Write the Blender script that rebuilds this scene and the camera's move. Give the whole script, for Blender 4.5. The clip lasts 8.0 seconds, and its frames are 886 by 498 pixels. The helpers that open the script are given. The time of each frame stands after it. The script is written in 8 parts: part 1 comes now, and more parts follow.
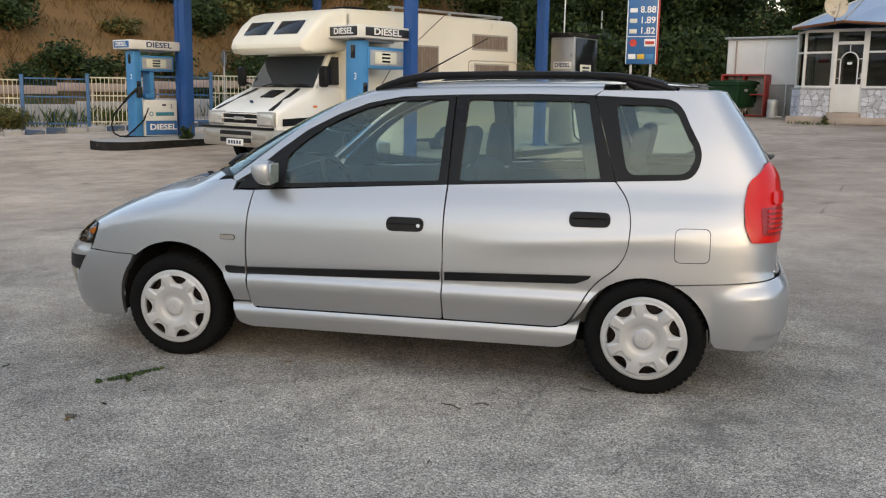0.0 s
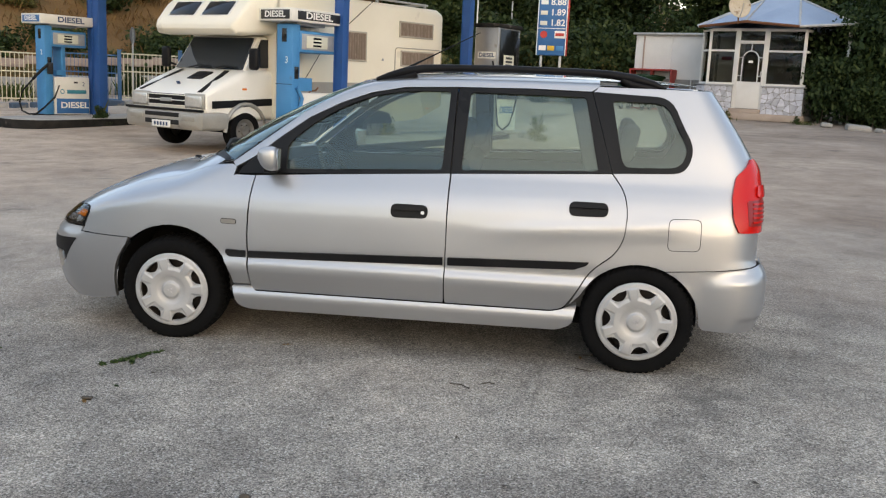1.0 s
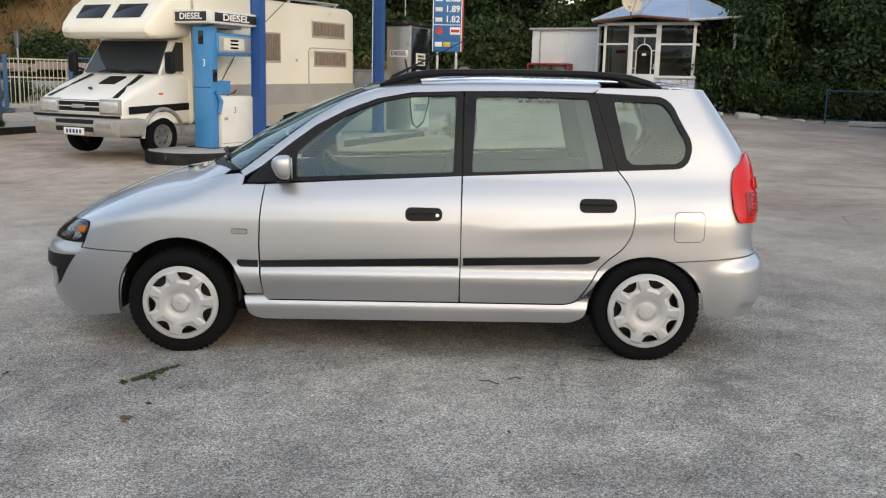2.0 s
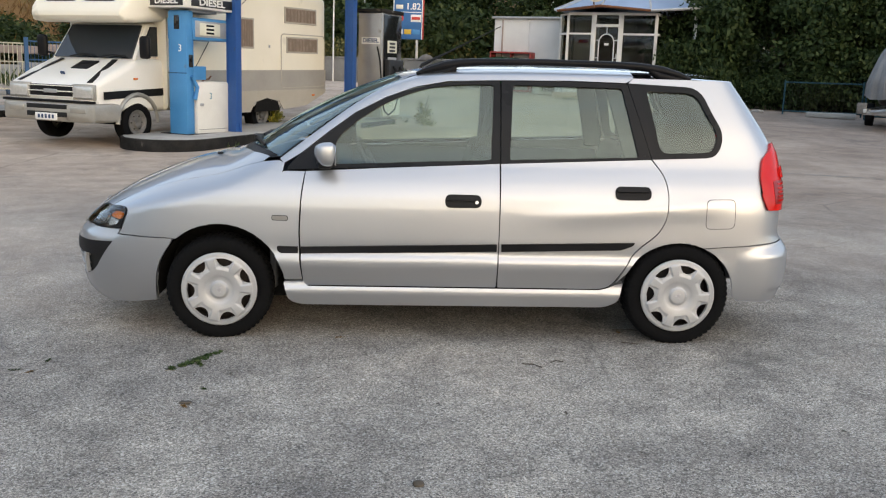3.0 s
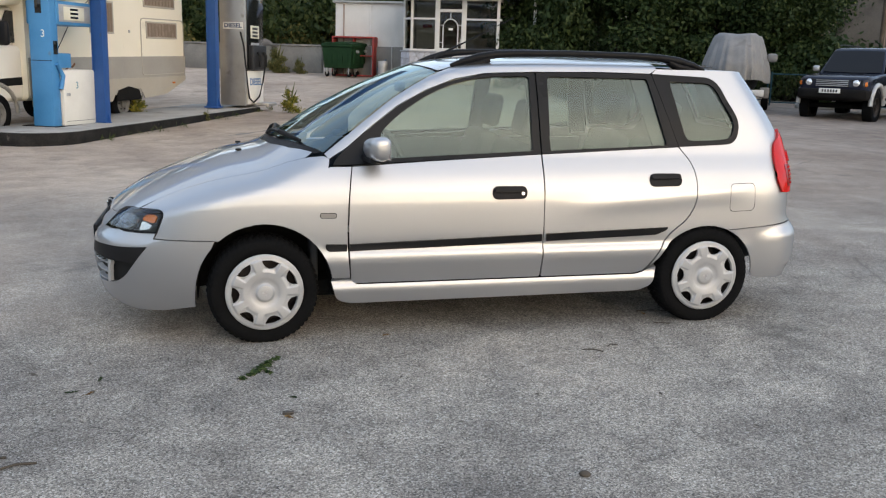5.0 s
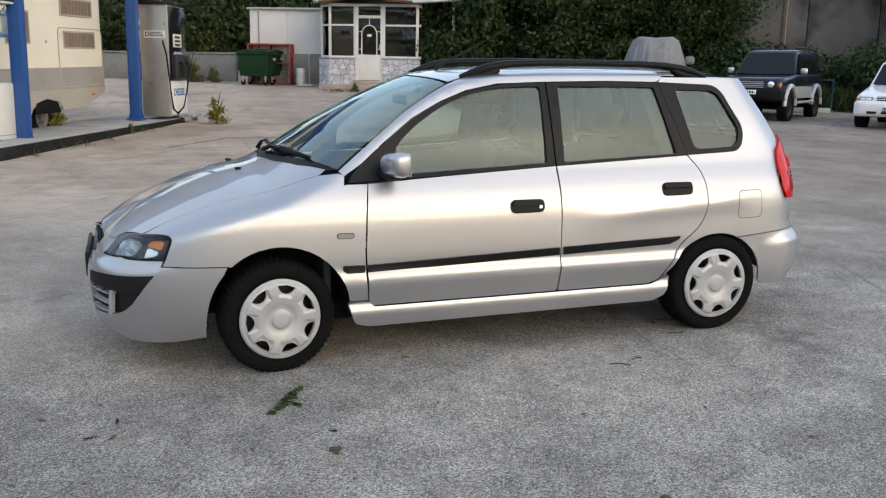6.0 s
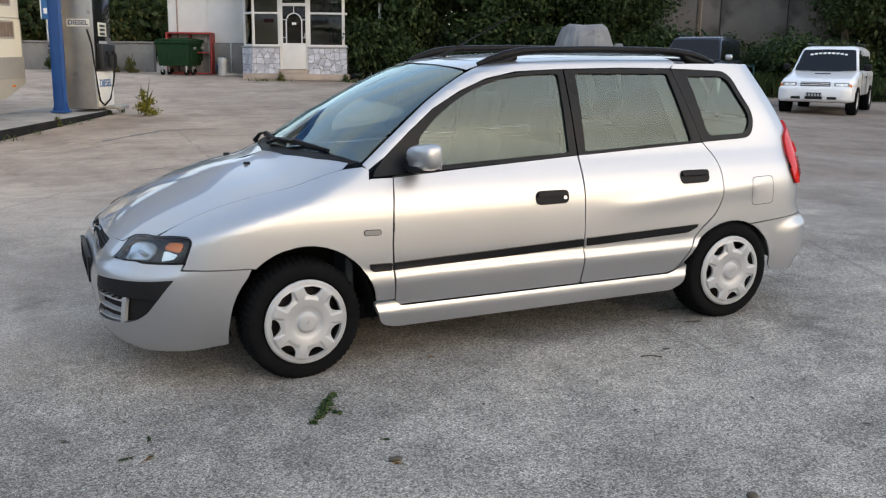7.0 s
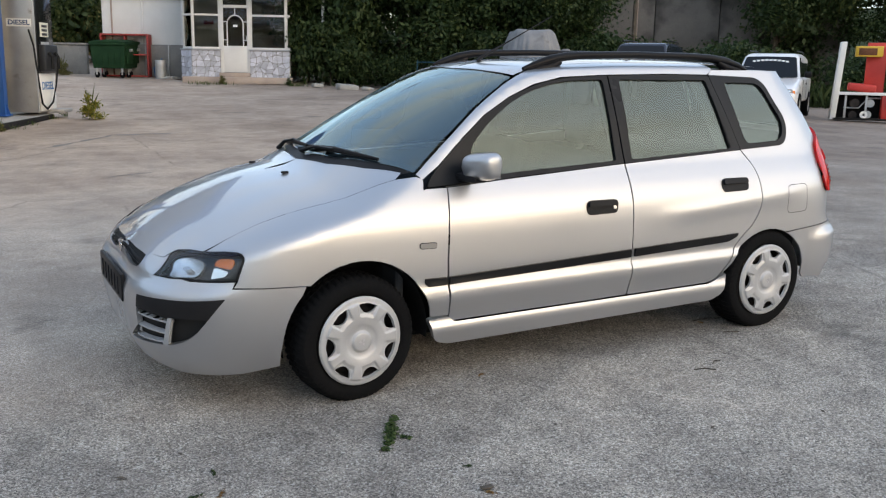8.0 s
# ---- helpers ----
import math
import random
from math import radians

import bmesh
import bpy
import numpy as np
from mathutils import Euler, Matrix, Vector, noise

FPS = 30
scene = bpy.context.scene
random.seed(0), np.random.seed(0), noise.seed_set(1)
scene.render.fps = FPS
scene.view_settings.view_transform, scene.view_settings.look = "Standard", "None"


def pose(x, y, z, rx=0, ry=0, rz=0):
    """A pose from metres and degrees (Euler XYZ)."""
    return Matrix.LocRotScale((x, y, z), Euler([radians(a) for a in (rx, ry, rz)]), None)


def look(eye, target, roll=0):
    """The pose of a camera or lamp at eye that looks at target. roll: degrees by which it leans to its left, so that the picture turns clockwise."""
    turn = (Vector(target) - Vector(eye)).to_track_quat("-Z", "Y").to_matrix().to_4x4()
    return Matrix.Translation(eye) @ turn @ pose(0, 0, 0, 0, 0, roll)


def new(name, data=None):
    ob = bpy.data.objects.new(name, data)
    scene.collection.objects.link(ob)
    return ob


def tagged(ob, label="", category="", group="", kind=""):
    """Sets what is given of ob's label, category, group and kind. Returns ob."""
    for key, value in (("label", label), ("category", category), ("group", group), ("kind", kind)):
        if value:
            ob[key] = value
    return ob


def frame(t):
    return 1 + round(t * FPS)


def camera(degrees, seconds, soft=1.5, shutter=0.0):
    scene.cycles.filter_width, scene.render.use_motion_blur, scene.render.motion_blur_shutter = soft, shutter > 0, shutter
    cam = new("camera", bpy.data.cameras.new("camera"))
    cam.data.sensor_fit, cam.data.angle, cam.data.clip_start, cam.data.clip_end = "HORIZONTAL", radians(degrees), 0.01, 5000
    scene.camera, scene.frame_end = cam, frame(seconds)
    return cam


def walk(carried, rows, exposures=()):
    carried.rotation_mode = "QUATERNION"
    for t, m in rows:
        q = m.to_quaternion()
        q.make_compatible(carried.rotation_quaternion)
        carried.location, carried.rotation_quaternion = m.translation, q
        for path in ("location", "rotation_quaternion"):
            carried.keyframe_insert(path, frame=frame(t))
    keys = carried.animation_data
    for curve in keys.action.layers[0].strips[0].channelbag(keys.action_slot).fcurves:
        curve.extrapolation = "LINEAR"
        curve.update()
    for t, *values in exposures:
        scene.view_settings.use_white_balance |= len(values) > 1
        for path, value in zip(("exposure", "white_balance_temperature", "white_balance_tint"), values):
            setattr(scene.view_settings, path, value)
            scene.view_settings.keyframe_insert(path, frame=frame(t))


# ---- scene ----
cam = camera(51.5, 8.0, soft=1.2)
SKY, SUN, EXPOSURE, KELVIN, TINT = 0.15, 0.50, 0.58, 8130, 12
HAZE, CLOUD = (1.45, 2.35, 4.1), 6.2
PATH = [
    (0, (1.437, -4.338, 1.421), (0.917, -2.435, 1.089), 1.0),
    (0.5, (1.162, -4.534, 1.452), (0.782, -2.607, 1.073), 1.3),
    (1, (0.957, -4.628, 1.437), (0.655, -2.683, 1.082), 2.7),
    (1.2, (0.862, -4.68, 1.451), (0.586, -2.731, 1.098), 1.7),
    (2.3, (0.15, -4.842, 1.465), (0.134, -2.874, 1.109), 1.8),
    (2.5, (0.077, -4.876, 1.48), (0.067, -2.909, 1.118), 1.8),
    (3, (-0.164, -4.883, 1.452), (-0.117, -2.92, 1.075), 2.0),
    (3.5, (-0.488, -4.852, 1.464), (-0.337, -2.893, 1.093), 1.2),
    (4, (-0.82, -4.85, 1.436), (-0.544, -2.905, 1.059), 2.2),
    (4.5, (-1.115, -4.867, 1.479), (-0.756, -2.941, 1.074), 2.4),
    (5, (-1.402, -4.727, 1.457), (-0.96, -2.818, 1.059), 1.8),
    (5.2, (-1.52, -4.666, 1.495), (-1.043, -2.764, 1.102), 1.3),
    (6.3, (-2.051, -4.331, 1.47), (-1.356, -2.497, 1.08), 1.1),
    (6.5, (-2.147, -4.295, 1.48), (-1.413, -2.478, 1.077), 1.0),
    (7, (-2.37, -4.027, 1.462), (-1.565, -2.241, 1.058), 0.7),
    (7.5, (-2.564, -3.799, 1.465), (-1.698, -2.038, 1.077), 1.1),
    (8, (-2.815, -3.583, 1.455), (-1.869, -1.865, 1.062), 1.1),
]
walk(cam, [(t, look(eye, target, roll)) for t, eye, target, roll in PATH], [(t, EXPOSURE + e, KELVIN + k, TINT) for t, e, k in ((0, -0.12, 500), (0.5, -0.30, 500), (1.0, -0.04, 450), (2.5, 0.03, 300), (5.0, 0.0, 100), (8, 0.0, -50))])
from mathutils import geometry

# ---- light: a clear evening sky, the low sun veiled by thin cloud behind the eye ----
SUN_AZIMUTH, SUN_HEIGHT = 155.0, 18.0                        # degrees clockwise from +y, and above the horizon
world = bpy.data.worlds.new("sky")
scene.world = world
world.use_nodes = True
wn, wl = world.node_tree.nodes, world.node_tree.links
sky = wn.new("ShaderNodeTexSky")
sky.sky_type, sky.sun_disc = "NISHITA", False
sky.sun_elevation, sky.sun_rotation = radians(SUN_HEIGHT), radians(SUN_AZIMUTH)
sky.air_density, sky.dust_density, sky.ozone_density = 1.0, 1.0, 1.2
haze = wn.new("ShaderNodeMix")                               # thin high cloud evens out the whole sky
haze.data_type, haze.blend_type = "RGBA", "ADD"
haze.inputs["Factor"].default_value = 1.0
haze.inputs["B"].default_value = (*HAZE, 1)
wl.new(sky.outputs[0], haze.inputs["A"])
over = wn.new("ShaderNodeTexCoord")                          # flat evening clouds, thicker and warmer towards the horizon
stretch_ = wn.new("ShaderNodeMapping")
stretch_.inputs["Scale"].default_value = (1.0, 1.0, 4.5)
puffs = wn.new("ShaderNodeTexNoise")
puffs.inputs["Scale"].default_value, puffs.inputs["Detail"].default_value, puffs.inputs["Roughness"].default_value = 1.7, 9, 0.55
wl.new(over.outputs["Generated"], stretch_.inputs[0])
wl.new(stretch_.outputs[0], puffs.inputs["Vector"])
cover_ = wn.new("ShaderNodeValToRGB")
cover_.color_ramp.elements[0].position, cover_.color_ramp.elements[1].position = 0.46, 0.72
wl.new(puffs.outputs["Fac"], cover_.inputs[0])
height_ = wn.new("ShaderNodeSeparateXYZ")
wl.new(over.outputs["Generated"], height_.inputs[0])
tone = wn.new("ShaderNodeValToRGB")
tone.color_ramp.elements[0].position, tone.color_ramp.elements[0].color = 0.10, (0.86, 0.80, 0.70, 1)
tone.color_ramp.elements[1].position, tone.color_ramp.elements[1].color = 0.30, (0.74, 0.81, 0.90, 1)
wl.new(height_.outputs["Z"], tone.inputs[0])
lit = wn.new("ShaderNodeVectorMath")
lit.operation = "SCALE"
lit.inputs["Scale"].default_value = CLOUD
wl.new(tone.outputs[0], lit.inputs[0])
clouds = wn.new("ShaderNodeMix")
clouds.data_type = "RGBA"
wl.new(cover_.outputs[0], clouds.inputs["Factor"])
wl.new(haze.outputs["Result"], clouds.inputs["A"])
wl.new(lit.outputs[0], clouds.inputs["B"])
wl.new(clouds.outputs["Result"], wn["Background"].inputs[0])
wn["Background"].inputs[1].default_value = SKY
sun = new("sun", bpy.data.lights.new("sun", "SUN"))
sun.data.energy, sun.data.angle, sun.data.color = SUN, radians(72), (1.0, 0.92, 0.82)
sun_from = Vector((math.sin(radians(SUN_AZIMUTH)), math.cos(radians(SUN_AZIMUTH)), math.tan(radians(SUN_HEIGHT))))
sun.matrix_world = look(sun_from * 60, (0, 0, 0))

# ---- materials ----
M = {}


def node_mat(name):
    m = bpy.data.materials.new(name)
    m.use_nodes = True
    return m, m.node_tree.nodes, m.node_tree.links, m.node_tree.nodes["Principled BSDF"]


def mottled(name, low, high, rough=0.6, metal=0.0, fine=40.0, coarse=3.0, bump=0.15, spread=0.12, coat=0.0, detail=8.0, per_object=0.0, stains=None):
    """A surface that varies at two scales between two colours, with fine relief and uneven gloss."""
    m, n, l, b = node_mat(name)
    co = n.new("ShaderNodeTexCoord")
    a, c = n.new("ShaderNodeTexNoise"), n.new("ShaderNodeTexNoise")
    a.inputs["Scale"].default_value, a.inputs["Detail"].default_value = coarse, detail
    c.inputs["Scale"].default_value, c.inputs["Detail"].default_value = fine, 4
    l.new(co.outputs["Object"], a.inputs["Vector"]), l.new(co.outputs["Object"], c.inputs["Vector"])
    mix = n.new("ShaderNodeMath")
    mix.operation = "MULTIPLY_ADD"
    l.new(c.outputs["Fac"], mix.inputs[0])
    mix.inputs[1].default_value = 0.45
    l.new(a.outputs["Fac"], mix.inputs[2])
    ramp = n.new("ShaderNodeValToRGB")
    ramp.color_ramp.elements[0].position, ramp.color_ramp.elements[1].position = 0.72 - spread * 2, 0.72 + spread * 2
    ramp.color_ramp.elements[0].color, ramp.color_ramp.elements[1].color = (*low, 1), (*high, 1)
    l.new(mix.outputs[0], ramp.inputs[0])
    out = ramp.outputs[0]
    if stains:
        s = n.new("ShaderNodeTexNoise")
        s.inputs["Scale"].default_value, s.inputs["Detail"].default_value = stains[1], 6
        l.new(co.outputs["Object"], s.inputs["Vector"])
        sr = n.new("ShaderNodeValToRGB")
        sr.color_ramp.elements[0].position, sr.color_ramp.elements[1].position = stains[2], stains[2] + 0.12
        l.new(s.outputs["Fac"], sr.inputs[0])
        mx = n.new("ShaderNodeMix")
        mx.data_type = "RGBA"
        l.new(sr.outputs[0], mx.inputs["Factor"])
        l.new(out, mx.inputs["A"])
        mx.inputs["B"].default_value = (*stains[0], 1)
        out = mx.outputs["Result"]
    if per_object:
        oi, hs = n.new("ShaderNodeObjectInfo"), n.new("ShaderNodeHueSaturation")
        mr = n.new("ShaderNodeMapRange")
        mr.inputs["To Min"].default_value, mr.inputs["To Max"].default_value = 1 - per_object, 1 + per_object
        l.new(oi.outputs["Random"], mr.inputs["Value"])
        l.new(mr.outputs[0], hs.inputs["Value"])
        l.new(out, hs.inputs["Color"])
        out = hs.outputs[0]
    l.new(out, b.inputs["Base Color"])
    b.inputs["Specular IOR Level"].default_value = 0.5 if max(high) > 0.1 else 0.11
    b.inputs["Metallic"].default_value = metal
    b.inputs["Coat Weight"].default_value = coat
    b.inputs["Coat Roughness"].default_value = 0.06
    rr = n.new("ShaderNodeMapRange")
    rr.inputs["To Min"].default_value, rr.inputs["To Max"].default_value = max(rough - 0.1, 0.03), min(rough + 0.1, 1)
    l.new(a.outputs["Fac"], rr.inputs["Value"])
    l.new(rr.outputs[0], b.inputs["Roughness"])
    if bump:
        bp = n.new("ShaderNodeBump")
        bp.inputs["Strength"].default_value, bp.inputs["Distance"].default_value = bump, 0.01
        l.new(c.outputs["Fac"], bp.inputs["Height"])
        l.new(bp.outputs[0], b.inputs["Normal"])
    M[name] = m
    return m


def glassy(name, tint, gloss=(1.0, 1.0, 1.0), rough=0.0, ior=1.85):
    """Thin glass: it lets light through with a tint and mirrors by Fresnel."""
    m, n, l, b = node_mat(name)
    n.remove(b)
    tr, gl, mx, fr = n.new("ShaderNodeBsdfTransparent"), n.new("ShaderNodeBsdfGlossy"), n.new("ShaderNodeMixShader"), n.new("ShaderNodeFresnel")
    tr.inputs[0].default_value, gl.inputs["Roughness"].default_value = (*tint, 1), rough
    gl.inputs[0].default_value = (*gloss, 1)
    fr.inputs[0].default_value = ior
    l.new(fr.outputs[0], mx.inputs[0]), l.new(tr.outputs[0], mx.inputs[1]), l.new(gl.outputs[0], mx.inputs[2])
    l.new(mx.outputs[0], n["Material Output"].inputs[0])
    M[name] = m
    return m


def plain(name, colour, rough=0.5, metal=0.0, emit=None, coat=0.0):
    m, n, l, b = node_mat(name)
    b.inputs["Base Color"].default_value, b.inputs["Roughness"].default_value, b.inputs["Metallic"].default_value = (*colour, 1), rough, metal
    b.inputs["Coat Weight"].default_value = coat
    if emit:
        b.inputs["Emission Color"].default_value, b.inputs["Emission Strength"].default_value = (*emit[:3], 1), emit[3]
    M[name] = m
    return m


# the car
mottled("silver", (0.425, 0.433, 0.447), (0.455, 0.463, 0.477), 0.42, 0.84, 900, 0.8, 0.0, coat=1.0)
M["silver"].node_tree.nodes["Principled BSDF"].inputs["Coat Roughness"].default_value = 0.04
M["silver"].node_tree.nodes["Principled BSDF"].inputs["Coat IOR"].default_value = 1.52
mottled("black_plastic", (0.010, 0.010, 0.011), (0.018, 0.018, 0.019), 0.45, 0, 300, 4, 0.05)
mottled("trim", (0.008, 0.008, 0.009), (0.014, 0.014, 0.015), 0.40, 0, 200, 5, 0.05)
mottled("window_black", (0.009, 0.0093, 0.010), (0.014, 0.0143, 0.015), 0.30, 0, 250, 6, 0.02)
M["window_black"].node_tree.nodes["Principled BSDF"].inputs["Specular IOR Level"].default_value = 0.15
plain("seam", (0.004, 0.004, 0.004), 0.8)
mottled("rubber", (0.0032, 0.0033, 0.0036), (0.0066, 0.0067, 0.0070), 0.85, 0, 90, 8, 0.15)
mottled("cover", (0.38, 0.383, 0.386), (0.45, 0.453, 0.456), 0.42, 0.30, 300, 12, 0.02)
mottled("dark_steel", (0.02, 0.019, 0.018), (0.06, 0.05, 0.045), 0.6, 0.6, 60, 6, 0.1)
plain("chrome", (0.75, 0.75, 0.76), 0.08, 1.0)
plain("chrome_dull", (0.55, 0.55, 0.56), 0.3, 0.9)
plain("cab_glass", (0.014, 0.022, 0.032), 0.05, coat=0.15)
plain("tinted_dark", (0.006, 0.007, 0.009), 0.12)
M["tinted_dark"].node_tree.nodes["Principled BSDF"].inputs["Specular IOR Level"].default_value = 0.28
plain("lens_grey", (0.26, 0.25, 0.23), 0.2)
plain("red_lens", (0.58, 0.008, 0.006), 0.20, coat=0.15)
M["red_lens"].node_tree.nodes["Principled BSDF"].inputs["Specular IOR Level"].default_value = 0.3
plain("red_dark", (0.26, 0.004, 0.003), 0.3, coat=0.1)
plain("amber", (0.75, 0.18, 0.02), 0.2, coat=0.5)
plain("lamp_dark", (0.04, 0.042, 0.045), 0.30, 0.4)
plain("grey_plastic", (0.35, 0.36, 0.37), 0.4)
mottled("underbody", (0.006, 0.006, 0.006), (0.014, 0.013, 0.012), 0.9, 0, 30, 4, 0.2)
mottled("interior", (0.06, 0.062, 0.065), (0.085, 0.087, 0.09), 0.75, 0, 200, 5, 0.1)
mottled("seat", (0.06, 0.064, 0.068), (0.09, 0.094, 0.10), 0.9, 0, 350, 6, 0.2)
mottled("dash", (0.030, 0.034, 0.042), (0.042, 0.047, 0.056), 0.7, 0, 250, 5, 0.1)
mottled("lining", (0.45, 0.45, 0.43), (0.52, 0.52, 0.50), 0.9, 0, 300, 5, 0.1)
glassy("glass", (0.72, 0.84, 0.76), (0.86, 1.0, 0.91), ior=1.88)
glassy("screen_glass", (0.66, 0.78, 0.80), (0.82, 1.0, 1.0), ior=2.3)
mottled("bowl_silver", (0.72, 0.73, 0.74), (0.90, 0.90, 0.89), 0.22, 0.75, 60, 14, 0.0)
glassy("lens_clear", (0.92, 0.95, 0.96), ior=1.42)


def part(name, bm, material, parent=None, label="", smooth=True, sharp=40):
    """Links a bmesh as one mesh object under a thing or under a part."""
    me = bpy.data.meshes.new(name)
    if smooth:
        for e in bm.edges:
            if len(e.link_faces) == 2 and e.calc_face_angle(0) > radians(sharp):
                e.smooth = False
        for f in bm.faces:
            f.smooth = True
    bm.to_mesh(me)
    bm.free()
    for mt in material if isinstance(material, (list, tuple)) else (material,):
        me.materials.append(mt)
    ob = new(name, me)
    if parent:
        ob.parent = parent
    return tagged(ob, label)


def thing(name, m, label, category, group="", kind=""):
    """An Empty at a thing's base that carries its parts."""
    ob = new(name)
    ob.matrix_world = m
    return tagged(ob, label, category, group, kind)


# the ground's height: the forecourt climbs gently away from the eye
SLOPE_X, SLOPE_Y = 0.01504, 0.01413


def ground_z(x, y):
    x_part = SLOPE_X * x if x < 7 else SLOPE_X * 7 * max(0.0, 1 - (x - 7) / 14)
    if y < 6:
        extra = 0.0
    elif y < 26:
        u = (y - 6) / 20
        extra = 0.36 * u * u * (0.55 + 0.45 * u) + 0.075 * math.sin(math.pi * u) ** 2 * (1 - u)
    else:
        extra = 0.36 + 0.022 * (y - 26)
    return x_part + SLOPE_Y * y + extra

# ---- silver five-door car ----
def smooth_curve(xs, ys):
    """A monotone cubic through a few points."""
    xs, ys = np.array(xs, float), np.array(ys, float)
    h = np.diff(xs)
    d = np.diff(ys) / h
    m = np.zeros(len(xs))
    m[0], m[-1] = d[0], d[-1]
    for i in range(1, len(xs) - 1):
        m[i] = 0 if d[i - 1] * d[i] <= 0 else 2 * d[i - 1] * d[i] / (d[i - 1] + d[i])

    def at(x):
        x = min(max(x, xs[0]), xs[-1])
        i = min(int(np.searchsorted(xs, x, side="right")) - 1, len(h) - 1)
        t = (x - xs[i]) / h[i]
        return float(ys[i] * (1 + 2 * t) * (1 - t) ** 2 + m[i] * h[i] * t * (1 - t) ** 2
                     + ys[i + 1] * t * t * (3 - 2 * t) + m[i + 1] * h[i] * t * t * (t - 1))
    return at


XF, XR, NF, NR = -1.32, 1.32, 3.2, 6.2          # where the nose and tail begin to round, and how squarely
FRONT_LEN, REAR_LEN, TOP_LEN = 1.05, 0.95, 0.60
half_width = smooth_curve([0.15, 0.24, 0.30, 0.37, 0.420, 0.443, 0.465, 0.485, 0.56, 0.70, 0.79, 0.86, 0.92, 0.97, 1.20, 1.46],
                          [0.775, 0.800, 0.815, 0.836, 0.851, 0.853, 0.846, 0.835, 0.839, 0.835, 0.823, 0.799, 0.768, 0.740, 0.652, 0.535])
plain_width = smooth_curve([0.15, 0.24, 0.30, 0.37, 0.46, 0.56, 0.70, 0.79, 0.86, 0.92, 0.97, 1.20, 1.46],
                           [0.775, 0.804, 0.818, 0.829, 0.836, 0.839, 0.835, 0.823, 0.799, 0.768, 0.740, 0.652, 0.535])   # without the ledge of the doors
nose_x = smooth_curve([0.15, 0.18, 0.24, 0.34, 0.44, 0.50, 0.58, 0.70], [-2.02, -2.075, -2.122, -2.142, -2.155, -2.15, -2.11, -2.03])
tail_x = smooth_curve([0.15, 0.25, 0.40, 0.56, 0.62, 0.85, 1.02, 1.12, 1.26, 1.46],
                      [1.80, 1.862, 1.888, 1.883, 1.855, 1.855, 1.838, 1.792, 1.704, 1.565])
shoulder_z = smooth_curve([-2.15, -2.0, -1.8, -1.5, -1.2, -1.0, -0.9, -0.76, -0.5, -0.3, -0.15, 0.05, 0.5, 1.2, 1.6],
                          [0.56, 0.585, 0.660, 0.742, 0.82, 0.91, 0.975, 1.075, 1.270, 1.375, 1.418, 1.438, 1.445, 1.440, 1.430])
centre_z = smooth_curve([-2.15, -2.08, -1.98, -1.84, -1.48, -1.27, -1.20, -0.875, -0.457, -0.25, -0.04, 0.4, 0.9, 1.3, 1.6],
                        [0.575, 0.64, 0.715, 0.790, 0.925, 0.972, 1.005, 1.205, 1.392, 1.455, 1.480, 1.495, 1.490, 1.475, 1.445])


def wrap(p, z):
    """A point of the body's side, nose or tail: p runs along the side in metres."""
    f = min(max((p + 1.20) / 0.28, 0), 1, max((1.54 - p) / 0.22, 0)) if z < 0.57 else 0
    w = half_width(z) * f + plain_width(z) * (1 - f)
    if 0.25 < p < 1.6 and 0.6 < z < 0.9:              # the rising crease in the rear door
        u = min((p - 0.25) / 0.6, 1, (1.6 - p) / 0.25)
        zc = 0.688 + 0.075 * (p - 0.3)
        w += 0.009 * u * u * (3 - 2 * u) * math.exp(-((z - zc) / (0.034 if z > zc else 0.060)) ** 2)
    if p < XF:
        a = (1 - min((XF - p) / FRONT_LEN, 1)) * math.pi / 2
        y = w * max(math.sin(a), 0) ** (2 / NF)
        flat = 0.030 * max(0.0, 1 - (y / 0.54) ** 2) ** 2       # the nose is flatter in the middle
        return Vector((XF - (XF - nose_x(z)) * max(math.cos(a), 0) ** (2 / NF) + flat, -y, z))
    if p > XR:
        a = min((p - XR) / REAR_LEN, 1) * math.pi / 2         # the tail is a squarish curve round the corner
        r = (math.sin(a) ** NR + math.cos(a) ** NR) ** (-1 / NR)
        return Vector((XR + (tail_x(z) - XR) * r * math.sin(a), -w * r * max(math.cos(a), 0), z))
    return Vector((p, -w, z))


def along(x, z):
    """The p at which the wrap has this x."""
    if XF <= x <= XR:
        return x
    if x < XF:
        c = min((XF - x) / (XF - nose_x(z)), 1) ** (NF / 2)
        return XF - FRONT_LEN * (1 - math.acos(c) / (math.pi / 2))
    c = min((x - XR) / (tail_x(z) - XR), 1)
    return XR + REAR_LEN * math.atan2(c, (1 - c ** NR) ** (1 / NR)) / (math.pi / 2)


def shoulder_at(p):
    x = p
    for _ in range(3):
        x = wrap(p, shoulder_z(x)).x
    return shoulder_z(x)


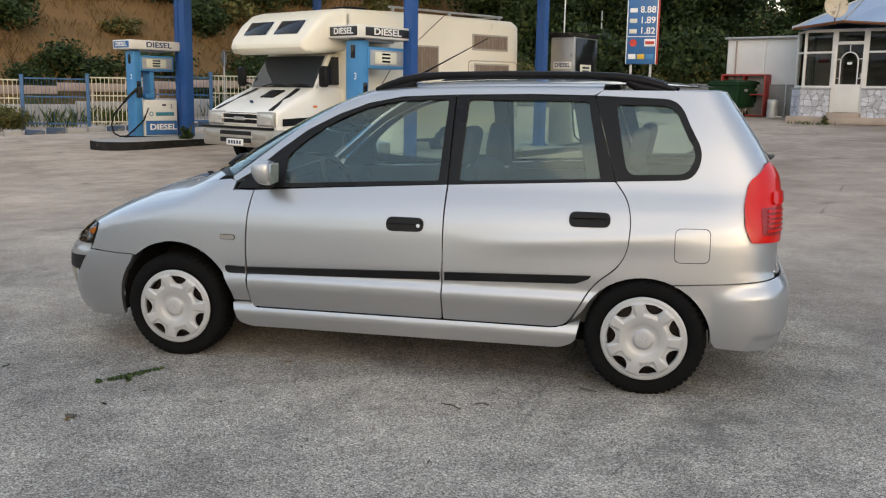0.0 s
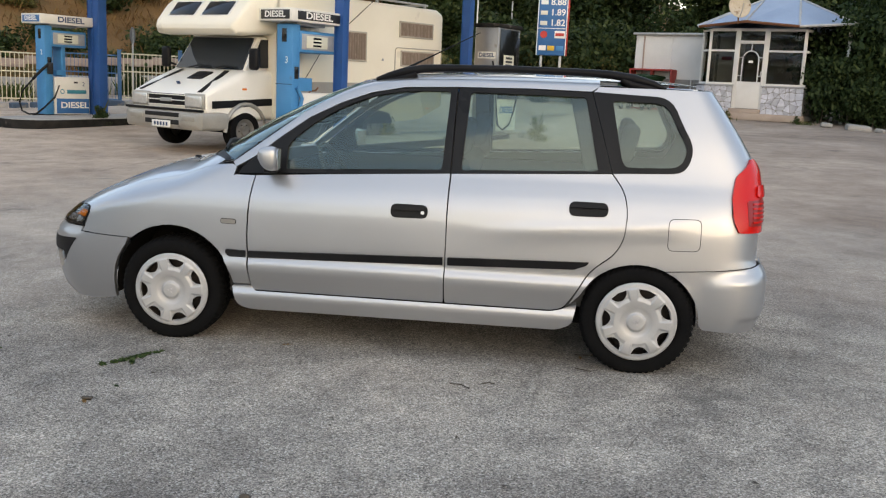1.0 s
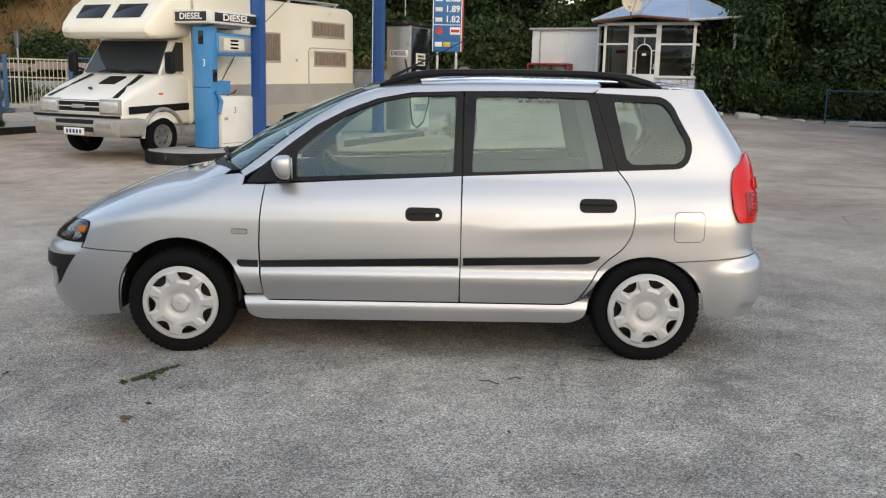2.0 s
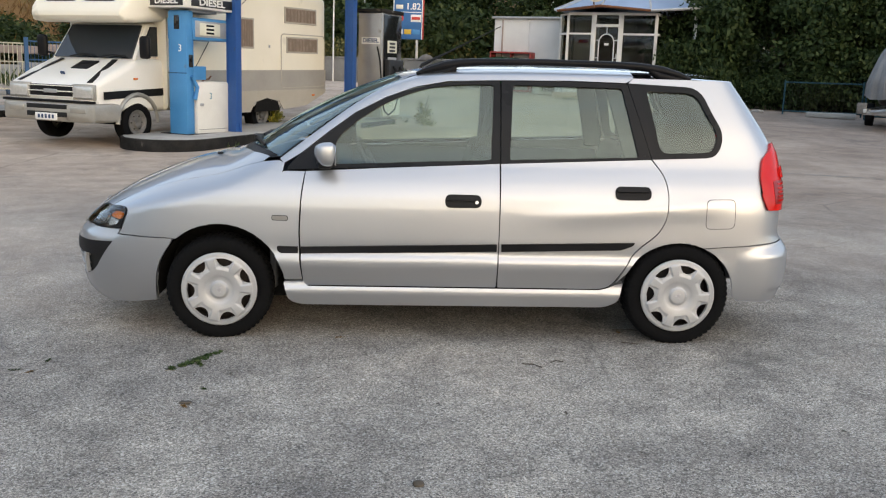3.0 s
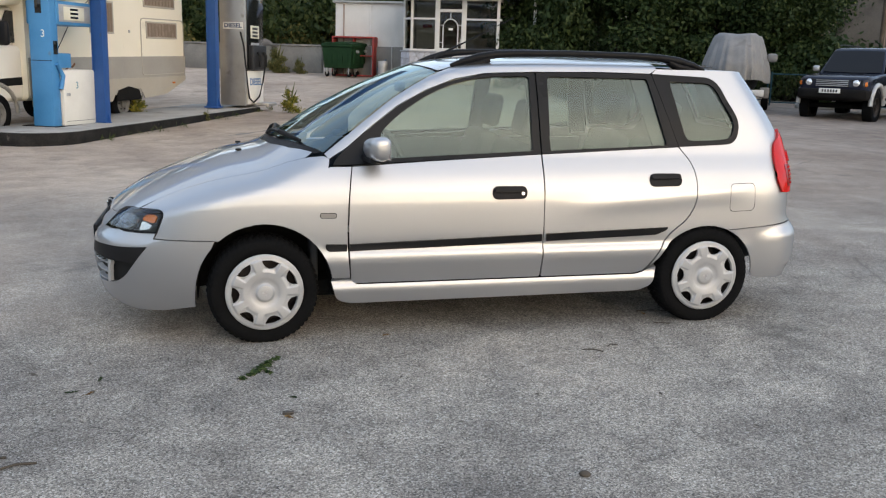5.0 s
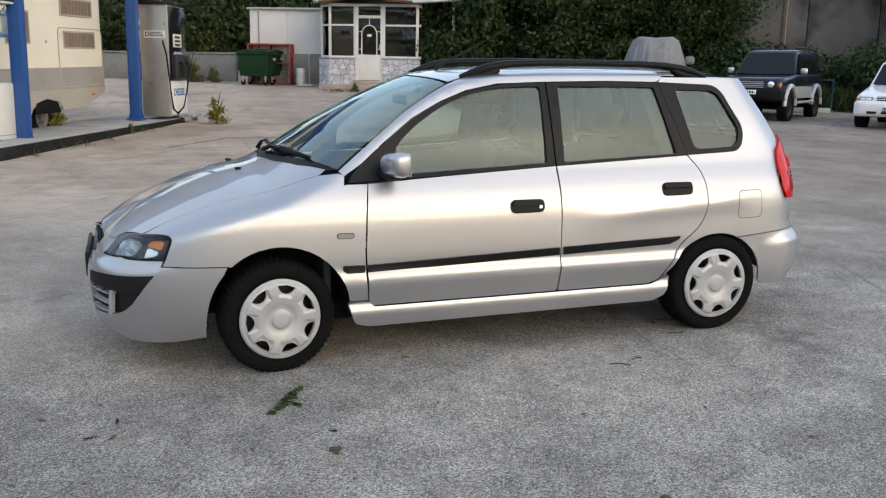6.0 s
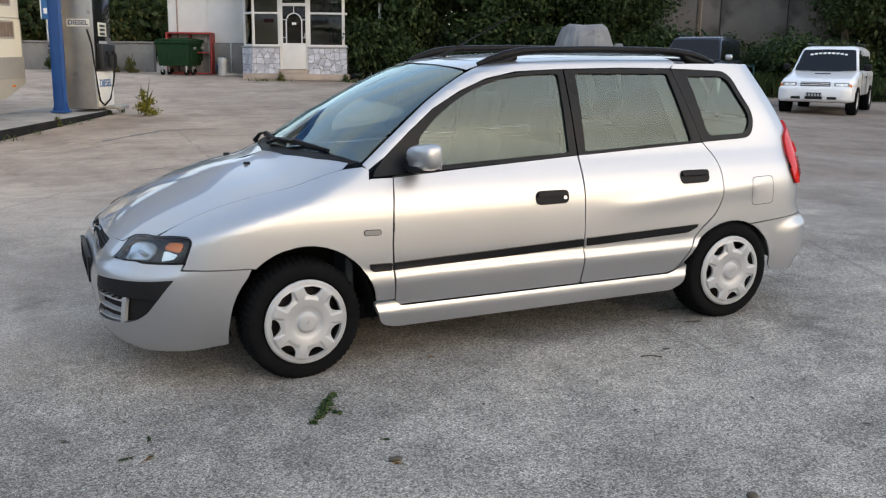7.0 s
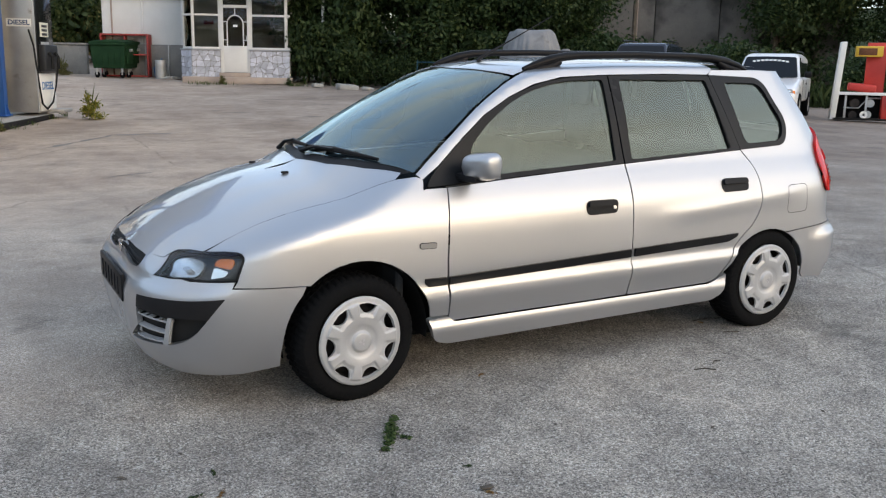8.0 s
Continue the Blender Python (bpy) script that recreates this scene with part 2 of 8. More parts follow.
def skin(p, w):
    """A point of the whole outer skin: w is the height up to the shoulder, and beyond it runs on to the middle line."""
    zs = shoulder_at(p)
    if w <= zs:
        return wrap(p, w)
    base, q = wrap(p, zs), min((w - zs) / TOP_LEN, 1)
    zc, y0 = max(centre_z(base.x), zs + 0.003), -base.y
    rise = zc - zs
    lean = (half_width(zs + 0.004) - half_width(zs - 0.004)) / 0.008
    y1, z1, y2, z2 = y0 + lean * 0.6 * rise - 0.02 * y0, zs + 0.6 * rise, 0.45 * y0, zs + 0.985 * rise
    a, b, c, d = (1 - q) ** 3, 3 * q * (1 - q) ** 2, 3 * q * q * (1 - q), q ** 3
    return Vector((base.x, -(a * y0 + b * y1 + c * y2), a * zs + b * z1 + c * z2 + d * zc))


def on_top(x, y):
    """The skin's coordinates of a point seen from above, at x and at a distance y from the middle line."""
    p = along(x, shoulder_z(x))
    zs, lo, hi = shoulder_at(p), 0.0, 1.0
    for _ in range(22):
        mid = (lo + hi) / 2
        lo, hi = (mid, hi) if -skin(p, zs + TOP_LEN * mid).y > y else (lo, mid)
    return (p, zs + TOP_LEN * lo)


def on_side(x, z):
    return (along(x, z), z)


def rounded(points, r=0.02, steps=4):
    """An outline with its corners rounded; a point may carry its own radius as a third number."""
    out, n = [], len(points)
    for i, pt in enumerate(points):
        a, b, c = Vector(points[i - 1][:2]), Vector(pt[:2]), Vector(points[(i + 1) % n][:2])
        rad = pt[2] if len(pt) > 2 else r
        la, lc = (a - b).length, (c - b).length
        k = min(rad, 0.48 * la, 0.48 * lc)
        if k < 1e-4:
            out.append(tuple(b))
            continue
        s, e = b + (a - b) * (k / la), b + (c - b) * (k / lc)
        for j in range(steps + 1):
            t = j / steps
            out.append(tuple(s * (1 - t) ** 2 + b * 2 * t * (1 - t) + e * t * t))
    return out


def dense(points, step):
    out = []
    for i, a in enumerate(points):
        b = points[(i + 1) % len(points)]
        n = max(1, math.ceil(math.hypot(b[0] - a[0], b[1] - a[1]) / step))
        out += [(a[0] + (b[0] - a[0]) * k / n, a[1] + (b[1] - a[1]) * k / n) for k in range(n)]
    return out


def inside(pt, poly):
    x, y, hit = pt[0], pt[1], False
    for i, (x1, y1) in enumerate(poly):
        x0, y0 = poly[i - 1]
        if (y0 > y) != (y1 > y) and x < (x1 - x0) * (y - y0) / (y1 - y0) + x0:
            hit = not hit
    return hit


def fill_outline(outline, holes=(), step=0.04, edge=0.025):
    """Triangles that fill an outline round some holes: the points, the triangles, and the loops of the rim."""
    loops = [dense(o, edge) for o in (outline, *holes)]
    pts, edges, rims = [], [], []
    for loop in loops:
        k = len(pts)
        pts += loop
        edges += [(k + i, k + (i + 1) % len(loop)) for i in range(len(loop))]
    xs, ys = [p[0] for p in loops[0]], [p[1] for p in loops[0]]
    rim = np.array(pts)
    nx, ny = int((max(xs) - min(xs)) / step) + 1, int((max(ys) - min(ys)) / step) + 1
    for i in range(nx + 1):
        for j in range(ny + 1):
            c = (min(xs) + (i + 0.5 * (j % 2)) * step, min(ys) + j * step)
            if inside(c, loops[0]) and not any(inside(c, h) for h in loops[1:]) and np.hypot(*(rim - c).T).min() > 0.45 * step:
                pts.append(c)
    verts, _, faces, ids, _, _ = geometry.delaunay_2d_cdt([Vector(p) for p in pts], edges, [], 0, 1e-5)
    tris = []
    for f in faces:
        c = sum((verts[i] for i in f), Vector((0, 0))) / len(f)
        if inside(c, loops[0]) and not any(inside(c, h) for h in loops[1:]):
            tris.append(tuple(f))
    seen = {}
    for f in tris:
        for a, b in zip(f, f[1:] + f[:1]):
            seen[(a, b)] = True
    rims = [(a, b) for a, b in seen if (b, a) not in seen]
    return [tuple(v) for v in verts], tris, rims


def panel_mesh(name, outline, place, material, holes=(), step=0.034, edge=0.025, depth=0.012, lift=0.0, mirror=False, e=0.012, whole=False):
    """A sheet-metal panel, bent over the surface that place(a, b) gives, with its rim turned inwards."""
    pts, tris, rims = fill_outline(outline, holes, step, edge)
    places, normals = [], []
    for a, b in pts:
        c = place(a, b)
        n = (place(a + e, b) - place(a - e, b)).cross(place(a, b + e) - place(a, b - e))
        n = n.normalized() if n.length > 1e-12 else Vector((0, -1, 0))
        if whole and abs(c.y) < 0.004:                  # the middle line of a panel with two halves
            c.y, n.y = 0, 0
            n.normalize()
        places.append(c + n * lift)
        normals.append(n)
    verts, norms, faces = list(places), list(normals), list(tris)
    if depth:
        ring = {}
        for a, b in rims:
            for i in (a, b):
                if i not in ring:
                    ring[i] = (len(verts), len(verts) + 1)
                    verts += [places[i], places[i] - normals[i] * depth]
                    norms += [normals[i], normals[i]]
            side = (places[b] - places[a]).cross(normals[a]).normalized()
            for i in (a, b):
                for k in ring[i]:
                    norms[k] = side
            faces.append((ring[b][0], ring[a][0], ring[a][1], ring[b][1]))
    if whole:
        k = len(verts)
        faces += [tuple(i + k for i in reversed(f)) for f in faces]
        verts += [Vector((v.x, -v.y, v.z)) for v in verts]
        norms += [Vector((n.x, -n.y, n.z)) for n in norms]
    if mirror:
        verts = [Vector((v.x, -v.y, v.z)) for v in verts]
        norms = [Vector((n.x, -n.y, n.z)) for n in norms]
        faces = [tuple(reversed(f)) for f in faces]
    me = bpy.data.meshes.new(name)
    me.from_pydata([tuple(v) for v in verts], [], faces)
    for poly in me.polygons:
        poly.use_smooth = True
    me.materials.append(material)
    me.normals_split_custom_set_from_vertices([tuple(n) for n in norms])
    return me


def mesh_part(name, me, parent, label=""):
    ob = new(name, me)
    ob.parent = parent
    return tagged(ob, label)


def arc_points(cx, cz, r, a0, a1, n=18, rz=None):
    rz = rz or r
    return [(cx + r * math.cos(radians(a0 + (a1 - a0) * i / n)), cz + rz * math.sin(radians(a0 + (a1 - a0) * i / n))) for i in range(n + 1)]


def lathe(profile, n=64, axis="y", closed=False):
    """A turned mesh: profile of (radius, along) about the y axis."""
    bm = bmesh.new()
    rings = []
    for r, a in profile:
        rings.append([bm.verts.new((r * math.cos(2 * math.pi * i / n), a, r * math.sin(2 * math.pi * i / n))) for i in range(n)])
    for u, v in zip(rings, rings[1:]):
        for i in range(n):
            bm.faces.new((u[i], u[(i + 1) % n], v[(i + 1) % n], v[i]))
    if axis == "z":
        bmesh.ops.rotate(bm, verts=bm.verts, cent=(0, 0, 0), matrix=Matrix.Rotation(radians(90), 3, "X"))
    bmesh.ops.recalc_face_normals(bm, faces=bm.faces)
    return bm


WHEEL_R = 0.289


def tyre_mesh():
    n, bm, rings = 168, bmesh.new(), []
    prof = [(0.196, 0.02), (0.202, 0.0), (0.215, -0.012), (0.245, -0.016), (0.268, -0.010), (0.279, 0.002), (0.2875, 0.018), (0.289, 0.045),
            (0.289, 0.060), (0.283, 0.062), (0.283, 0.070), (0.289, 0.072), (0.289, 0.098), (0.283, 0.10), (0.283, 0.108), (0.289, 0.11),
            (0.289, 0.14), (0.2875, 0.155), (0.279, 0.170), (0.245, 0.186), (0.20, 0.17)]
    for k, (r, a) in enumerate(prof):
        ring = []
        for i in range(n):
            cut = 0.007 if r > 0.278 and i % 3 == (2 if k < 11 else 0) else 0.0
            th = 2 * math.pi * (i + 0.35 * abs(k - 11)) / n
            ring.append(bm.verts.new(((r - cut) * math.cos(th), a, (r - cut) * math.sin(th))))
        rings.append(ring)
    for u, v in zip(rings, rings[1:]):
        for i in range(n):
            bm.faces.new((u[i], u[(i + 1) % n], v[(i + 1) % n], v[i]))
    bmesh.ops.recalc_face_normals(bm, faces=bm.faces)
    return bm


def cover_mesh():
    """A seven-spoked silver plastic wheel cover with a raised hub."""
    holes, n = [], 7
    for k in range(n):
        a = 2 * math.pi * (k + 0.25) / n
        pts = []
        for r, d in ((0.168, -0.27), (0.171, 0.0), (0.168, 0.27), (0.148, 0.235), (0.131, 0.15), (0.124, 0.0), (0.131, -0.15), (0.148, -0.235)):
            pts.append((r * math.cos(a + d), r * math.sin(a + d)))
        holes.append(rounded(pts, 0.009, 3))
    outline = [(0.196 * math.cos(2 * math.pi * i / 96), 0.196 * math.sin(2 * math.pi * i / 96)) for i in range(96)]
    dome = smooth_curve([0, 0.036, 0.043, 0.048, 0.054, 0.066, 0.078, 0.10, 0.135, 0.165, 0.171, 0.175, 0.190, 0.196],
                        [-0.024, -0.022, -0.018, -0.011, -0.011, -0.013, -0.018, -0.022, -0.025, -0.024, -0.018, -0.015, -0.014, -0.004])

    def place(x, z):
        r, a = math.hypot(x, z), math.atan2(z, x)
        near = abs(((a / (2 * math.pi) * n - 0.25) + 0.5) % 1 - 0.5) * 2      # 0 at a hole's middle, 1 on a spoke's
        sink = 0.008 * min(1.0, max(0.0, (0.70 - near) / 0.09)) * min(1.0, (0.174 - r) / 0.012) if 0.108 < r < 0.174 else 0.0
        return Vector((x, dome(r) + sink * min(1, (r - 0.108) / 0.016) if r > 0.108 else dome(r), z))
    return panel_mesh("cover", outline, place, M["cover"], holes, step=0.006, edge=0.006, depth=0.012, e=0.003)


def build_wheel(parent, x, side, steer=0.0):
    hub = new("wheel")
    hub.parent = parent
    hub.matrix_basis = pose(x, side * 0.82, 0.276, 0, 0, (steer if side < 0 else 180 + steer)) @ pose(0, 0, 0, 0, 37.0 if x < 0 else 42.0, 0)
    part("tyre", tyre_mesh(), M["rubber"], hub, "worn black rubber tyre")
    mesh_part("cover", cover_mesh(), hub, "silver seven-spoke plastic wheel cover").matrix_basis = pose(0, -0.012, 0) @ Matrix.Diagonal((1.035, 1, 1.035, 1))
    part("rim", lathe([(0.0, 0.05), (0.10, 0.05), (0.172, 0.06), (0.180, 0.02), (0.193, 0.012), (0.193, 0.17), (0.185, 0.17)], 48), M["dark_steel"], hub, "dark steel rim behind the cover")
    bm = bmesh.new()
    for k in range(3):
        a = radians(90 + 120 * k)
        c = Vector((0.010 * math.cos(a), -0.0375, 0.010 * math.sin(a)))
        u, v = Vector((math.cos(a), 0, math.sin(a))), Vector((-math.sin(a), 0, math.cos(a)))
        vs = [bm.verts.new(c + o) for o in (u * 0.009, v * 0.005, -u * 0.009, -v * 0.005)]
        low = [bm.verts.new(w.co + Vector((0, 0.004, 0))) for w in vs]
        bm.faces.new(vs)
        for i in range(4):
            bm.faces.new((vs[i], low[i], low[(i + 1) % 4], vs[(i + 1) % 4]))
    bmesh.ops.recalc_face_normals(bm, faces=bm.faces)
    part("badge", bm, M["chrome_dull"], hub, "small raised badge at the hub")
    return hub


def sweep(points, radius, sides=10, flat=1.0, taper=None):
    """A round rod along a few points."""
    bm, rings = bmesh.new(), []
    pts = [Vector(p) for p in points]
    for i, p in enumerate(pts):
        d = (pts[min(i + 1, len(pts) - 1)] - pts[max(i - 1, 0)]).normalized()
        up = Vector((0, 0, 1)) if abs(d.z) < 0.95 else Vector((1, 0, 0))
        s = d.cross(up).normalized()
        t = s.cross(d)
        r = radius * (taper[i] if taper else 1)
        rings.append([bm.verts.new(p + (s * math.cos(2 * math.pi * k / sides) + t * math.sin(2 * math.pi * k / sides) * flat) * r) for k in range(sides)])
    for u, v in zip(rings, rings[1:]):
        for k in range(sides):
            bm.faces.new((u[k], u[(k + 1) % sides], v[(k + 1) % sides], v[k]))
    bm.faces.new(list(reversed(rings[0])))
    bm.faces.new(rings[-1])
    bmesh.ops.recalc_face_normals(bm, faces=bm.faces)
    return bm


def soft_box(w, d, h, r=0.02, seg=3, at=(0, 0, 0)):
    """A bevelled box, its base at the given place."""
    bm = bmesh.new()
    bmesh.ops.create_cube(bm, size=1)
    bmesh.ops.scale(bm, verts=bm.verts, vec=(w, d, h))
    bmesh.ops.bevel(bm, geom=bm.edges[:], offset=min(r, 0.49 * min(w, d, h)), segments=seg, profile=0.5, affect="EDGES")
    bmesh.ops.translate(bm, verts=bm.verts, vec=(at[0], at[1], at[2] + h / 2))
    return bm


def seat_mesh_parts(parent, x, y):
    seat = new("seat")
    seat.parent = parent
    seat.matrix_basis = pose(x, y, 0.30)
    part("cushion", soft_box(0.50, 0.48, 0.20, 0.07, 4), M["seat"], seat)
    bm = soft_box(0.15, 0.46, 0.60, 0.06, 4)
    bmesh.ops.rotate(bm, verts=bm.verts, cent=(0, 0, 0), matrix=Matrix.Rotation(radians(17), 3, "Y"))
    bmesh.ops.translate(bm, verts=bm.verts, vec=(0.20, 0, 0.14))
    part("backrest", bm, M["seat"], seat)
    bm = soft_box(0.085, 0.25, 0.21, 0.04, 4)
    bmesh.ops.rotate(bm, verts=bm.verts, cent=(0, 0, 0), matrix=Matrix.Rotation(radians(12), 3, "Y"))
    bmesh.ops.translate(bm, verts=bm.verts, vec=(0.40, 0, 0.74))
    part("headrest", bm, M["seat"], seat)


def build_car(root):
    paint, black, glass = M["silver"], M["black_plastic"], M["glass"]
    g = 0.0025                                              # half of the gap between two panels

    def side_outline(pts, r=0.02):
        return [on_side(x, z) for x, z in rounded(pts, r)]

    seam_y = smooth_curve([-1.80, -1.65, -1.45, -1.2, -1.02], [0.648, 0.653, 0.669, 0.687, 0.713])

    def seam_line(off):
        """The seam between bonnet and wing, from the windscreen forward."""
        return [on_top(x, seam_y(x) + off) for x in np.arange(-1.02, -1.781, -0.04)]

    # outlines in the side view: x along the car, z up
    arch_f = arc_points(-1.245, 0.285, 0.352, 0, 180, 22)
    arch_r = arc_points(1.245, 0.275, 0.312, 0, 180, 22, 0.295)
    for side in (-1, 1):
        mir = side > 0

        def add(name, outline, material, parent=root, label="", place=skin, **kw):
            return mesh_part(name, panel_mesh(name, outline, place, material, mirror=mir, **kw), parent, label)

        # front wing: round the arch, up to the bonnet seam
        wing = [(-1.505, 0.556, 0.0)] + [(x, z, 0) for x, z in reversed(arch_f) if z > 0.54 and x < -1.24]
        wing += [(x, z, 0) for x, z in reversed(arch_f) if x >= -1.24 and z > 0.335]
        wing += [(-0.80 - g, 0.335, 0.004), (-0.812 - g, 0.45, 0), (-0.815 - g, 0.60, 0), (-0.808 - g, 0.75, 0.1), (-0.795 - g, 0.86, 0), (-0.785 - g, 0.918, 0), (-0.90, 0.918, 0.01)]
        wing_o = [on_side(x, z) for x, z in rounded(wing, 0.0)]
        wing_o += [on_side(-0.90, 0.955), on_top(-0.93, 0.735)] + seam_line(0.0013) + [(-1.741, 0.800), (-1.668, 0.776), (-1.632, 0.756), (-1.613, 0.735), (-1.608, 0.705), (-1.608, 0.646), (-1.608, 0.590), (-1.616, 0.567), (-1.50, 0.561)]
        add("front_wing", wing_o, paint, edge=0.025, e=0.03)
        # doors: painted lower part; each carries its window frame, glass, handle and strip
        fd = add("front_door", side_outline([(-0.798 + g, 0.303, 0.012), (-0.806 + g, 0.42), (-0.812 + g, 0.60), (-0.803 + g, 0.78), (-0.785 + g, 0.918, 0.002), (-0.40, 0.940), (0.262 - g, 0.972, 0.002), (0.262 - g, 0.62), (0.255 - g, 0.303, 0.01)]), paint, label="silver front door")
        rd = add("rear_door", side_outline([(0.258 + g, 0.303, 0.01), (0.262 + g, 0.62), (0.266 + g, 0.972, 0.002), (0.70, 0.990), (1.085, 1.006, 0.004), (1.15, 0.925, 0.06), (1.172, 0.83, 0.08), (1.160, 0.69, 0.08), (1.115, 0.612, 0.05), (1.0, 0.525, 0.10), (0.925, 0.39, 0.06), (0.875, 0.318, 0.04), (0.82, 0.303, 0.02)]), paint, label="silver rear door", step=0.017)
        # dark window surrounds with panes
        f_in = [(-0.627, 1.078, 0.03), (-0.596, 1.116, 0.02), (-0.517, 1.186, 0.05), (-0.371, 1.280, 0.1), (-0.223, 1.342, 0.1), (-0.073, 1.377, 0.1), (0.06, 1.387, 0.05), (0.185, 1.389, 0.02), (0.228, 1.388, 0.02), (0.214, 0.990, 0.015), (-0.20, 0.975), (-0.622, 0.956, 0.015)]
        f_out = [(-0.885, 0.925, 0.01), (-0.868, 0.955, 0.02), (-0.81, 1.008, 0.05), (-0.667, 1.122, 0.05), (-0.523, 1.226), (-0.366, 1.308, 0.1), (-0.20, 1.366, 0.1), (-0.02, 1.399, 0.1), (0.264 - g, 1.408, 0.002), (0.262 - g, 0.976, 0.004), (-0.30, 0.949)]
        add("window_frame", side_outline(f_out), M["window_black"], fd, "black window surround", holes=[side_outline(f_in)], lift=0.002)
        add("pane", side_outline([(x, z, *r) for x, z, *r in f_in]), glass, fd, "clear side glass", lift=-0.010, depth=0)
        r_in = [(0.316, 0.992, 0.015), (0.334, 1.389, 0.02), (0.935, 1.382, 0.02), (1.016, 1.018, 0.015)]
        r_out = [(0.266 + g, 0.976, 0.004), (0.268 + g, 1.408, 0.004), (0.64, 1.412), (0.965, 1.405, 0.01), (1.087, 1.010, 0.006), (0.70, 0.994)]
        add("window_frame", side_outline(r_out), M["window_black"], rd, "black window surround", holes=[side_outline(r_in)], lift=0.002)
        add("pane", side_outline(r_in), glass, rd, "clear side glass", lift=-0.010, depth=0)
        add("divider", side_outline([(1.020, 1.022, 0.005), (0.992, 1.145, 0.01), (1.056, 1.026, 0.005)]), M["window_black"], rd, "small black triangle behind the pane", lift=0.004)
        # strips, handles
        add("rubbing_strip", side_outline([(-0.932, 0.500, 0.008), (-0.932, 0.523, 0.008), (-0.818 - g, 0.520, 0.004), (-0.818 - g, 0.480, 0.004), (-0.915, 0.480, 0.008)]), M["trim"], root, "black rubbing strip", lift=0.012, depth=0.014)
        add("rubbing_strip", side_outline([(-0.808 + g, 0.480, 0.004), (-0.808 + g, 0.520, 0.004), (0.25, 0.549, 0.004), (0.25, 0.509, 0.004)]), M["trim"], fd, "black rubbing strip", lift=0.012, depth=0.014)
        add("rubbing_strip", side_outline([(0.275, 0.509, 0.004), (0.275, 0.550, 0.004), (0.998, 0.569, 0.006), (0.985, 0.552, 0.006), (0.925, 0.528, 0.012)]), M["trim"], rd, "black rubbing strip", lift=0.012, depth=0.014)
        for door, hx, hz in ((fd, 0.065, 0.777), (rd, 0.98, 0.832)):
            add("handle_recess", side_outline([(hx - 0.098, hz - 0.036, 0.036), (hx - 0.098, hz + 0.036, 0.036), (hx + 0.098, hz + 0.034, 0.034), (hx + 0.098, hz - 0.034, 0.034)]), black, door, "black plastic handle surround", lift=0.004, depth=0.006, step=0.02)
            add("handle", side_outline([(hx - 0.090, hz + 0.004, 0.012), (hx - 0.085, hz + 0.030, 0.02), (hx + 0.085, hz + 0.030, 0.02), (hx + 0.090, hz + 0.004, 0.012)]), black, door, "black plastic door handle", lift=0.018, depth=0.016, step=0.02)
        add("lock", side_outline(arc_points(0.137, 0.772, 0.009, 0, 330, 11), 0), M["chrome_dull"], fd, "round metal door lock", lift=0.012, depth=0.01, step=0.01, edge=0.006)
        add("side_repeater", side_outline([(-0.957, 0.663, 0.012), (-0.957, 0.686, 0.012), (-0.875, 0.684, 0.012), (-0.875, 0.661, 0.012)]), M["lens_grey"], root, "grey oval side indicator", lift=0.006, depth=0.008, step=0.02)
        add("repeater_rim", side_outline([(-0.960, 0.660, 0.014), (-0.960, 0.689, 0.014), (-0.872, 0.687, 0.014), (-0.872, 0.658, 0.014)]), M["trim"], root, "dark rim round the side indicator", lift=0.003, depth=0.004, step=0.02)
        # rear quarter with its window
        q_out = [(0.978, 1.406, 0.004), (1.362, 1.392, 0.07), (1.490, 1.140, 0.09), (1.448, 1.022, 0.06), (1.098, 1.012, 0.004)]
        q_in = [(1.070, 1.368, 0.02), (1.342, 1.362, 0.06), (1.458, 1.136, 0.08), (1.420, 1.048, 0.045), (1.158, 1.040, 0.02), (1.132, 1.070, 0.02)]
        quarter = [(0.965 + 2 * g, 1.409, 0), (1.087 + 2 * g, 1.008, 0), (1.15 + 2 * g, 0.928, 0.06), (1.172 + 2 * g, 0.83, 0.08), (1.160 + 2 * g, 0.69, 0.08), (1.115 + 2 * g, 0.608, 0.05), (1.0 + 2 * g, 0.520, 0.1), (0.928 + g, 0.385, 0.05), (0.905, 0.335, 0.01)]
        quarter += [(x, z, 0) for x, z in reversed(arch_r) if z > (0.36 if x < 1.2 else 0.533)] + [(1.60, 0.560, 0), (1.832, 0.586, 0.01)]
        qo = [on_side(x, z) for x, z in rounded(quarter, 0.0)]
        qo += [on_side(1.838, 0.68), on_side(1.836, 0.742), on_side(1.712, 0.752), on_side(1.682, 0.82), on_side(1.676, 0.92), on_side(1.690, 1.01), on_side(1.762, 1.098), on_side(1.786, 1.11), on_side(1.738, 1.19), on_side(1.682, 1.28), on_side(1.616, 1.375),
               on_side(1.575, 1.428), on_side(1.25, 1.434), on_side(1.0, 1.436)]
        qp = add("rear_quarter", qo, paint, holes=[side_outline(q_out)], edge=0.02, step=0.022)
        add("inner_trim", side_outline([(1.12, 0.56), (1.12, 1.0), (1.44, 1.0), (1.505, 1.14), (1.385, 1.40), (1.50, 1.41)]) + [(XR + REAR_LEN * 0.68, 1.40), (XR + REAR_LEN * 0.68, 1.08), (XR + REAR_LEN, 1.08), (XR + REAR_LEN, 0.60)], M["interior"], qp, "grey boot lining", lift=-0.045, depth=0)
        add("window_frame", side_outline([(0.967, 1.410, 0.002)] + q_out[1:-1] + [(1.090, 1.008, 0.002)]), M["window_black"], qp, "black window surround", holes=[side_outline(q_in)], lift=0.002, edge=0.02)
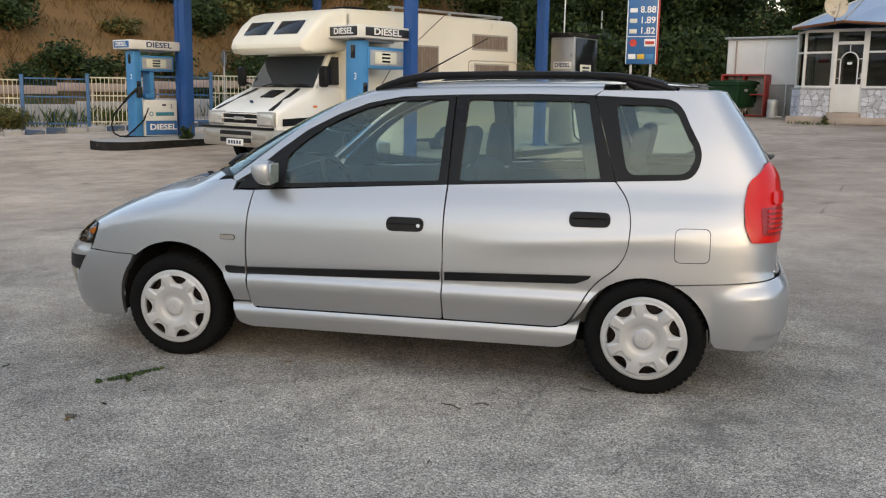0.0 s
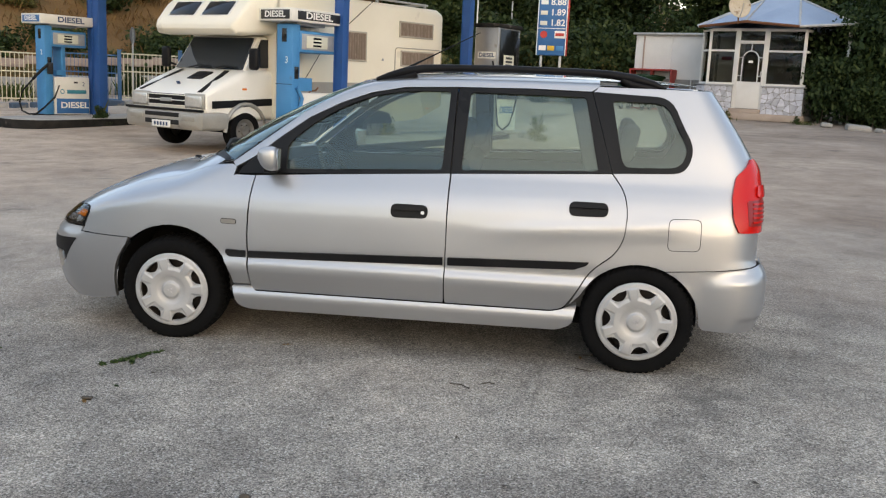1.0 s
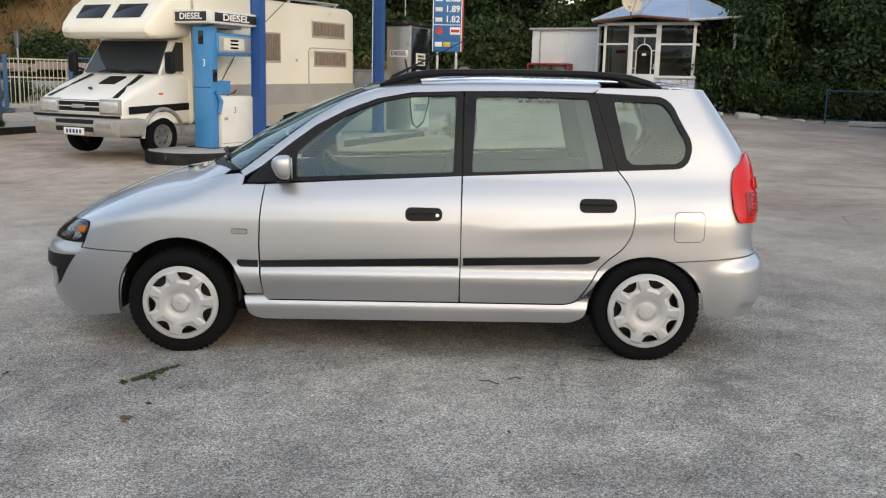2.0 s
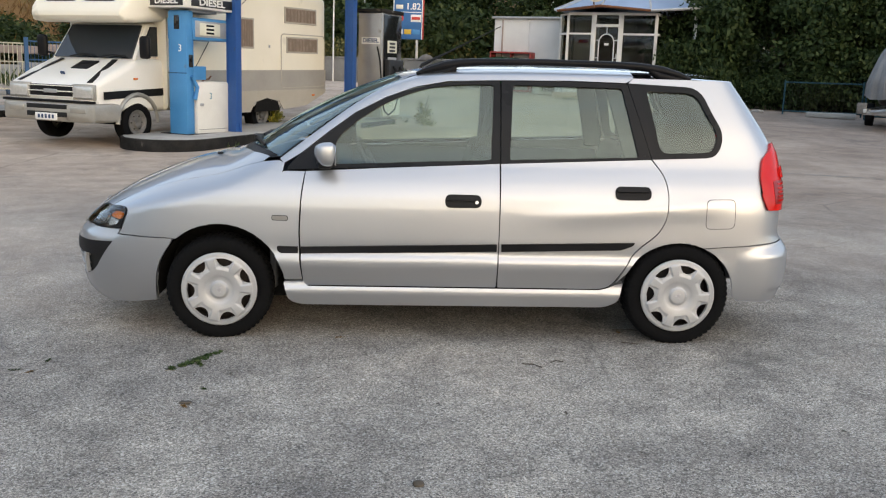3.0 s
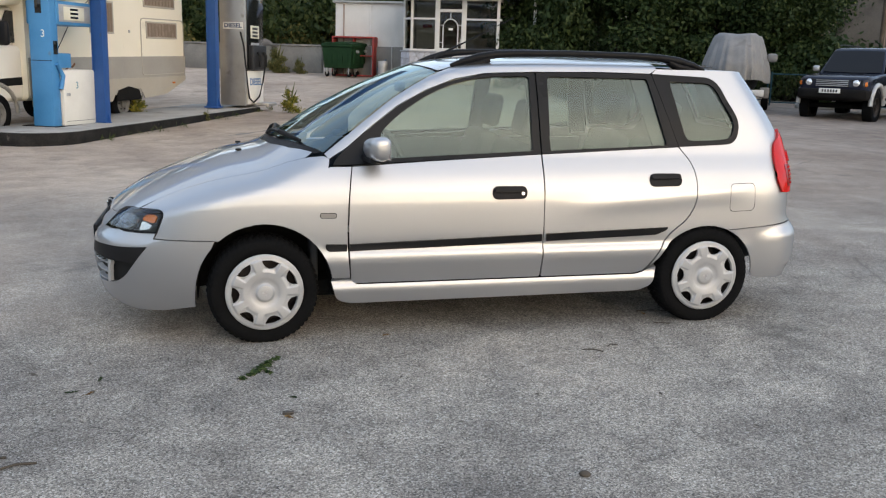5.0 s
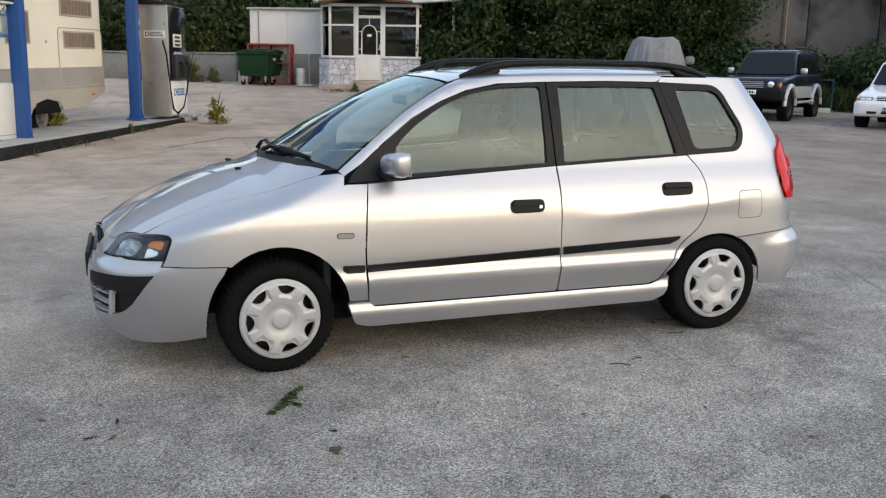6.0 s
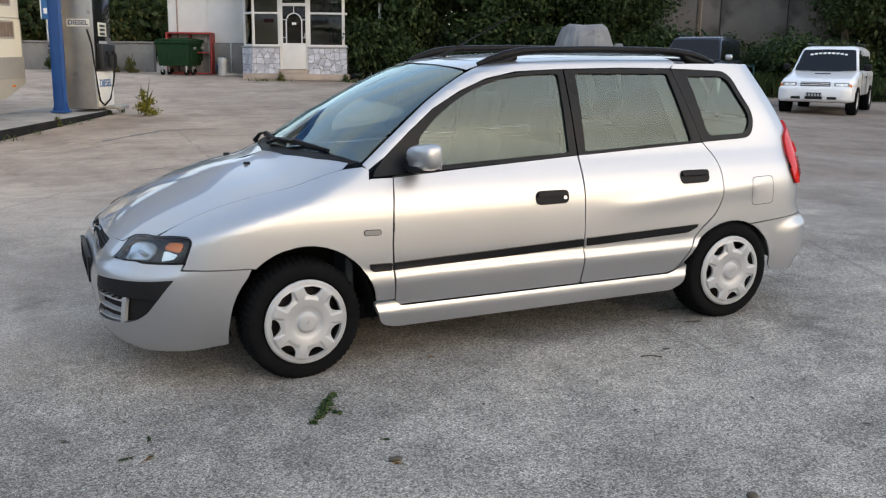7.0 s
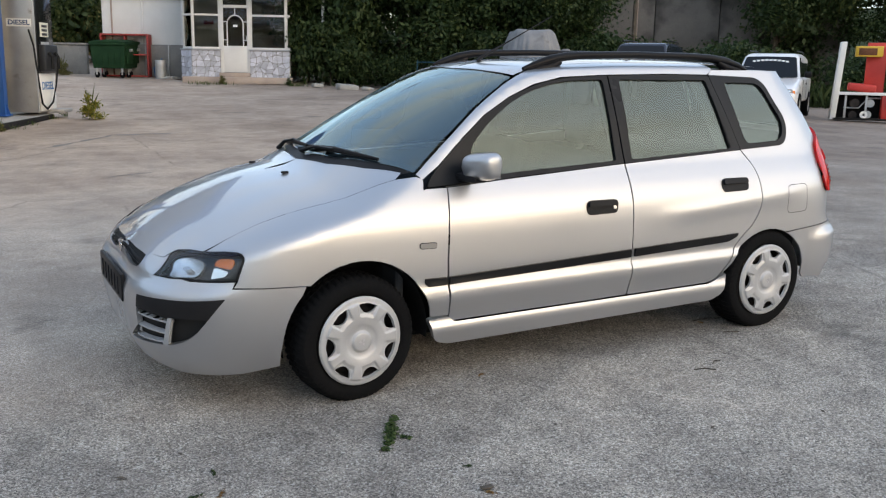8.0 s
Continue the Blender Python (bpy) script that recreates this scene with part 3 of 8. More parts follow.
        add("pane", side_outline(q_in), glass, qp, "clear rear quarter glass", lift=-0.010, depth=0)
        if side < 0:
            flap = [(1.378, 0.650, 0.03), (1.378, 0.805, 0.03), (1.532, 0.808, 0.03), (1.532, 0.655, 0.03)]
            rim_o = [(1.375, 0.647, 0.032), (1.375, 0.808, 0.032), (1.535, 0.811, 0.032), (1.535, 0.652, 0.032)]
            add("fuel_flap", side_outline(flap), paint, root, "silver fuel filler flap", lift=0.0008, depth=0)
            add("flap_seam", side_outline(rim_o), M["seam"], root, "", holes=[side_outline(flap)], lift=0.0008, depth=0, step=0.03, edge=0.012)
        # roof side, above the doors, and the pillar beside the windscreen
        rail_o = [on_side(-0.905, 0.957), on_side(-0.81, 1.014), on_side(-0.667, 1.128), on_side(-0.523, 1.232), on_side(-0.36, 1.314), on_side(-0.20, 1.372), on_side(-0.02, 1.405), on_side(0.25, 1.414), on_side(0.64, 1.418), on_side(0.96, 1.412), on_side(1.0, 1.436)]
        rail_o += [on_top(1.0, 0.44), on_top(0.5, 0.44), on_top(0.05, 0.445), on_top(-0.12, 0.46), on_top(-0.25, 0.515), on_top(-0.40, 0.565), on_top(-0.55, 0.61), on_top(-0.75, 0.672), on_top(-0.925, 0.727)]
        add("roof_side", rail_o, paint, edge=0.02, step=0.04, e=0.05)
        # sill: a moulding with a sloping upper edge
        def sill_skin(a, b):
            v = skin(a, b)
            k = min(max((0.325 - b) / 0.055, 0), 1)
            return v + Vector((0, -0.030 * k * k * (3 - 2 * k), 0))
        add("sill", side_outline([(-0.905, 0.322, 0.01), (-0.80, 0.330), (-0.778, 0.298, 0.02), (0.82, 0.298), (0.875, 0.312, 0.03), (0.905, 0.330), (0.948, 0.342, 0.01), (0.925, 0.235, 0.03), (0.85, 0.202), (0.0, 0.198), (-0.80, 0.195), (-0.875, 0.215, 0.03)]), paint, label="silver plastic side sill", lift=0.004, depth=0.03, place=sill_skin, step=0.02)
        # rear bumper half, tail lamp
        rb = [on_side(x, z) for x, z in arch_r if x > 1.2 and 0.26 < z < 0.53] + [on_side(1.381, 0.5385), on_side(1.60, 0.556), on_side(1.832, 0.580), (XR + REAR_LEN, 0.587), (XR + REAR_LEN, 0.24), on_side(1.75, 0.245), on_side(1.575, 0.250)]
        def tail_skin(a, b):
            v = skin(a, b)
            k = min(max((0.517 + 0.194 * min(a - 1.516, 0.282) - b) / 0.05, 0), 1)
            lip = min(max((0.325 - b) / 0.02, 0), 1) * min(max((a - 1.687) / 0.05, 0.0), 1.0)
            out = 0.036 * k * min(max((a - 1.56) / 0.13, 0.0), 1.0) - 0.014 * lip
            return v + Vector((v.x - 1.0, v.y * 1.3, 0)).normalized() * out
        add("rear_bumper", rb, paint, lift=0.002, depth=0.012, label="silver rear bumper", place=tail_skin, step=0.025)
        tl = [on_side(x, z) for x, z in rounded([(1.768, 1.100, 0.01), (1.690, 1.014, 0.02), (1.674, 0.92, 0.02), (1.680, 0.82, 0.02), (1.710, 0.752, 0.01), (1.834, 0.746, 0.01), (1.840, 0.90, 0.02), (1.832, 1.01, 0.02), (1.798, 1.075, 0.02)], 0.02)]
        lamp = add("tail_lamp", tl, M["red_lens"], label="red plastic tail lamp", lift=0.016, depth=0.02, step=0.03)
        add("lamp_back", tl, M["interior"], lamp, "grey lamp housing", lift=-0.025, depth=-0.03, step=0.03)
        add("dark_lens", [on_side(x, z) for x, z in rounded([(1.752, 0.782), (1.742, 0.90), (1.836, 0.905), (1.833, 0.782)], 0.012)], M["red_dark"], lamp, "darker red lens", lift=0.018, depth=0.004, step=0.03)
        for k in range(5):
            z = 0.796 + 0.021 * k
            add("rib", [on_side(1.770, z), on_side(1.770, z + 0.009), on_side(1.836, z + 0.009), on_side(1.836, z)], M["red_lens"], lamp, "bright rib in the lens", lift=0.022, depth=0.005, step=0.03)
        add("bulb_dome", [on_side(x, z) for x, z in rounded([(1.786, 0.912), (1.786, 0.972), (1.834, 0.970), (1.836, 0.914)], 0.018)], M["red_lens"], lamp, "raised red dome in the lens", lift=0.026, depth=0.014, step=0.012, edge=0.008)
        # tailgate half, rear glass
        gate = [on_side(1.838, 0.592), on_side(1.844, 0.68), on_side(1.844, 0.80), on_side(1.845, 0.92), on_side(1.837, 1.01), on_side(1.803, 1.08), on_side(1.790, 1.11), on_side(1.743, 1.19), on_side(1.687, 1.28), on_side(1.621, 1.375), on_side(1.580, 1.428), (XR + REAR_LEN, 1.428), (XR + REAR_LEN, 0.592)]
        hole = [(XR + REAR_LEN * 0.66, 1.09), (XR + REAR_LEN * 0.66, 1.36), (XR + REAR_LEN - 0.005, 1.36), (XR + REAR_LEN - 0.005, 1.09)]
        tg = add("tailgate", gate, paint, holes=[hole], label="silver tailgate")
        add("rear_screen", hole, glass, tg, "clear rear screen", lift=-0.004, depth=0)
        # front bumper with the nose, one moulding a side; dark insert, intake, grille and headlamp in it
        mid_top = XF - FRONT_LEN

        def bumper_skin(a, b):
            v = skin(a, b)
            k = min(max((0.588 - v.z) / 0.045, 0), 1) * min(max((-1.50 - a) / 0.25, 0), 1)
            n = Vector((v.x + 1.2, v.y * 1.6, 0)).normalized()
            return v + n * (0.014 * k * k * (3 - 2 * k))

        def centre(a):
            return (a, shoulder_at(a) + TOP_LEN - 0.0005)
        fb = [centre(-2.062), (-2.044, 1.014), (-2.012, 0.890), (-1.932, 0.815), (-1.893, 0.832), (-2.049, 0.634), (-1.948, 0.604), (-1.836, 0.587), (-1.720, 0.588), (-1.618, 0.590), (-1.622, 0.562), (-1.50, 0.556), (-1.378, 0.551)]
        fb += [on_side(x, z) for x, z in reversed(arch_f) if x < -1.245 and z < 0.53 and z > 0.30][::-1] + [on_side(-1.600, 0.200), on_side(-1.75, 0.178), on_side(-1.95, 0.170), (mid_top, 0.165), (mid_top, 0.56)]
        fb += [centre(mid_top + 0.001), centre(-2.30), centre(-2.20), centre(-2.12)]
        upper = [(-2.107, 0.505), (-1.935, 0.512), (-1.811, 0.514), (-1.635, 0.523), (-1.700, 0.437)]
        intake = rounded(upper + [(-1.758, 0.375, 0.02), (-1.817, 0.337, 0.03), (-1.893, 0.312, 0.03), (-1.965, 0.305, 0.02), (-2.230, 0.285, 0.02), (-2.118, 0.367), (-2.108, 0.450)], 0.008)
        grille = [(-2.078, 1.150), (-2.064, 1.008), (-2.030, 0.885), (-2.062, 0.852), (-2.189, 0.707), (-2.304, 0.674), (-2.355, 0.800), (-2.345, 1.110)]
        bump = add("front_bumper", fb, paint, holes=[intake, grille], lift=0.002, depth=0.025, label="silver front bumper", edge=0.025, step=0.03, place=bumper_skin)
        add("bumper_insert", rounded(upper + [(-1.90, 0.437), (-2.04, 0.448), (-2.108, 0.450)], 0.006), black, bump, "black bumper insert", lift=0.004, depth=0.03, place=bumper_skin)
        add("intake_back", [(-2.135, 0.50), (-1.62, 0.51), (-1.70, 0.40), (-1.80, 0.32), (-1.95, 0.29), (-2.18, 0.285)], M["seam"], bump, "dark air intake", lift=-0.03, depth=0, place=bumper_skin)
        for a0, z0, a1, z1 in ((-2.105, 0.424, -1.885, 0.412), (-2.116, 0.368, -1.915, 0.360), (-2.155, 0.310, -1.945, 0.318)):
            add("grille_bar", [(a0, z0 - 0.004), (a0, z0 + 0.004), (a1, z1 + 0.004), (a1, z1 - 0.004)], M["grey_plastic"], bump, "grey lower grille bar", lift=-0.002, depth=0.025, place=bumper_skin)
        add("fog_blank", [(-1.897, 0.440), (-1.872, 0.441), (-1.922, 0.311), (-1.952, 0.306)], M["grey_plastic"], bump, "grey upright beside the intake", lift=0.002, depth=0.02, place=bumper_skin)
        hl = rounded([(-2.043, 0.637, 0.006), (-1.885, 0.839, 0.02), (-1.846, 0.854, 0.03), (-1.790, 0.831, 0.02), (-1.747, 0.797, 0.02), (-1.671, 0.770, 0.03), (-1.616, 0.746, 0.03), (-1.612, 0.700, 0.02), (-1.613, 0.646, 0.02), (-1.613, 0.593, 0.006), (-1.720, 0.591, 0.02), (-1.836, 0.591, 0.02), (-1.945, 0.608, 0.02)], 0.01)
        mx, mw = -1.79, 0.69
        lens = [(mx + (a - mx) * 0.955, mw + (b - mw) * 0.93) for a, b in hl]
        head = add("headlamp", lens, M["lens_clear"], label="clear headlamp with an orange indicator", lift=0.004, depth=0.0, step=0.02, edge=0.015)
        add("gasket", hl, M["trim"], head, "black rim round the lens", holes=[lens], lift=0.003, depth=0.02, step=0.02, edge=0.012)
        add("reflector", hl, M["lamp_dark"], head, "dark headlamp housing", lift=-0.035, depth=-0.035, step=0.02, edge=0.015)
        add("bowl", rounded([(-1.905, 0.775), (-1.862, 0.806), (-1.775, 0.765), (-1.785, 0.69), (-1.825, 0.620), (-1.955, 0.650)], 0.022), M["bowl_silver"], head, "chrome reflector bowl", lift=-0.016, depth=0.012, step=0.012,
            place=lambda a, b: skin(a, b) + Vector((0.018, 0.011, 0)) * max(0.0, 1 - ((a + 1.86) / 0.09) ** 2 - ((b - 0.70) / 0.10) ** 2))
        add("bulb", arc_points(-1.850, 0.705, 0.018, 0, 330, 11), M["chrome_dull"], head, "small bulb cap", lift=-0.012, depth=0.02, step=0.01, edge=0.008)
        add("indicator", rounded([(-1.738, 0.694, 0.02), (-1.708, 0.742, 0.02), (-1.650, 0.714, 0.02), (-1.654, 0.640, 0.015), (-1.712, 0.650, 0.015)], 0.02), M["amber"], head, "orange indicator lens", lift=-0.012, depth=0.012, step=0.012)
        add("side_bowl", rounded([(-1.742, 0.664), (-1.716, 0.644), (-1.664, 0.632), (-1.674, 0.612), (-1.740, 0.602)], 0.012), M["bowl_silver"], head, "bright reflector below the indicator", lift=-0.016, depth=0.010, step=0.012)
        gr = add("grille", [(mx2 * 1.0, w2) for mx2, w2 in grille], M["seam"], root, "black radiator grille", lift=-0.014, depth=0, step=0.03)
        for k in range(3):
            t0, t1 = 0.2 + 0.26 * k, 0.29 + 0.26 * k
            mixed = lambda t, i, j: (grille[i][0] * (1 - t) + grille[j][0] * t, grille[i][1] * (1 - t) + grille[j][1] * t)
            add("slat", [mixed(t0, 0, 7), mixed(t0, 1, 5), mixed(t0, 3, 4), mixed(t1, 3, 4), mixed(t1, 1, 5), mixed(t1, 0, 7)], black, gr, "black grille slat", lift=-0.004, depth=0.012, step=0.03)
        # roof rail with feet
        yr = side * 0.475
        pts = [(-0.20, yr, 1.440), (-0.13, yr, 1.462), (-0.04, yr, 1.487), (0.06, yr, 1.504), (0.16, yr, 1.510), (0.5, yr, 1.515), (0.90, yr, 1.508), (1.05, yr, 1.500), (1.17, yr, 1.484), (1.27, yr, 1.459), (1.34, yr, 1.434)]
        rail = part("roof_rail", sweep(pts, 0.021, 12, 0.92, [0.5, 0.95, 1.2, 1.15, 1, 0.95, 1, 1.1, 1.2, 1.0, 0.5]), M["trim"], root, "black roof rail")
        for fx, way in ((-0.03, 1), (1.16, -1)):
            part("foot", sweep([(fx - 0.13 * way, yr, 1.432), (fx, yr, 1.452), (fx + 0.05 * way, yr, 1.480)], 0.026, 10, 1, [0.6, 1.0, 0.8]), M["trim"], rail)
        # wing mirror: painted shell on a black foot
        def mirror_bm():
            bm = bmesh.new()
            bmesh.ops.create_uvsphere(bm, u_segments=28, v_segments=16, radius=1)
            for v in bm.verts:
                x, y, z = v.co
                s = lambda c, n: math.copysign(abs(c) ** n, c)
                x, y, z = s(x, 0.5), s(y, 0.5), s(z, 0.5)
                v.co = ((0.076 if x < 0 else 0.032) * x * (1 - 0.3 * max(0, -z)), 0.100 * y, 0.064 * z * (1 - 0.16 * x * x) - 0.012 * y)
            return bm
        m = new("mirror")
        m.parent = root
        m.matrix_basis = pose(-0.650, side * 0.865, 1.020, 0, 0, side * -10)
        part("shell", mirror_bm(), paint, m, "silver mirror shell")
        bm = soft_box(0.006, 0.16, 0.105, 0.003, 1, (0.029, 0, -0.052))
        part("mirror_glass", bm, M["chrome"], m, "mirror glass")
        bm = soft_box(0.075, 0.15, 0.035, 0.012, 2, (-0.02, -side * 0.07, -0.075))
        part("foot", bm, black, m, "black mirror foot")
        # wheels and arch liners
        build_wheel(root, -1.25, side, 5.0)
        build_wheel(root, 1.25, side)
        for ax, r in ((-1.245, 0.35), (1.245, 0.31)):
            bm = lathe([(r - 0.002, 0.0), (r - 0.002, 0.30), (0.05, 0.30)], 40)
            bmesh.ops.translate(bm, verts=bm.verts, vec=(ax, -0.735 if ax > 0 else -0.790, 0.285))
            if mir:
                bmesh.ops.scale(bm, verts=bm.verts, vec=(1, -1, 1))
            bmesh.ops.delete(bm, geom=[v for v in bm.verts if v.co.z < (0.215 if ax > 0 else 0.19)], context="VERTS")
            part("arch_liner", bm, M["underbody"], root, "black wheel-arch liner")

    # panels on the middle line, built as halves that meet: bonnet, windscreen, roof
    def both(name, outline, material, label, **kw):
        return mesh_part(name, panel_mesh(name, outline, skin, material, whole=True, **kw), root, label)

    def line(xs, y=0.0):
        return [on_top(x, y) for x in xs]
    hood = [on_top(-1.235, 0.0005), on_top(-1.19, 0.30), on_top(-1.10, 0.55), on_top(-0.985, 0.695)] + seam_line(-0.0003) + [(-1.753, 0.804), (-1.792, 0.837), (-1.846, 0.860), (-1.887, 0.846), (-1.932, 0.825), (-2.014, 0.895), (-2.047, 1.018), on_top(-2.063, 0.0005)]
    hood += line([-1.95, -1.85, -1.65, -1.45])
    both("bonnet", hood, paint, "silver bonnet", depth=0.0, e=0.03)
    cowl = [on_top(-1.19, 0.0005), on_top(-1.14, 0.30), on_top(-1.05, 0.55), on_top(-0.925, 0.712), on_top(-0.98, 0.700), on_top(-1.095, 0.55), on_top(-1.185, 0.30), on_top(-1.23, 0.0005)]
    both("cowl", cowl, black, "black cowl below the windscreen", depth=0.0, lift=-0.006, step=0.03)
    screen = [on_top(-1.185, 0.0005), on_top(-1.135, 0.30), on_top(-1.045, 0.55), on_top(-0.93, 0.716), on_top(-0.75, 0.655), on_top(-0.55, 0.593), on_top(-0.40, 0.548), on_top(-0.29, 0.505), on_top(-0.32, 0.30), on_top(-0.345, 0.0005)]
    screen += line([-0.5, -0.7, -0.9, -1.05])
    both("windscreen", screen, M["screen_glass"], "clear windscreen with a faint blue tint", depth=0.0, lift=-0.004)
    roof = [on_top(-0.335, 0.0005), on_top(-0.31, 0.30), on_top(-0.275, 0.500), on_top(-0.12, 0.452), on_top(0.05, 0.437), on_top(0.5, 0.432), on_top(1.0, 0.432), on_top(1.30, 0.43), on_top(1.49, 0.40), on_top(1.545, 0.20), on_top(1.565, 0.0005)]
    roof += line([1.2, 0.8, 0.4, 0.0])
    both("roof", roof, paint, "silver roof", depth=0.0)
    both("roof_channel", [on_top(x, y) for x, y in ((-0.12, 0.470), (0.05, 0.455), (0.5, 0.450), (1.0, 0.450), (1.32, 0.448), (1.46, 0.42), (1.46, 0.38), (1.0, 0.42), (0.5, 0.42), (0.05, 0.425), (-0.12, 0.44))], M["seam"], "dark roof channel", depth=0.0, lift=-0.006)

    # inner shell, floor, seats, dashboard, wheel
    part("floor_pan", soft_box(2.5, 1.30, 0.10, 0.03, 2, (0.0, 0, 0.19)), M["underbody"], root, "dark underbody")
    part("engine_bay", soft_box(0.55, 0.96, 0.34, 0.05, 2, (-1.42, 0, 0.22)), M["underbody"], root, "dark engine compartment")
    part("bulkhead", soft_box(0.04, 1.36, 0.60, 0.01, 1, (-0.98, 0, 0.25)), M["interior"], root, "dark bulkhead")
    part("boot_trim", soft_box(0.62, 1.28, 0.34, 0.05, 2, (1.40, 0, 0.32)), M["interior"], root, "grey boot trim")
    bm = soft_box(0.36, 1.32, 0.17, 0.07, 4, (-0.82, 0, 0.80))
    for v in bm.verts:
        v.co.z -= 0.05 * abs(v.co.y) ** 2 + (0.05 if v.co.x < -0.85 else 0)
    part("dashboard", bm, M["dash"], root, "dark blue-grey dashboard")
    for y in (-0.36, 0.36):
        seat_mesh_parts(root, -0.14, y)
        seat_mesh_parts(root, 0.75, y)
    ring = lathe([(0.185 + 0.014 * math.cos(2 * math.pi * k / 10), 0.014 * math.sin(2 * math.pi * k / 10)) for k in range(11)], 40)
    sw = new("steering_wheel")
    sw.parent = root
    sw.matrix_basis = pose(-0.45, -0.36, 0.90, 0, 0, 90) @ pose(0, 0, 0, -28, 0, 0)
    part("rim", ring, M["interior"], sw)
    part("hub", soft_box(0.16, 0.05, 0.13, 0.03, 3, (0, 0.02, -0.065)), M["interior"], sw)
    for a in (0, 120, 240):
        part("spoke", sweep([(0, 0.01, 0), (0.18 * math.cos(radians(a - 90)), 0.0, 0.18 * math.sin(radians(a - 90)))], 0.018, 8), M["interior"], sw)
    for side in (-1, 1):
        for x, d in ((-0.28, 1.05), (0.62, 0.9)):
            bm = soft_box(d - 0.04, 0.03, 0.62, 0.015, 2, (x, side * 0.735, 0.31))
            part("door_card", bm, M["interior"], root, "grey door lining")
        for x, w in ((0.262, 0.09), (1.02, 0.12)):
            bm = soft_box(w, 0.03, 0.44, 0.012, 2, (x, 0, 0.95))
            for v in bm.verts:
                v.co.y = side * (0.705 - 0.44 * (v.co.z - 0.95) + abs(v.co.y) * side * 0 + v.co.y)
                v.co.x -= 0.25 * (v.co.z - 0.95) if x > 1 else 0
            part("pillar_trim", bm, M["interior"], root, "grey pillar lining")
    part("headlining", soft_box(1.55, 0.86, 0.02, 0.008, 1, (0.52, 0, 1.415)), M["lining"], root, "pale headlining")
    part("inner_mirror", soft_box(0.03, 0.22, 0.06, 0.012, 2, (-0.40, 0, 1.27)), M["interior"], root, "inside mirror")

    # wipers, washer jets, aerial, number plate without writing, rear wiper
    for way in (((-1.185, 0.04), (-1.165, -0.10), (-1.135, -0.26), (-1.150, 0.03), (-1.125, -0.26), (-1.035, -0.56)), ((-1.165, 0.46), (-1.150, 0.40), (-1.140, 0.30), (-1.085, 0.56), (-1.130, 0.32), (-1.148, 0.06))):
        w = new("wiper")
        w.parent = root
        def near_glass(x, y, up):
            c = skin(*on_top(x, abs(y)))
            return (c.x, y, c.z + up)
        part("arm", sweep([near_glass(*q, up) for q, up in zip(way[:3], (0.010, 0.034, 0.030))], 0.011, 8, 0.7, [1.5, 1.0, 0.8]), black, w, "black wiper arm")
        part("blade", sweep([near_glass(*q, up) for q, up in zip(way[3:], (0.010, 0.020, 0.010))], 0.010, 8, 1.3, [0.7, 1.2, 0.6]), black, w, "black wiper blade")
    for y in (-0.20, 0.32):
        c = skin(*on_top(-1.36, abs(y)))
        bm = soft_box(0.035, 0.022, 0.012, 0.005, 2, (c.x, y, c.z))
        part("washer_jet", bm, black, root, "small black washer jet")
    part("aerial", sweep([(-0.18, 0, 1.468), (-0.17, 0, 1.485), (-0.02, 0, 1.56), (0.14, 0, 1.64), (0.30, 0, 1.72)], 0.006, 8, 1, [2.2, 1.8, 0.8, 0.5, 0.4]), black, root, "thin black roof aerial")
    bm = soft_box(0.02, 0.56, 0.125, 0.006, 2, (-2.142, 0, 0.425))
    plate = part("number_plate", bm, M["trim"], root, "blank black number-plate holder")
    for k in range(6):
        part("rib", soft_box(0.004, 0.012, 0.08, 0.001, 1, (-2.154, -0.20 + 0.08 * k, 0.445)), black, plate)
    part("badge", soft_box(0.012, 0.045, 0.042, 0.01, 2, (-2.100, -0.02, 0.600)), M["chrome"], root, "small chrome badge on the grille")
    part("rear_wiper", sweep([(1.80, 0.0, 1.08), (1.84, 0.02, 1.09), (1.80, -0.30, 1.10), (1.77, -0.42, 1.13)], 0.012, 8), black, root, "black rear wiper")
    part("exhaust", sweep([(1.5, 0.45, 0.22), (1.86, 0.45, 0.22)], 0.025, 12), M["dark_steel"], root, "dull steel exhaust pipe")

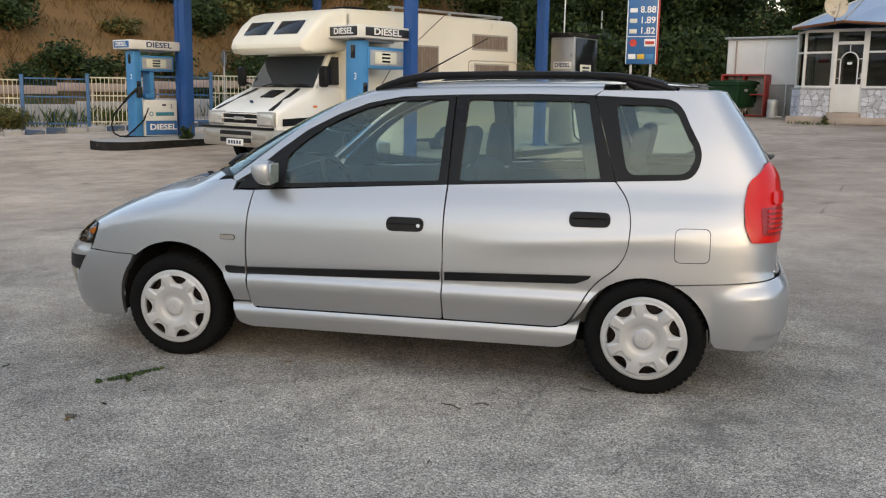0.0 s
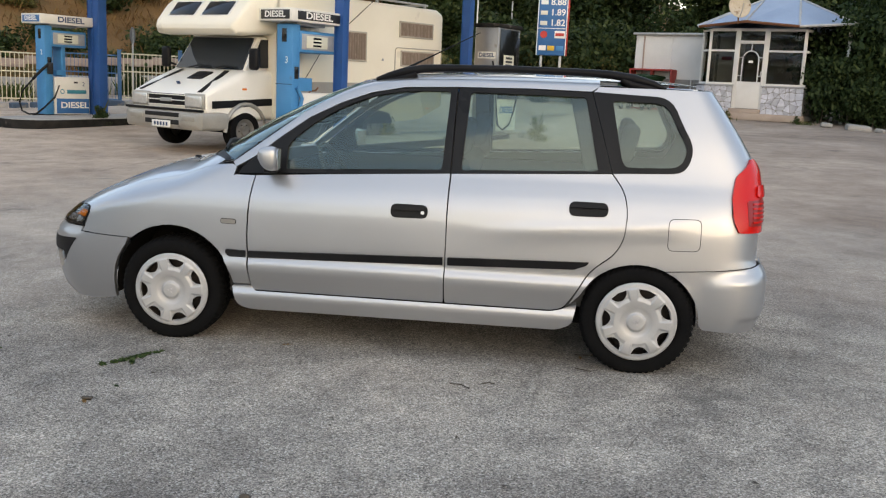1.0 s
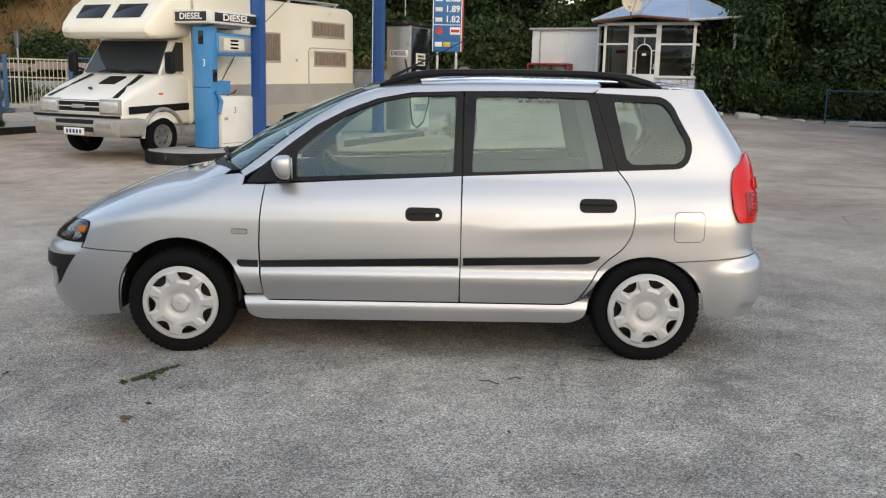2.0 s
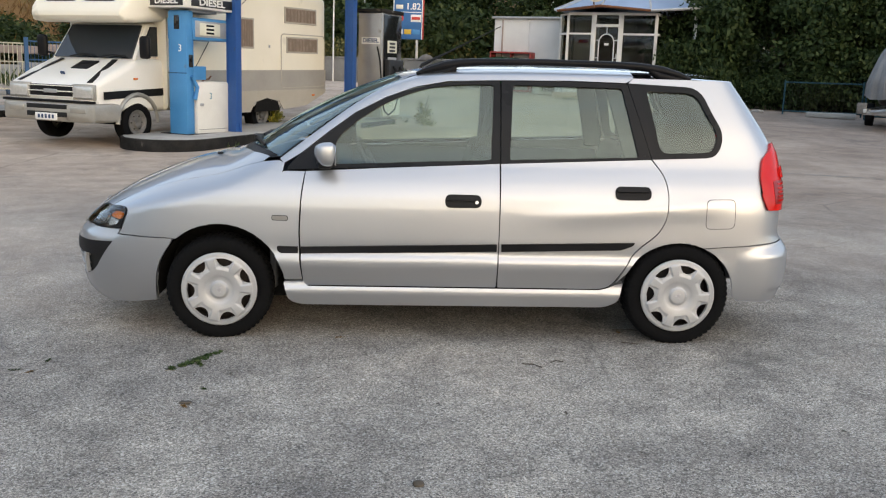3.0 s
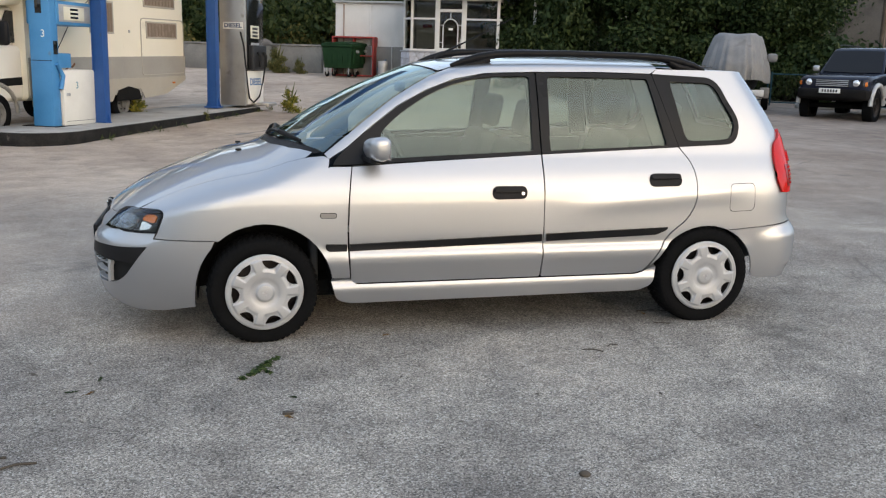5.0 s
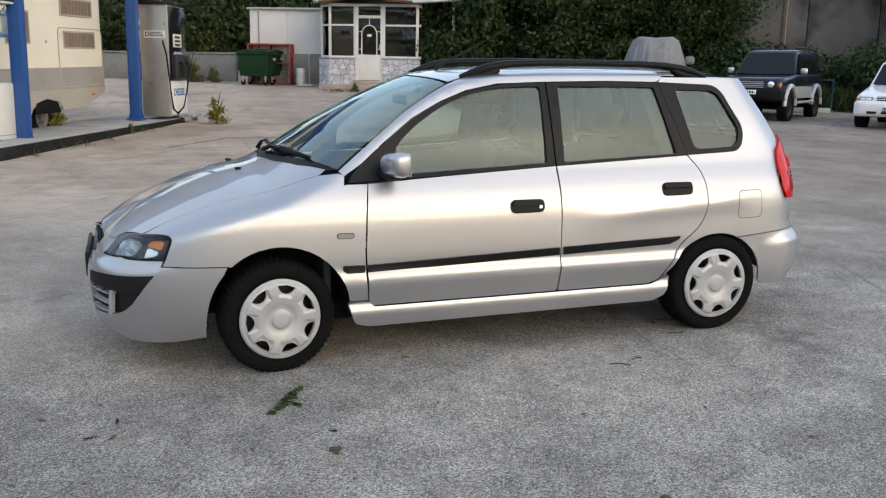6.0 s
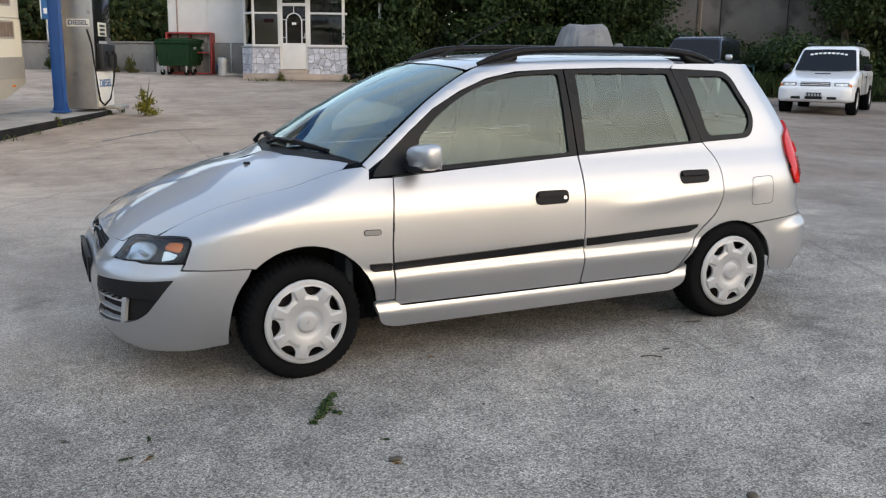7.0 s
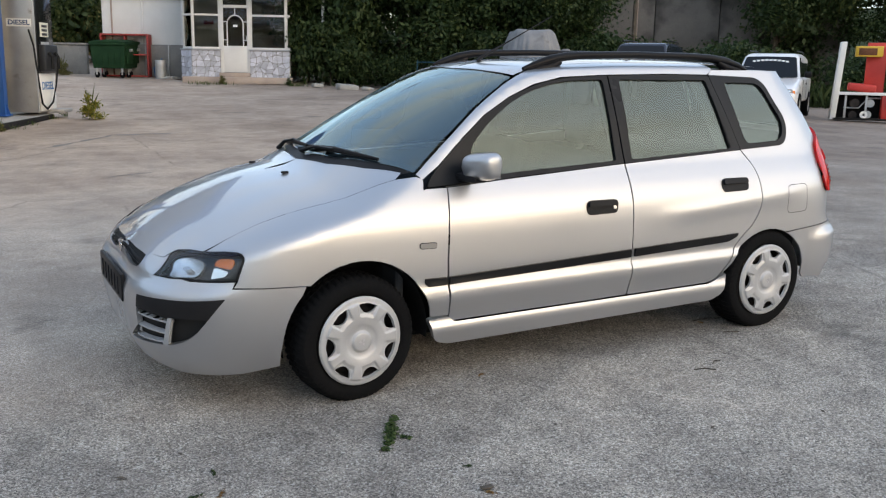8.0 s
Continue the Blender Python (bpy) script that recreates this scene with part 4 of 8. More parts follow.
# ---- materials of the forecourt ----
def asphalt_material():
    m, n, l, b = node_mat("asphalt")
    co = n.new("ShaderNodeTexCoord")

    def noise_at(scale, detail=6, rough=0.6):
        t = n.new("ShaderNodeTexNoise")
        t.inputs["Scale"].default_value, t.inputs["Detail"].default_value, t.inputs["Roughness"].default_value = scale, detail, rough
        l.new(co.outputs["Object"], t.inputs["Vector"])
        return t.outputs["Fac"]

    def ramp(src, p0, c0, p1, c1):
        r = n.new("ShaderNodeValToRGB")
        e = r.color_ramp.elements
        e[0].position, e[0].color, e[1].position, e[1].color = p0, (*c0, 1), p1, (*c1, 1)
        l.new(src, r.inputs[0])
        return r.outputs[0]

    def blend(kind, f, a, c):
        x = n.new("ShaderNodeMix")
        x.data_type, x.blend_type = "RGBA", kind
        if isinstance(f, float):
            x.inputs["Factor"].default_value = f
        else:
            l.new(f, x.inputs["Factor"])
        for s, v in (("A", a), ("B", c)):
            if isinstance(v, tuple):
                x.inputs[s].default_value = (*v, 1)
            else:
                l.new(v, x.inputs[s])
        return x.outputs["Result"]
    stones = n.new("ShaderNodeTexVoronoi")
    stones.inputs["Scale"].default_value = 140
    l.new(co.outputs["Object"], stones.inputs["Vector"])
    grit = ramp(noise_at(180, 4, 0.75), 0.35, (0.130, 0.122, 0.115), 0.65, (0.55, 0.52, 0.48))
    sep = n.new("ShaderNodeSeparateColor")
    l.new(stones.outputs["Color"], sep.inputs[0])
    chips = ramp(sep.outputs[0], 0.05, (0.52, 0.515, 0.505), 0.95, (1.20, 1.18, 1.15))
    base = blend("MULTIPLY", 1.0, grit, chips)
    lone = ramp(sep.outputs[1], 0.90, (0, 0, 0), 0.95, (0.75, 0.75, 0.75))
    base = blend("MIX", lone, base, (0.58, 0.57, 0.54))
    base = blend("MIX", ramp(sep.outputs[2], 0.88, (0, 0, 0), 0.94, (0.75, 0.75, 0.75)), base, (0.07, 0.067, 0.064))
    base = blend("MULTIPLY", 1.0, base, ramp(noise_at(0.55, 8, 0.6), 0.33, (0.67, 0.66, 0.66), 0.66, (1.47, 1.43, 1.37)))
    base = blend("MULTIPLY", 1.0, base, ramp(noise_at(3.2, 8, 0.7), 0.33, (0.70, 0.695, 0.70), 0.62, (1.14, 1.14, 1.13)))
    # old worn concrete and dust further back
    xyz = n.new("ShaderNodeSeparateXYZ")
    l.new(co.outputs["Object"], xyz.inputs[0])
    far = n.new("ShaderNodeMath")
    far.operation = "MULTIPLY_ADD"
    l.new(noise_at(0.35, 6), far.inputs[0])
    far.inputs[1].default_value = 9.0
    l.new(xyz.outputs["Y"], far.inputs[2])
    dusty = ramp(noise_at(0.6, 3, 0.5), 0.30, (0.36, 0.285, 0.235), 0.70, (0.56, 0.465, 0.39))
    dusty = blend("MULTIPLY", 1.0, dusty, ramp(noise_at(40.0, 6, 0.75), 0.34, (0.82, 0.81, 0.80), 0.66, (1.13, 1.12, 1.11)))
    dusty = blend("MULTIPLY", 1.0, dusty, ramp(noise_at(2.6, 10, 0.74), 0.38, (0.80, 0.79, 0.78), 0.62, (1.10, 1.10, 1.09)))
    old = n.new("ShaderNodeMapRange")
    old.inputs["From Min"].default_value, old.inputs["From Max"].default_value, old.inputs["To Max"].default_value = 4.5, 11.0, 0.92
    l.new(far.outputs[0], old.inputs["Value"])
    # the old paving's colour is lighter on the side of the pumps, darker towards +x
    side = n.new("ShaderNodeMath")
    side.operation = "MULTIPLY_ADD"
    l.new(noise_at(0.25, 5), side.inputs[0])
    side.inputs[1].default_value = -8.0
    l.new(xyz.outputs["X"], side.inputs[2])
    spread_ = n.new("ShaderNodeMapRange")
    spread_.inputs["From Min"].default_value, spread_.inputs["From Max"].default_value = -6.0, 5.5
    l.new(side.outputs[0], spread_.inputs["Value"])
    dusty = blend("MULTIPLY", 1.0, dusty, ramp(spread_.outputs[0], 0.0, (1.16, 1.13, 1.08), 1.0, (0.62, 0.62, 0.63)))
    base = blend("MIX", old.outputs[0], base, dusty)
    # oil stains and long cracks
    stain = ramp(noise_at(0.9, 7, 0.65), 0.60, (0, 0, 0), 0.72, (0.6, 0.6, 0.6))
    base = blend("MIX", stain, base, (0.075, 0.072, 0.068))
    cracks = n.new("ShaderNodeTexVoronoi")
    cracks.feature = "DISTANCE_TO_EDGE"
    cracks.inputs["Scale"].default_value = 0.28
    warp = n.new("ShaderNodeMix")
    warp.data_type = "VECTOR"
    warp.inputs["Factor"].default_value = 0.10
    wob = n.new("ShaderNodeTexNoise")
    wob.inputs["Scale"].default_value, wob.inputs["Detail"].default_value = 2.0, 8
    l.new(co.outputs["Object"], wob.inputs["Vector"])
    l.new(co.outputs["Object"], warp.inputs["A"])
    l.new(wob.outputs["Color"], warp.inputs["B"])
    l.new(warp.outputs["Result"], cracks.inputs["Vector"])
    line = ramp(cracks.outputs["Distance"], 0.0015, (1, 1, 1), 0.0042, (0, 0, 0))
    base = blend("MIX", blend("MULTIPLY", 1.0, line, ramp(noise_at(1.1), 0.46, (0, 0, 0), 0.60, (0.5, 0.5, 0.5))), base, (0.05, 0.048, 0.045))
    l.new(base, b.inputs["Base Color"])
    b.inputs["Roughness"].default_value = 0.93
    b.inputs["Specular IOR Level"].default_value = 0.25
    bp = n.new("ShaderNodeBump")
    bp.inputs["Strength"].default_value, bp.inputs["Distance"].default_value = 0.8, 0.006
    hsum = n.new("ShaderNodeMath")
    hsum.operation = "SUBTRACT"
    l.new(noise_at(150, 4, 0.75), hsum.inputs[0])
    l.new(stones.outputs["Distance"], hsum.inputs[1])
    l.new(hsum.outputs[0], bp.inputs["Height"])
    l.new(bp.outputs[0], b.inputs["Normal"])
    M["asphalt"] = m


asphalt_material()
mottled("concrete", (0.26, 0.25, 0.23), (0.44, 0.42, 0.39), 0.9, 0, 60, 1.5, 0.3, stains=((0.10, 0.095, 0.09), 1.3, 0.62))
mottled("kerb_black", (0.007, 0.007, 0.007), (0.030, 0.028, 0.026), 0.9, 0, 50, 4, 0.5, stains=((0.17, 0.155, 0.135), 5, 0.66))
mottled("pump_blue", (0.026, 0.195, 0.42), (0.048, 0.25, 0.50), 0.45, 0, 60, 3, 0.06, stains=((0.10, 0.14, 0.18), 5, 0.68))
mottled("post_blue", (0.008, 0.068, 0.24), (0.014, 0.090, 0.30), 0.45, 0, 60, 3, 0.06, stains=((0.05, 0.07, 0.12), 6, 0.66))
mottled("pump_white", (0.66, 0.64, 0.58), (0.76, 0.74, 0.68), 0.45, 0, 70, 3, 0.05, stains=((0.30, 0.16, 0.07), 4.5, 0.72))
mottled("panel_blue", (0.02, 0.12, 0.30), (0.03, 0.15, 0.36), 0.4, 0, 70, 3, 0.03)
plain("ink_black", (0.015, 0.015, 0.016), 0.5)
plain("ink_navy", (0.02, 0.05, 0.12), 0.5)
plain("ink_white", (0.80, 0.79, 0.75), 0.5)
plain("ink_teal", (0.03, 0.22, 0.28), 0.5)
plain("screen_dark", (0.012, 0.013, 0.014), 0.12)
mottled("dial_cream", (0.62, 0.60, 0.48), (0.70, 0.68, 0.56), 0.4, 0, 80, 6, 0.02)
mottled("steel_panel", (0.30, 0.285, 0.26), (0.42, 0.40, 0.37), 0.38, 0.65, 90, 2.2, 0.05, stains=((0.16, 0.13, 0.10), 3, 0.62))
mottled("camper_white", (0.80, 0.74, 0.60), (0.86, 0.80, 0.67), 0.42, 0, 50, 1.2, 0.03, stains=((0.46, 0.42, 0.34), 1.6, 0.66))
mottled("camper_cab", (0.76, 0.73, 0.66), (0.83, 0.80, 0.73), 0.35, 0, 50, 1.2, 0.02, coat=0.3)
mottled("camper_grey", (0.30, 0.28, 0.25), (0.37, 0.35, 0.31), 0.5, 0, 50, 2, 0.05)
mottled("camper_sand", (0.37, 0.335, 0.275), (0.45, 0.41, 0.34), 0.45, 0, 50, 2, 0.04, stains=((0.28, 0.24, 0.19), 3, 0.66))
mottled("bumper_grey", (0.33, 0.31, 0.27), (0.43, 0.405, 0.36), 0.38, 0.45, 50, 3, 0.05, stains=((0.16, 0.14, 0.12), 4, 0.62))
mottled("curtain", (0.17, 0.125, 0.095), (0.30, 0.23, 0.18), 0.9, 0, 30, 6, 0.1)
plain("curtain_fold", (0.20, 0.150, 0.115), 0.9)
mottled("camper_rim", (0.09, 0.085, 0.08), (0.20, 0.19, 0.175), 0.6, 0.3, 60, 8, 0.1)
mottled("lamp_glass", (0.50, 0.50, 0.47), (0.66, 0.65, 0.62), 0.12, 0.4, 120, 20, 0.05)
glassy("dark_glass", (0.16, 0.17, 0.18))
mottled("window_dark", (0.010, 0.012, 0.015), (0.018, 0.021, 0.026), 0.10, 0, 40, 2, 0.0)
mottled("rust", (0.10, 0.035, 0.015), (0.20, 0.08, 0.035), 0.9, 0, 60, 6, 0.3)
mottled("fence_cream", (0.52, 0.47, 0.32), (0.62, 0.57, 0.42), 0.6, 0, 60, 5, 0.1, stains=((0.25, 0.14, 0.07), 6, 0.66))
mottled("fence_blue", (0.028, 0.10, 0.21), (0.045, 0.14, 0.27), 0.6, 0, 60, 5, 0.1)
mottled("kerb_blue", (0.04, 0.07, 0.11), (0.07, 0.11, 0.17), 0.85, 0, 50, 4, 0.3, stains=((0.22, 0.20, 0.17), 3.0, 0.52))
mottled("white_paint", (0.60, 0.59, 0.56), (0.72, 0.71, 0.68), 0.7, 0, 50, 2, 0.15, stains=((0.38, 0.33, 0.27), 1.2, 0.60))
mottled("shed_wall", (0.56, 0.55, 0.52), (0.70, 0.69, 0.66), 0.85, 0, 40, 0.9, 0.2, stains=((0.36, 0.31, 0.26), 0.9, 0.58))
mottled("rail_rust", (0.28, 0.20, 0.16), (0.42, 0.33, 0.28), 0.7, 0.2, 40, 3, 0.1)
mottled("dry_grass", (0.11, 0.060, 0.021), (0.25, 0.135, 0.050), 0.95, 0, 14, 0.35, 0.8, stains=((0.060, 0.080, 0.024), 0.30, 0.55))
mottled("red_paint", (0.26, 0.025, 0.022), (0.36, 0.045, 0.035), 0.55, 0, 50, 3, 0.1)
mottled("red_unit", (0.50, 0.030, 0.022), (0.62, 0.050, 0.035), 0.5, 0, 50, 3, 0.05)
mottled("yellow", (0.60, 0.36, 0.03), (0.70, 0.44, 0.05), 0.5, 0, 50, 3, 0.05)
mottled("bin_green", (0.008, 0.030, 0.013), (0.013, 0.044, 0.019), 0.65, 0, 50, 3, 0.05, stains=((0.06, 0.09, 0.06), 3, 0.66))
mottled("stone_face", (0.40, 0.41, 0.46), (0.60, 0.61, 0.65), 0.85, 0, 40, 5, 0.35, per_object=0.22)
mottled("mortar", (0.24, 0.235, 0.23), (0.32, 0.31, 0.30), 0.95, 0, 50, 4, 0.3)
mottled("step_stone", (0.32, 0.25, 0.21), (0.44, 0.36, 0.30), 0.9, 0, 40, 2, 0.3)
mottled("roof_panel", (0.16, 0.24, 0.36), (0.26, 0.35, 0.48), 0.35, 0.1, 40, 1.0, 0.05)
mottled("tarp", (0.15, 0.15, 0.15), (0.23, 0.228, 0.225), 0.8, 0, 40, 3, 0.15, stains=((0.12, 0.115, 0.11), 2.5, 0.6))
mottled("galvanised", (0.35, 0.35, 0.34), (0.50, 0.50, 0.49), 0.5, 0.5, 60, 5, 0.1)
mottled("navy_paint", (0.008, 0.010, 0.020), (0.014, 0.017, 0.030), 0.22, 0, 60, 2, 0.02, coat=0.4)
mottled("white_car", (0.72, 0.72, 0.72), (0.78, 0.78, 0.78), 0.3, 0, 60, 2, 0.0, coat=0.6)
mottled("silver_trim", (0.48, 0.47, 0.45), (0.58, 0.57, 0.54), 0.4, 0.4, 60, 3, 0.02)
mottled("woods", (0.020, 0.032, 0.014), (0.055, 0.070, 0.028), 0.95, 0, 0.6, 0.06, 0.0)
mottled("bark", (0.05, 0.04, 0.03), (0.11, 0.09, 0.07), 0.95, 0, 30, 6, 0.6)
mottled("hose", (0.012, 0.012, 0.012), (0.02, 0.02, 0.02), 0.5, 0, 60, 6, 0.05)
mottled("far_wall", (0.10, 0.090, 0.080), (0.19, 0.17, 0.15), 0.95, 0, 30, 0.7, 0.2, stains=((0.05, 0.045, 0.040), 0.5, 0.52))
mottled("wall_grey", (0.15, 0.145, 0.135), (0.27, 0.26, 0.24), 0.95, 0, 30, 1.2, 0.3, stains=((0.08, 0.075, 0.065), 1.1, 0.56))
M["window_dark"].node_tree.nodes["Principled BSDF"].inputs["Specular IOR Level"].default_value = 0.35


def leaf_material(name, low, mid, high):
    m, n, l, b = node_mat(name)
    g, r = n.new("ShaderNodeNewGeometry"), n.new("ShaderNodeValToRGB")
    e = r.color_ramp.elements
    e[0].color, e[1].color = (*low, 1), (*high, 1)
    k = e.new(0.6)
    k.color = (*mid, 1)
    l.new(g.outputs["Random Per Island"], r.inputs[0])
    l.new(r.outputs[0], b.inputs["Base Color"])
    b.inputs["Roughness"].default_value, b.inputs["Specular IOR Level"].default_value = 0.6, 0.2
    tr, mx = n.new("ShaderNodeBsdfTranslucent"), n.new("ShaderNodeMixShader")
    l.new(r.outputs[0], tr.inputs[0])
    mx.inputs[0].default_value = 0.25
    l.new(b.outputs[0], mx.inputs[1]), l.new(tr.outputs[0], mx.inputs[2])
    l.new(mx.outputs[0], n["Material Output"].inputs[0])
    M[name] = m


leaf_material("leaf_dark", (0.014, 0.030, 0.010), (0.026, 0.050, 0.016), (0.060, 0.085, 0.028))
leaf_material("leaf_mid", (0.018, 0.034, 0.011), (0.035, 0.060, 0.019), (0.078, 0.098, 0.032))
leaf_material("leaf_olive", (0.055, 0.065, 0.024), (0.11, 0.115, 0.04), (0.24, 0.20, 0.07))
leaf_material("leaf_yellow", (0.08, 0.10, 0.02), (0.20, 0.19, 0.03), (0.42, 0.33, 0.05))
leaf_material("straw", (0.12, 0.066, 0.024), (0.19, 0.105, 0.040), (0.28, 0.17, 0.068))
leaf_material("grass_blade", (0.035, 0.06, 0.015), (0.07, 0.11, 0.03), (0.17, 0.18, 0.07))
leaf_material("weed_green", (0.020, 0.042, 0.012), (0.045, 0.080, 0.024), (0.10, 0.13, 0.045))
SITE = -25.5                                                # the heading of islands, camper, kiosk


# ---- shapes that several things share ----
def words(text, size, material, parent, m, name="lettering", bold=0.0, stretch=1.0, depth=0.0015, label=""):
    """Lettering as a thin mesh in the built-in font, centred, reading along +x and upright along +z."""
    cu = bpy.data.curves.new(name, "FONT")
    cu.body, cu.size, cu.extrude, cu.offset, cu.align_x, cu.align_y = text, size, depth, bold, "CENTER", "CENTER"
    cu.resolution_u = 3
    tmp = bpy.data.objects.new(name, cu)
    scene.collection.objects.link(tmp)
    me = bpy.data.meshes.new_from_object(tmp.evaluated_get(bpy.context.evaluated_depsgraph_get()))
    bpy.data.objects.remove(tmp)
    me.transform(pose(0, 0, 0, 90) @ Matrix.Diagonal((stretch, 1, 1, 1)))
    me.materials.clear()
    me.materials.append(material)
    ob = new(name, me)
    ob.parent, ob.matrix_basis = parent, m
    return tagged(ob, label)


def box_part(name, parent, material, w, d, h, at, r=0.01, label="", rz=0, seg=2):
    ob = part(name, soft_box(w, d, h, r, seg), material, parent, label)
    ob.matrix_basis = pose(*at, 0, 0, rz)
    return ob


def loft(stations, axis="y", corner=4):
    """A closed body through rounded sections: (along, middle, half width, low, high, radius)."""
    bm, rings = bmesh.new(), []
    for a, c, hw, z0, z1, r in stations:
        r = min(r, hw * 0.98, (z1 - z0) * 0.49)
        ring = []
        for cx, cz, a0 in ((c + hw - r, z1 - r, 0), (c - hw + r, z1 - r, 90), (c - hw + r, z0 + r, 180), (c + hw - r, z0 + r, 270)):
            for k in range(corner + 1):
                t = radians(a0 + 90 * k / corner)
                x, z = cx + r * math.cos(t), cz + r * math.sin(t)
                ring.append(bm.verts.new((x, a, z) if axis == "y" else (a, x, z)))
        rings.append(ring)
    n = len(rings[0])
    for u, v in zip(rings, rings[1:]):
        for k in range(n):
            bm.faces.new((u[k], u[(k + 1) % n], v[(k + 1) % n], v[k]))
    bm.faces.new(rings[0]), bm.faces.new(list(reversed(rings[-1])))
    bmesh.ops.recalc_face_normals(bm, faces=bm.faces)
    return bm


def slab(points, z0, z1, bevel=0.0):
    """An upright prism over a flat outline."""
    bm = bmesh.new()
    low = [bm.verts.new((x, y, z0)) for x, y in points]
    top = [bm.verts.new((x, y, z1)) for x, y in points]
    bm.faces.new(top), bm.faces.new(list(reversed(low)))
    for i in range(len(points)):
        j = (i + 1) % len(points)
        bm.faces.new((low[i], low[j], top[j], top[i]))
    bmesh.ops.recalc_face_normals(bm, faces=bm.faces)
    if bevel:
        bmesh.ops.bevel(bm, geom=[e for e in bm.edges if min(v.co.z for v in e.verts) > z1 - 1e-4], offset=bevel, segments=2, profile=0.5, affect="EDGES")
    return bm


def plate(points, thick, axis="x"):
    """A flat sheet from an outline in the plane across an axis."""
    bm = bmesh.new()
    put = {"x": lambda a, b, t: (t, a, b), "y": lambda a, b, t: (a, t, b)}[axis]
    one = [bm.verts.new(put(a, b, -thick / 2)) for a, b in points]
    two = [bm.verts.new(put(a, b, thick / 2)) for a, b in points]
    bm.faces.new(one), bm.faces.new(list(reversed(two)))
    for i in range(len(points)):
        j = (i + 1) % len(points)
        bm.faces.new((one[i], one[j], two[j], two[i]))
    bmesh.ops.recalc_face_normals(bm, faces=bm.faces)
    return bm


def leaf_mesh(name, blobs, count, size, material, seed, flat=0.35, long=1.7):
    """Many single leaves over the outsides of some uneven clumps: (x, y, z, radius x, y, z)."""
    rng = np.random.default_rng(seed)
    blobs = np.array(blobs, float)
    weight = blobs[:, 3] * blobs[:, 4] + blobs[:, 3] * blobs[:, 5]
    pick = rng.choice(len(blobs), count, p=weight / weight.sum())
    d = rng.normal(size=(count, 3))
    d /= np.linalg.norm(d, axis=1)[:, None]
    r = (rng.random(count) ** 0.45)[:, None] * (1 + 0.16 * rng.normal(size=(count, 1)))
    c = blobs[pick, :3] + d * blobs[pick, 3:] * r
    nrm = d + 0.9 * rng.normal(size=(count, 3)) + np.array([0, 0, flat])
    nrm /= np.linalg.norm(nrm, axis=1)[:, None]
    u = np.cross(nrm, rng.normal(size=(count, 3)))
    u /= np.linalg.norm(u, axis=1)[:, None] + 1e-9
    v = np.cross(nrm, u)
    s = size * (0.55 + 0.9 * rng.random((count, 1)))
    p = np.stack([c - u * s * long / 2, c + v * s / 2 - nrm * s * 0.12, c + u * s * long / 2, c - v * s / 2 - nrm * s * 0.12], 1).reshape(-1, 3)
    me = bpy.data.meshes.new(name)
    me.vertices.add(len(p))
    me.vertices.foreach_set("co", p.ravel())
    me.loops.add(len(p))
    me.loops.foreach_set("vertex_index", np.arange(len(p)))
    me.polygons.add(count)
    me.polygons.foreach_set("loop_start", np.arange(count) * 4)
    me.update(calc_edges=True)
    me.materials.append(material)
    return me


def blade_mesh(name, spots, count, height, material, seed, spread=0.2, lean=0.5, width=0.012):
    """Grass: thin bent blades round some spots (x, y, z)."""
    rng = np.random.default_rng(seed)
    spots = np.array(spots, float)
    c = spots[rng.integers(len(spots), size=count)] + np.c_[rng.normal(size=(count, 2)) * spread, np.zeros(count)]
    a, h = rng.random(count) * 2 * np.pi, height * (0.4 + 0.9 * rng.random(count))
    out = np.c_[np.cos(a), np.sin(a), np.zeros(count)]
    side = np.c_[-np.sin(a), np.cos(a), np.zeros(count)] * width
    up = np.array([0, 0, 1.0])
    mid = c + out * (h * lean * 0.35)[:, None] + up * (h * 0.6)[:, None]
    tip = c + out * (h * lean)[:, None] + up * h[:, None]
    p = np.stack([c - side, c + side, mid + side * 0.7, tip, mid - side * 0.7], 1).reshape(-1, 3)
    me = bpy.data.meshes.new(name)
    me.from_pydata(p.tolist(), [], [tuple(range(5 * i, 5 * i + 5)) for i in range(count)])
    me.materials.append(material)
    return me


# ---- ground, islands ----
def build_ground():
    xs = np.unique(np.concatenate([np.linspace(-400, -24, 20), np.linspace(-24, 30, 70), np.linspace(30, 400, 20)]))
    ys = np.unique(np.concatenate([np.linspace(-400, -8, 20), np.linspace(-8, 40, 60), np.linspace(40, 60, 8), np.linspace(60, 500, 16)]))
    me = bpy.data.meshes.new("ground")
    n = len(xs)
    vs = [(x, y, ground_z(min(max(x, -40), 40), min(max(y, -30), 48))) for y in ys for x in xs]
    me.from_pydata(vs, [], [(j * n + i, j * n + i + 1, (j + 1) * n + i + 1, (j + 1) * n + i) for j in range(len(ys) - 1) for i in range(n - 1)])
    for p in me.polygons:
        p.use_smooth = True
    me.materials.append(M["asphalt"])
    tagged(new("ground", me), "worn grey asphalt forecourt with dusty concrete further off", "ground", kind="structure")


build_ground()


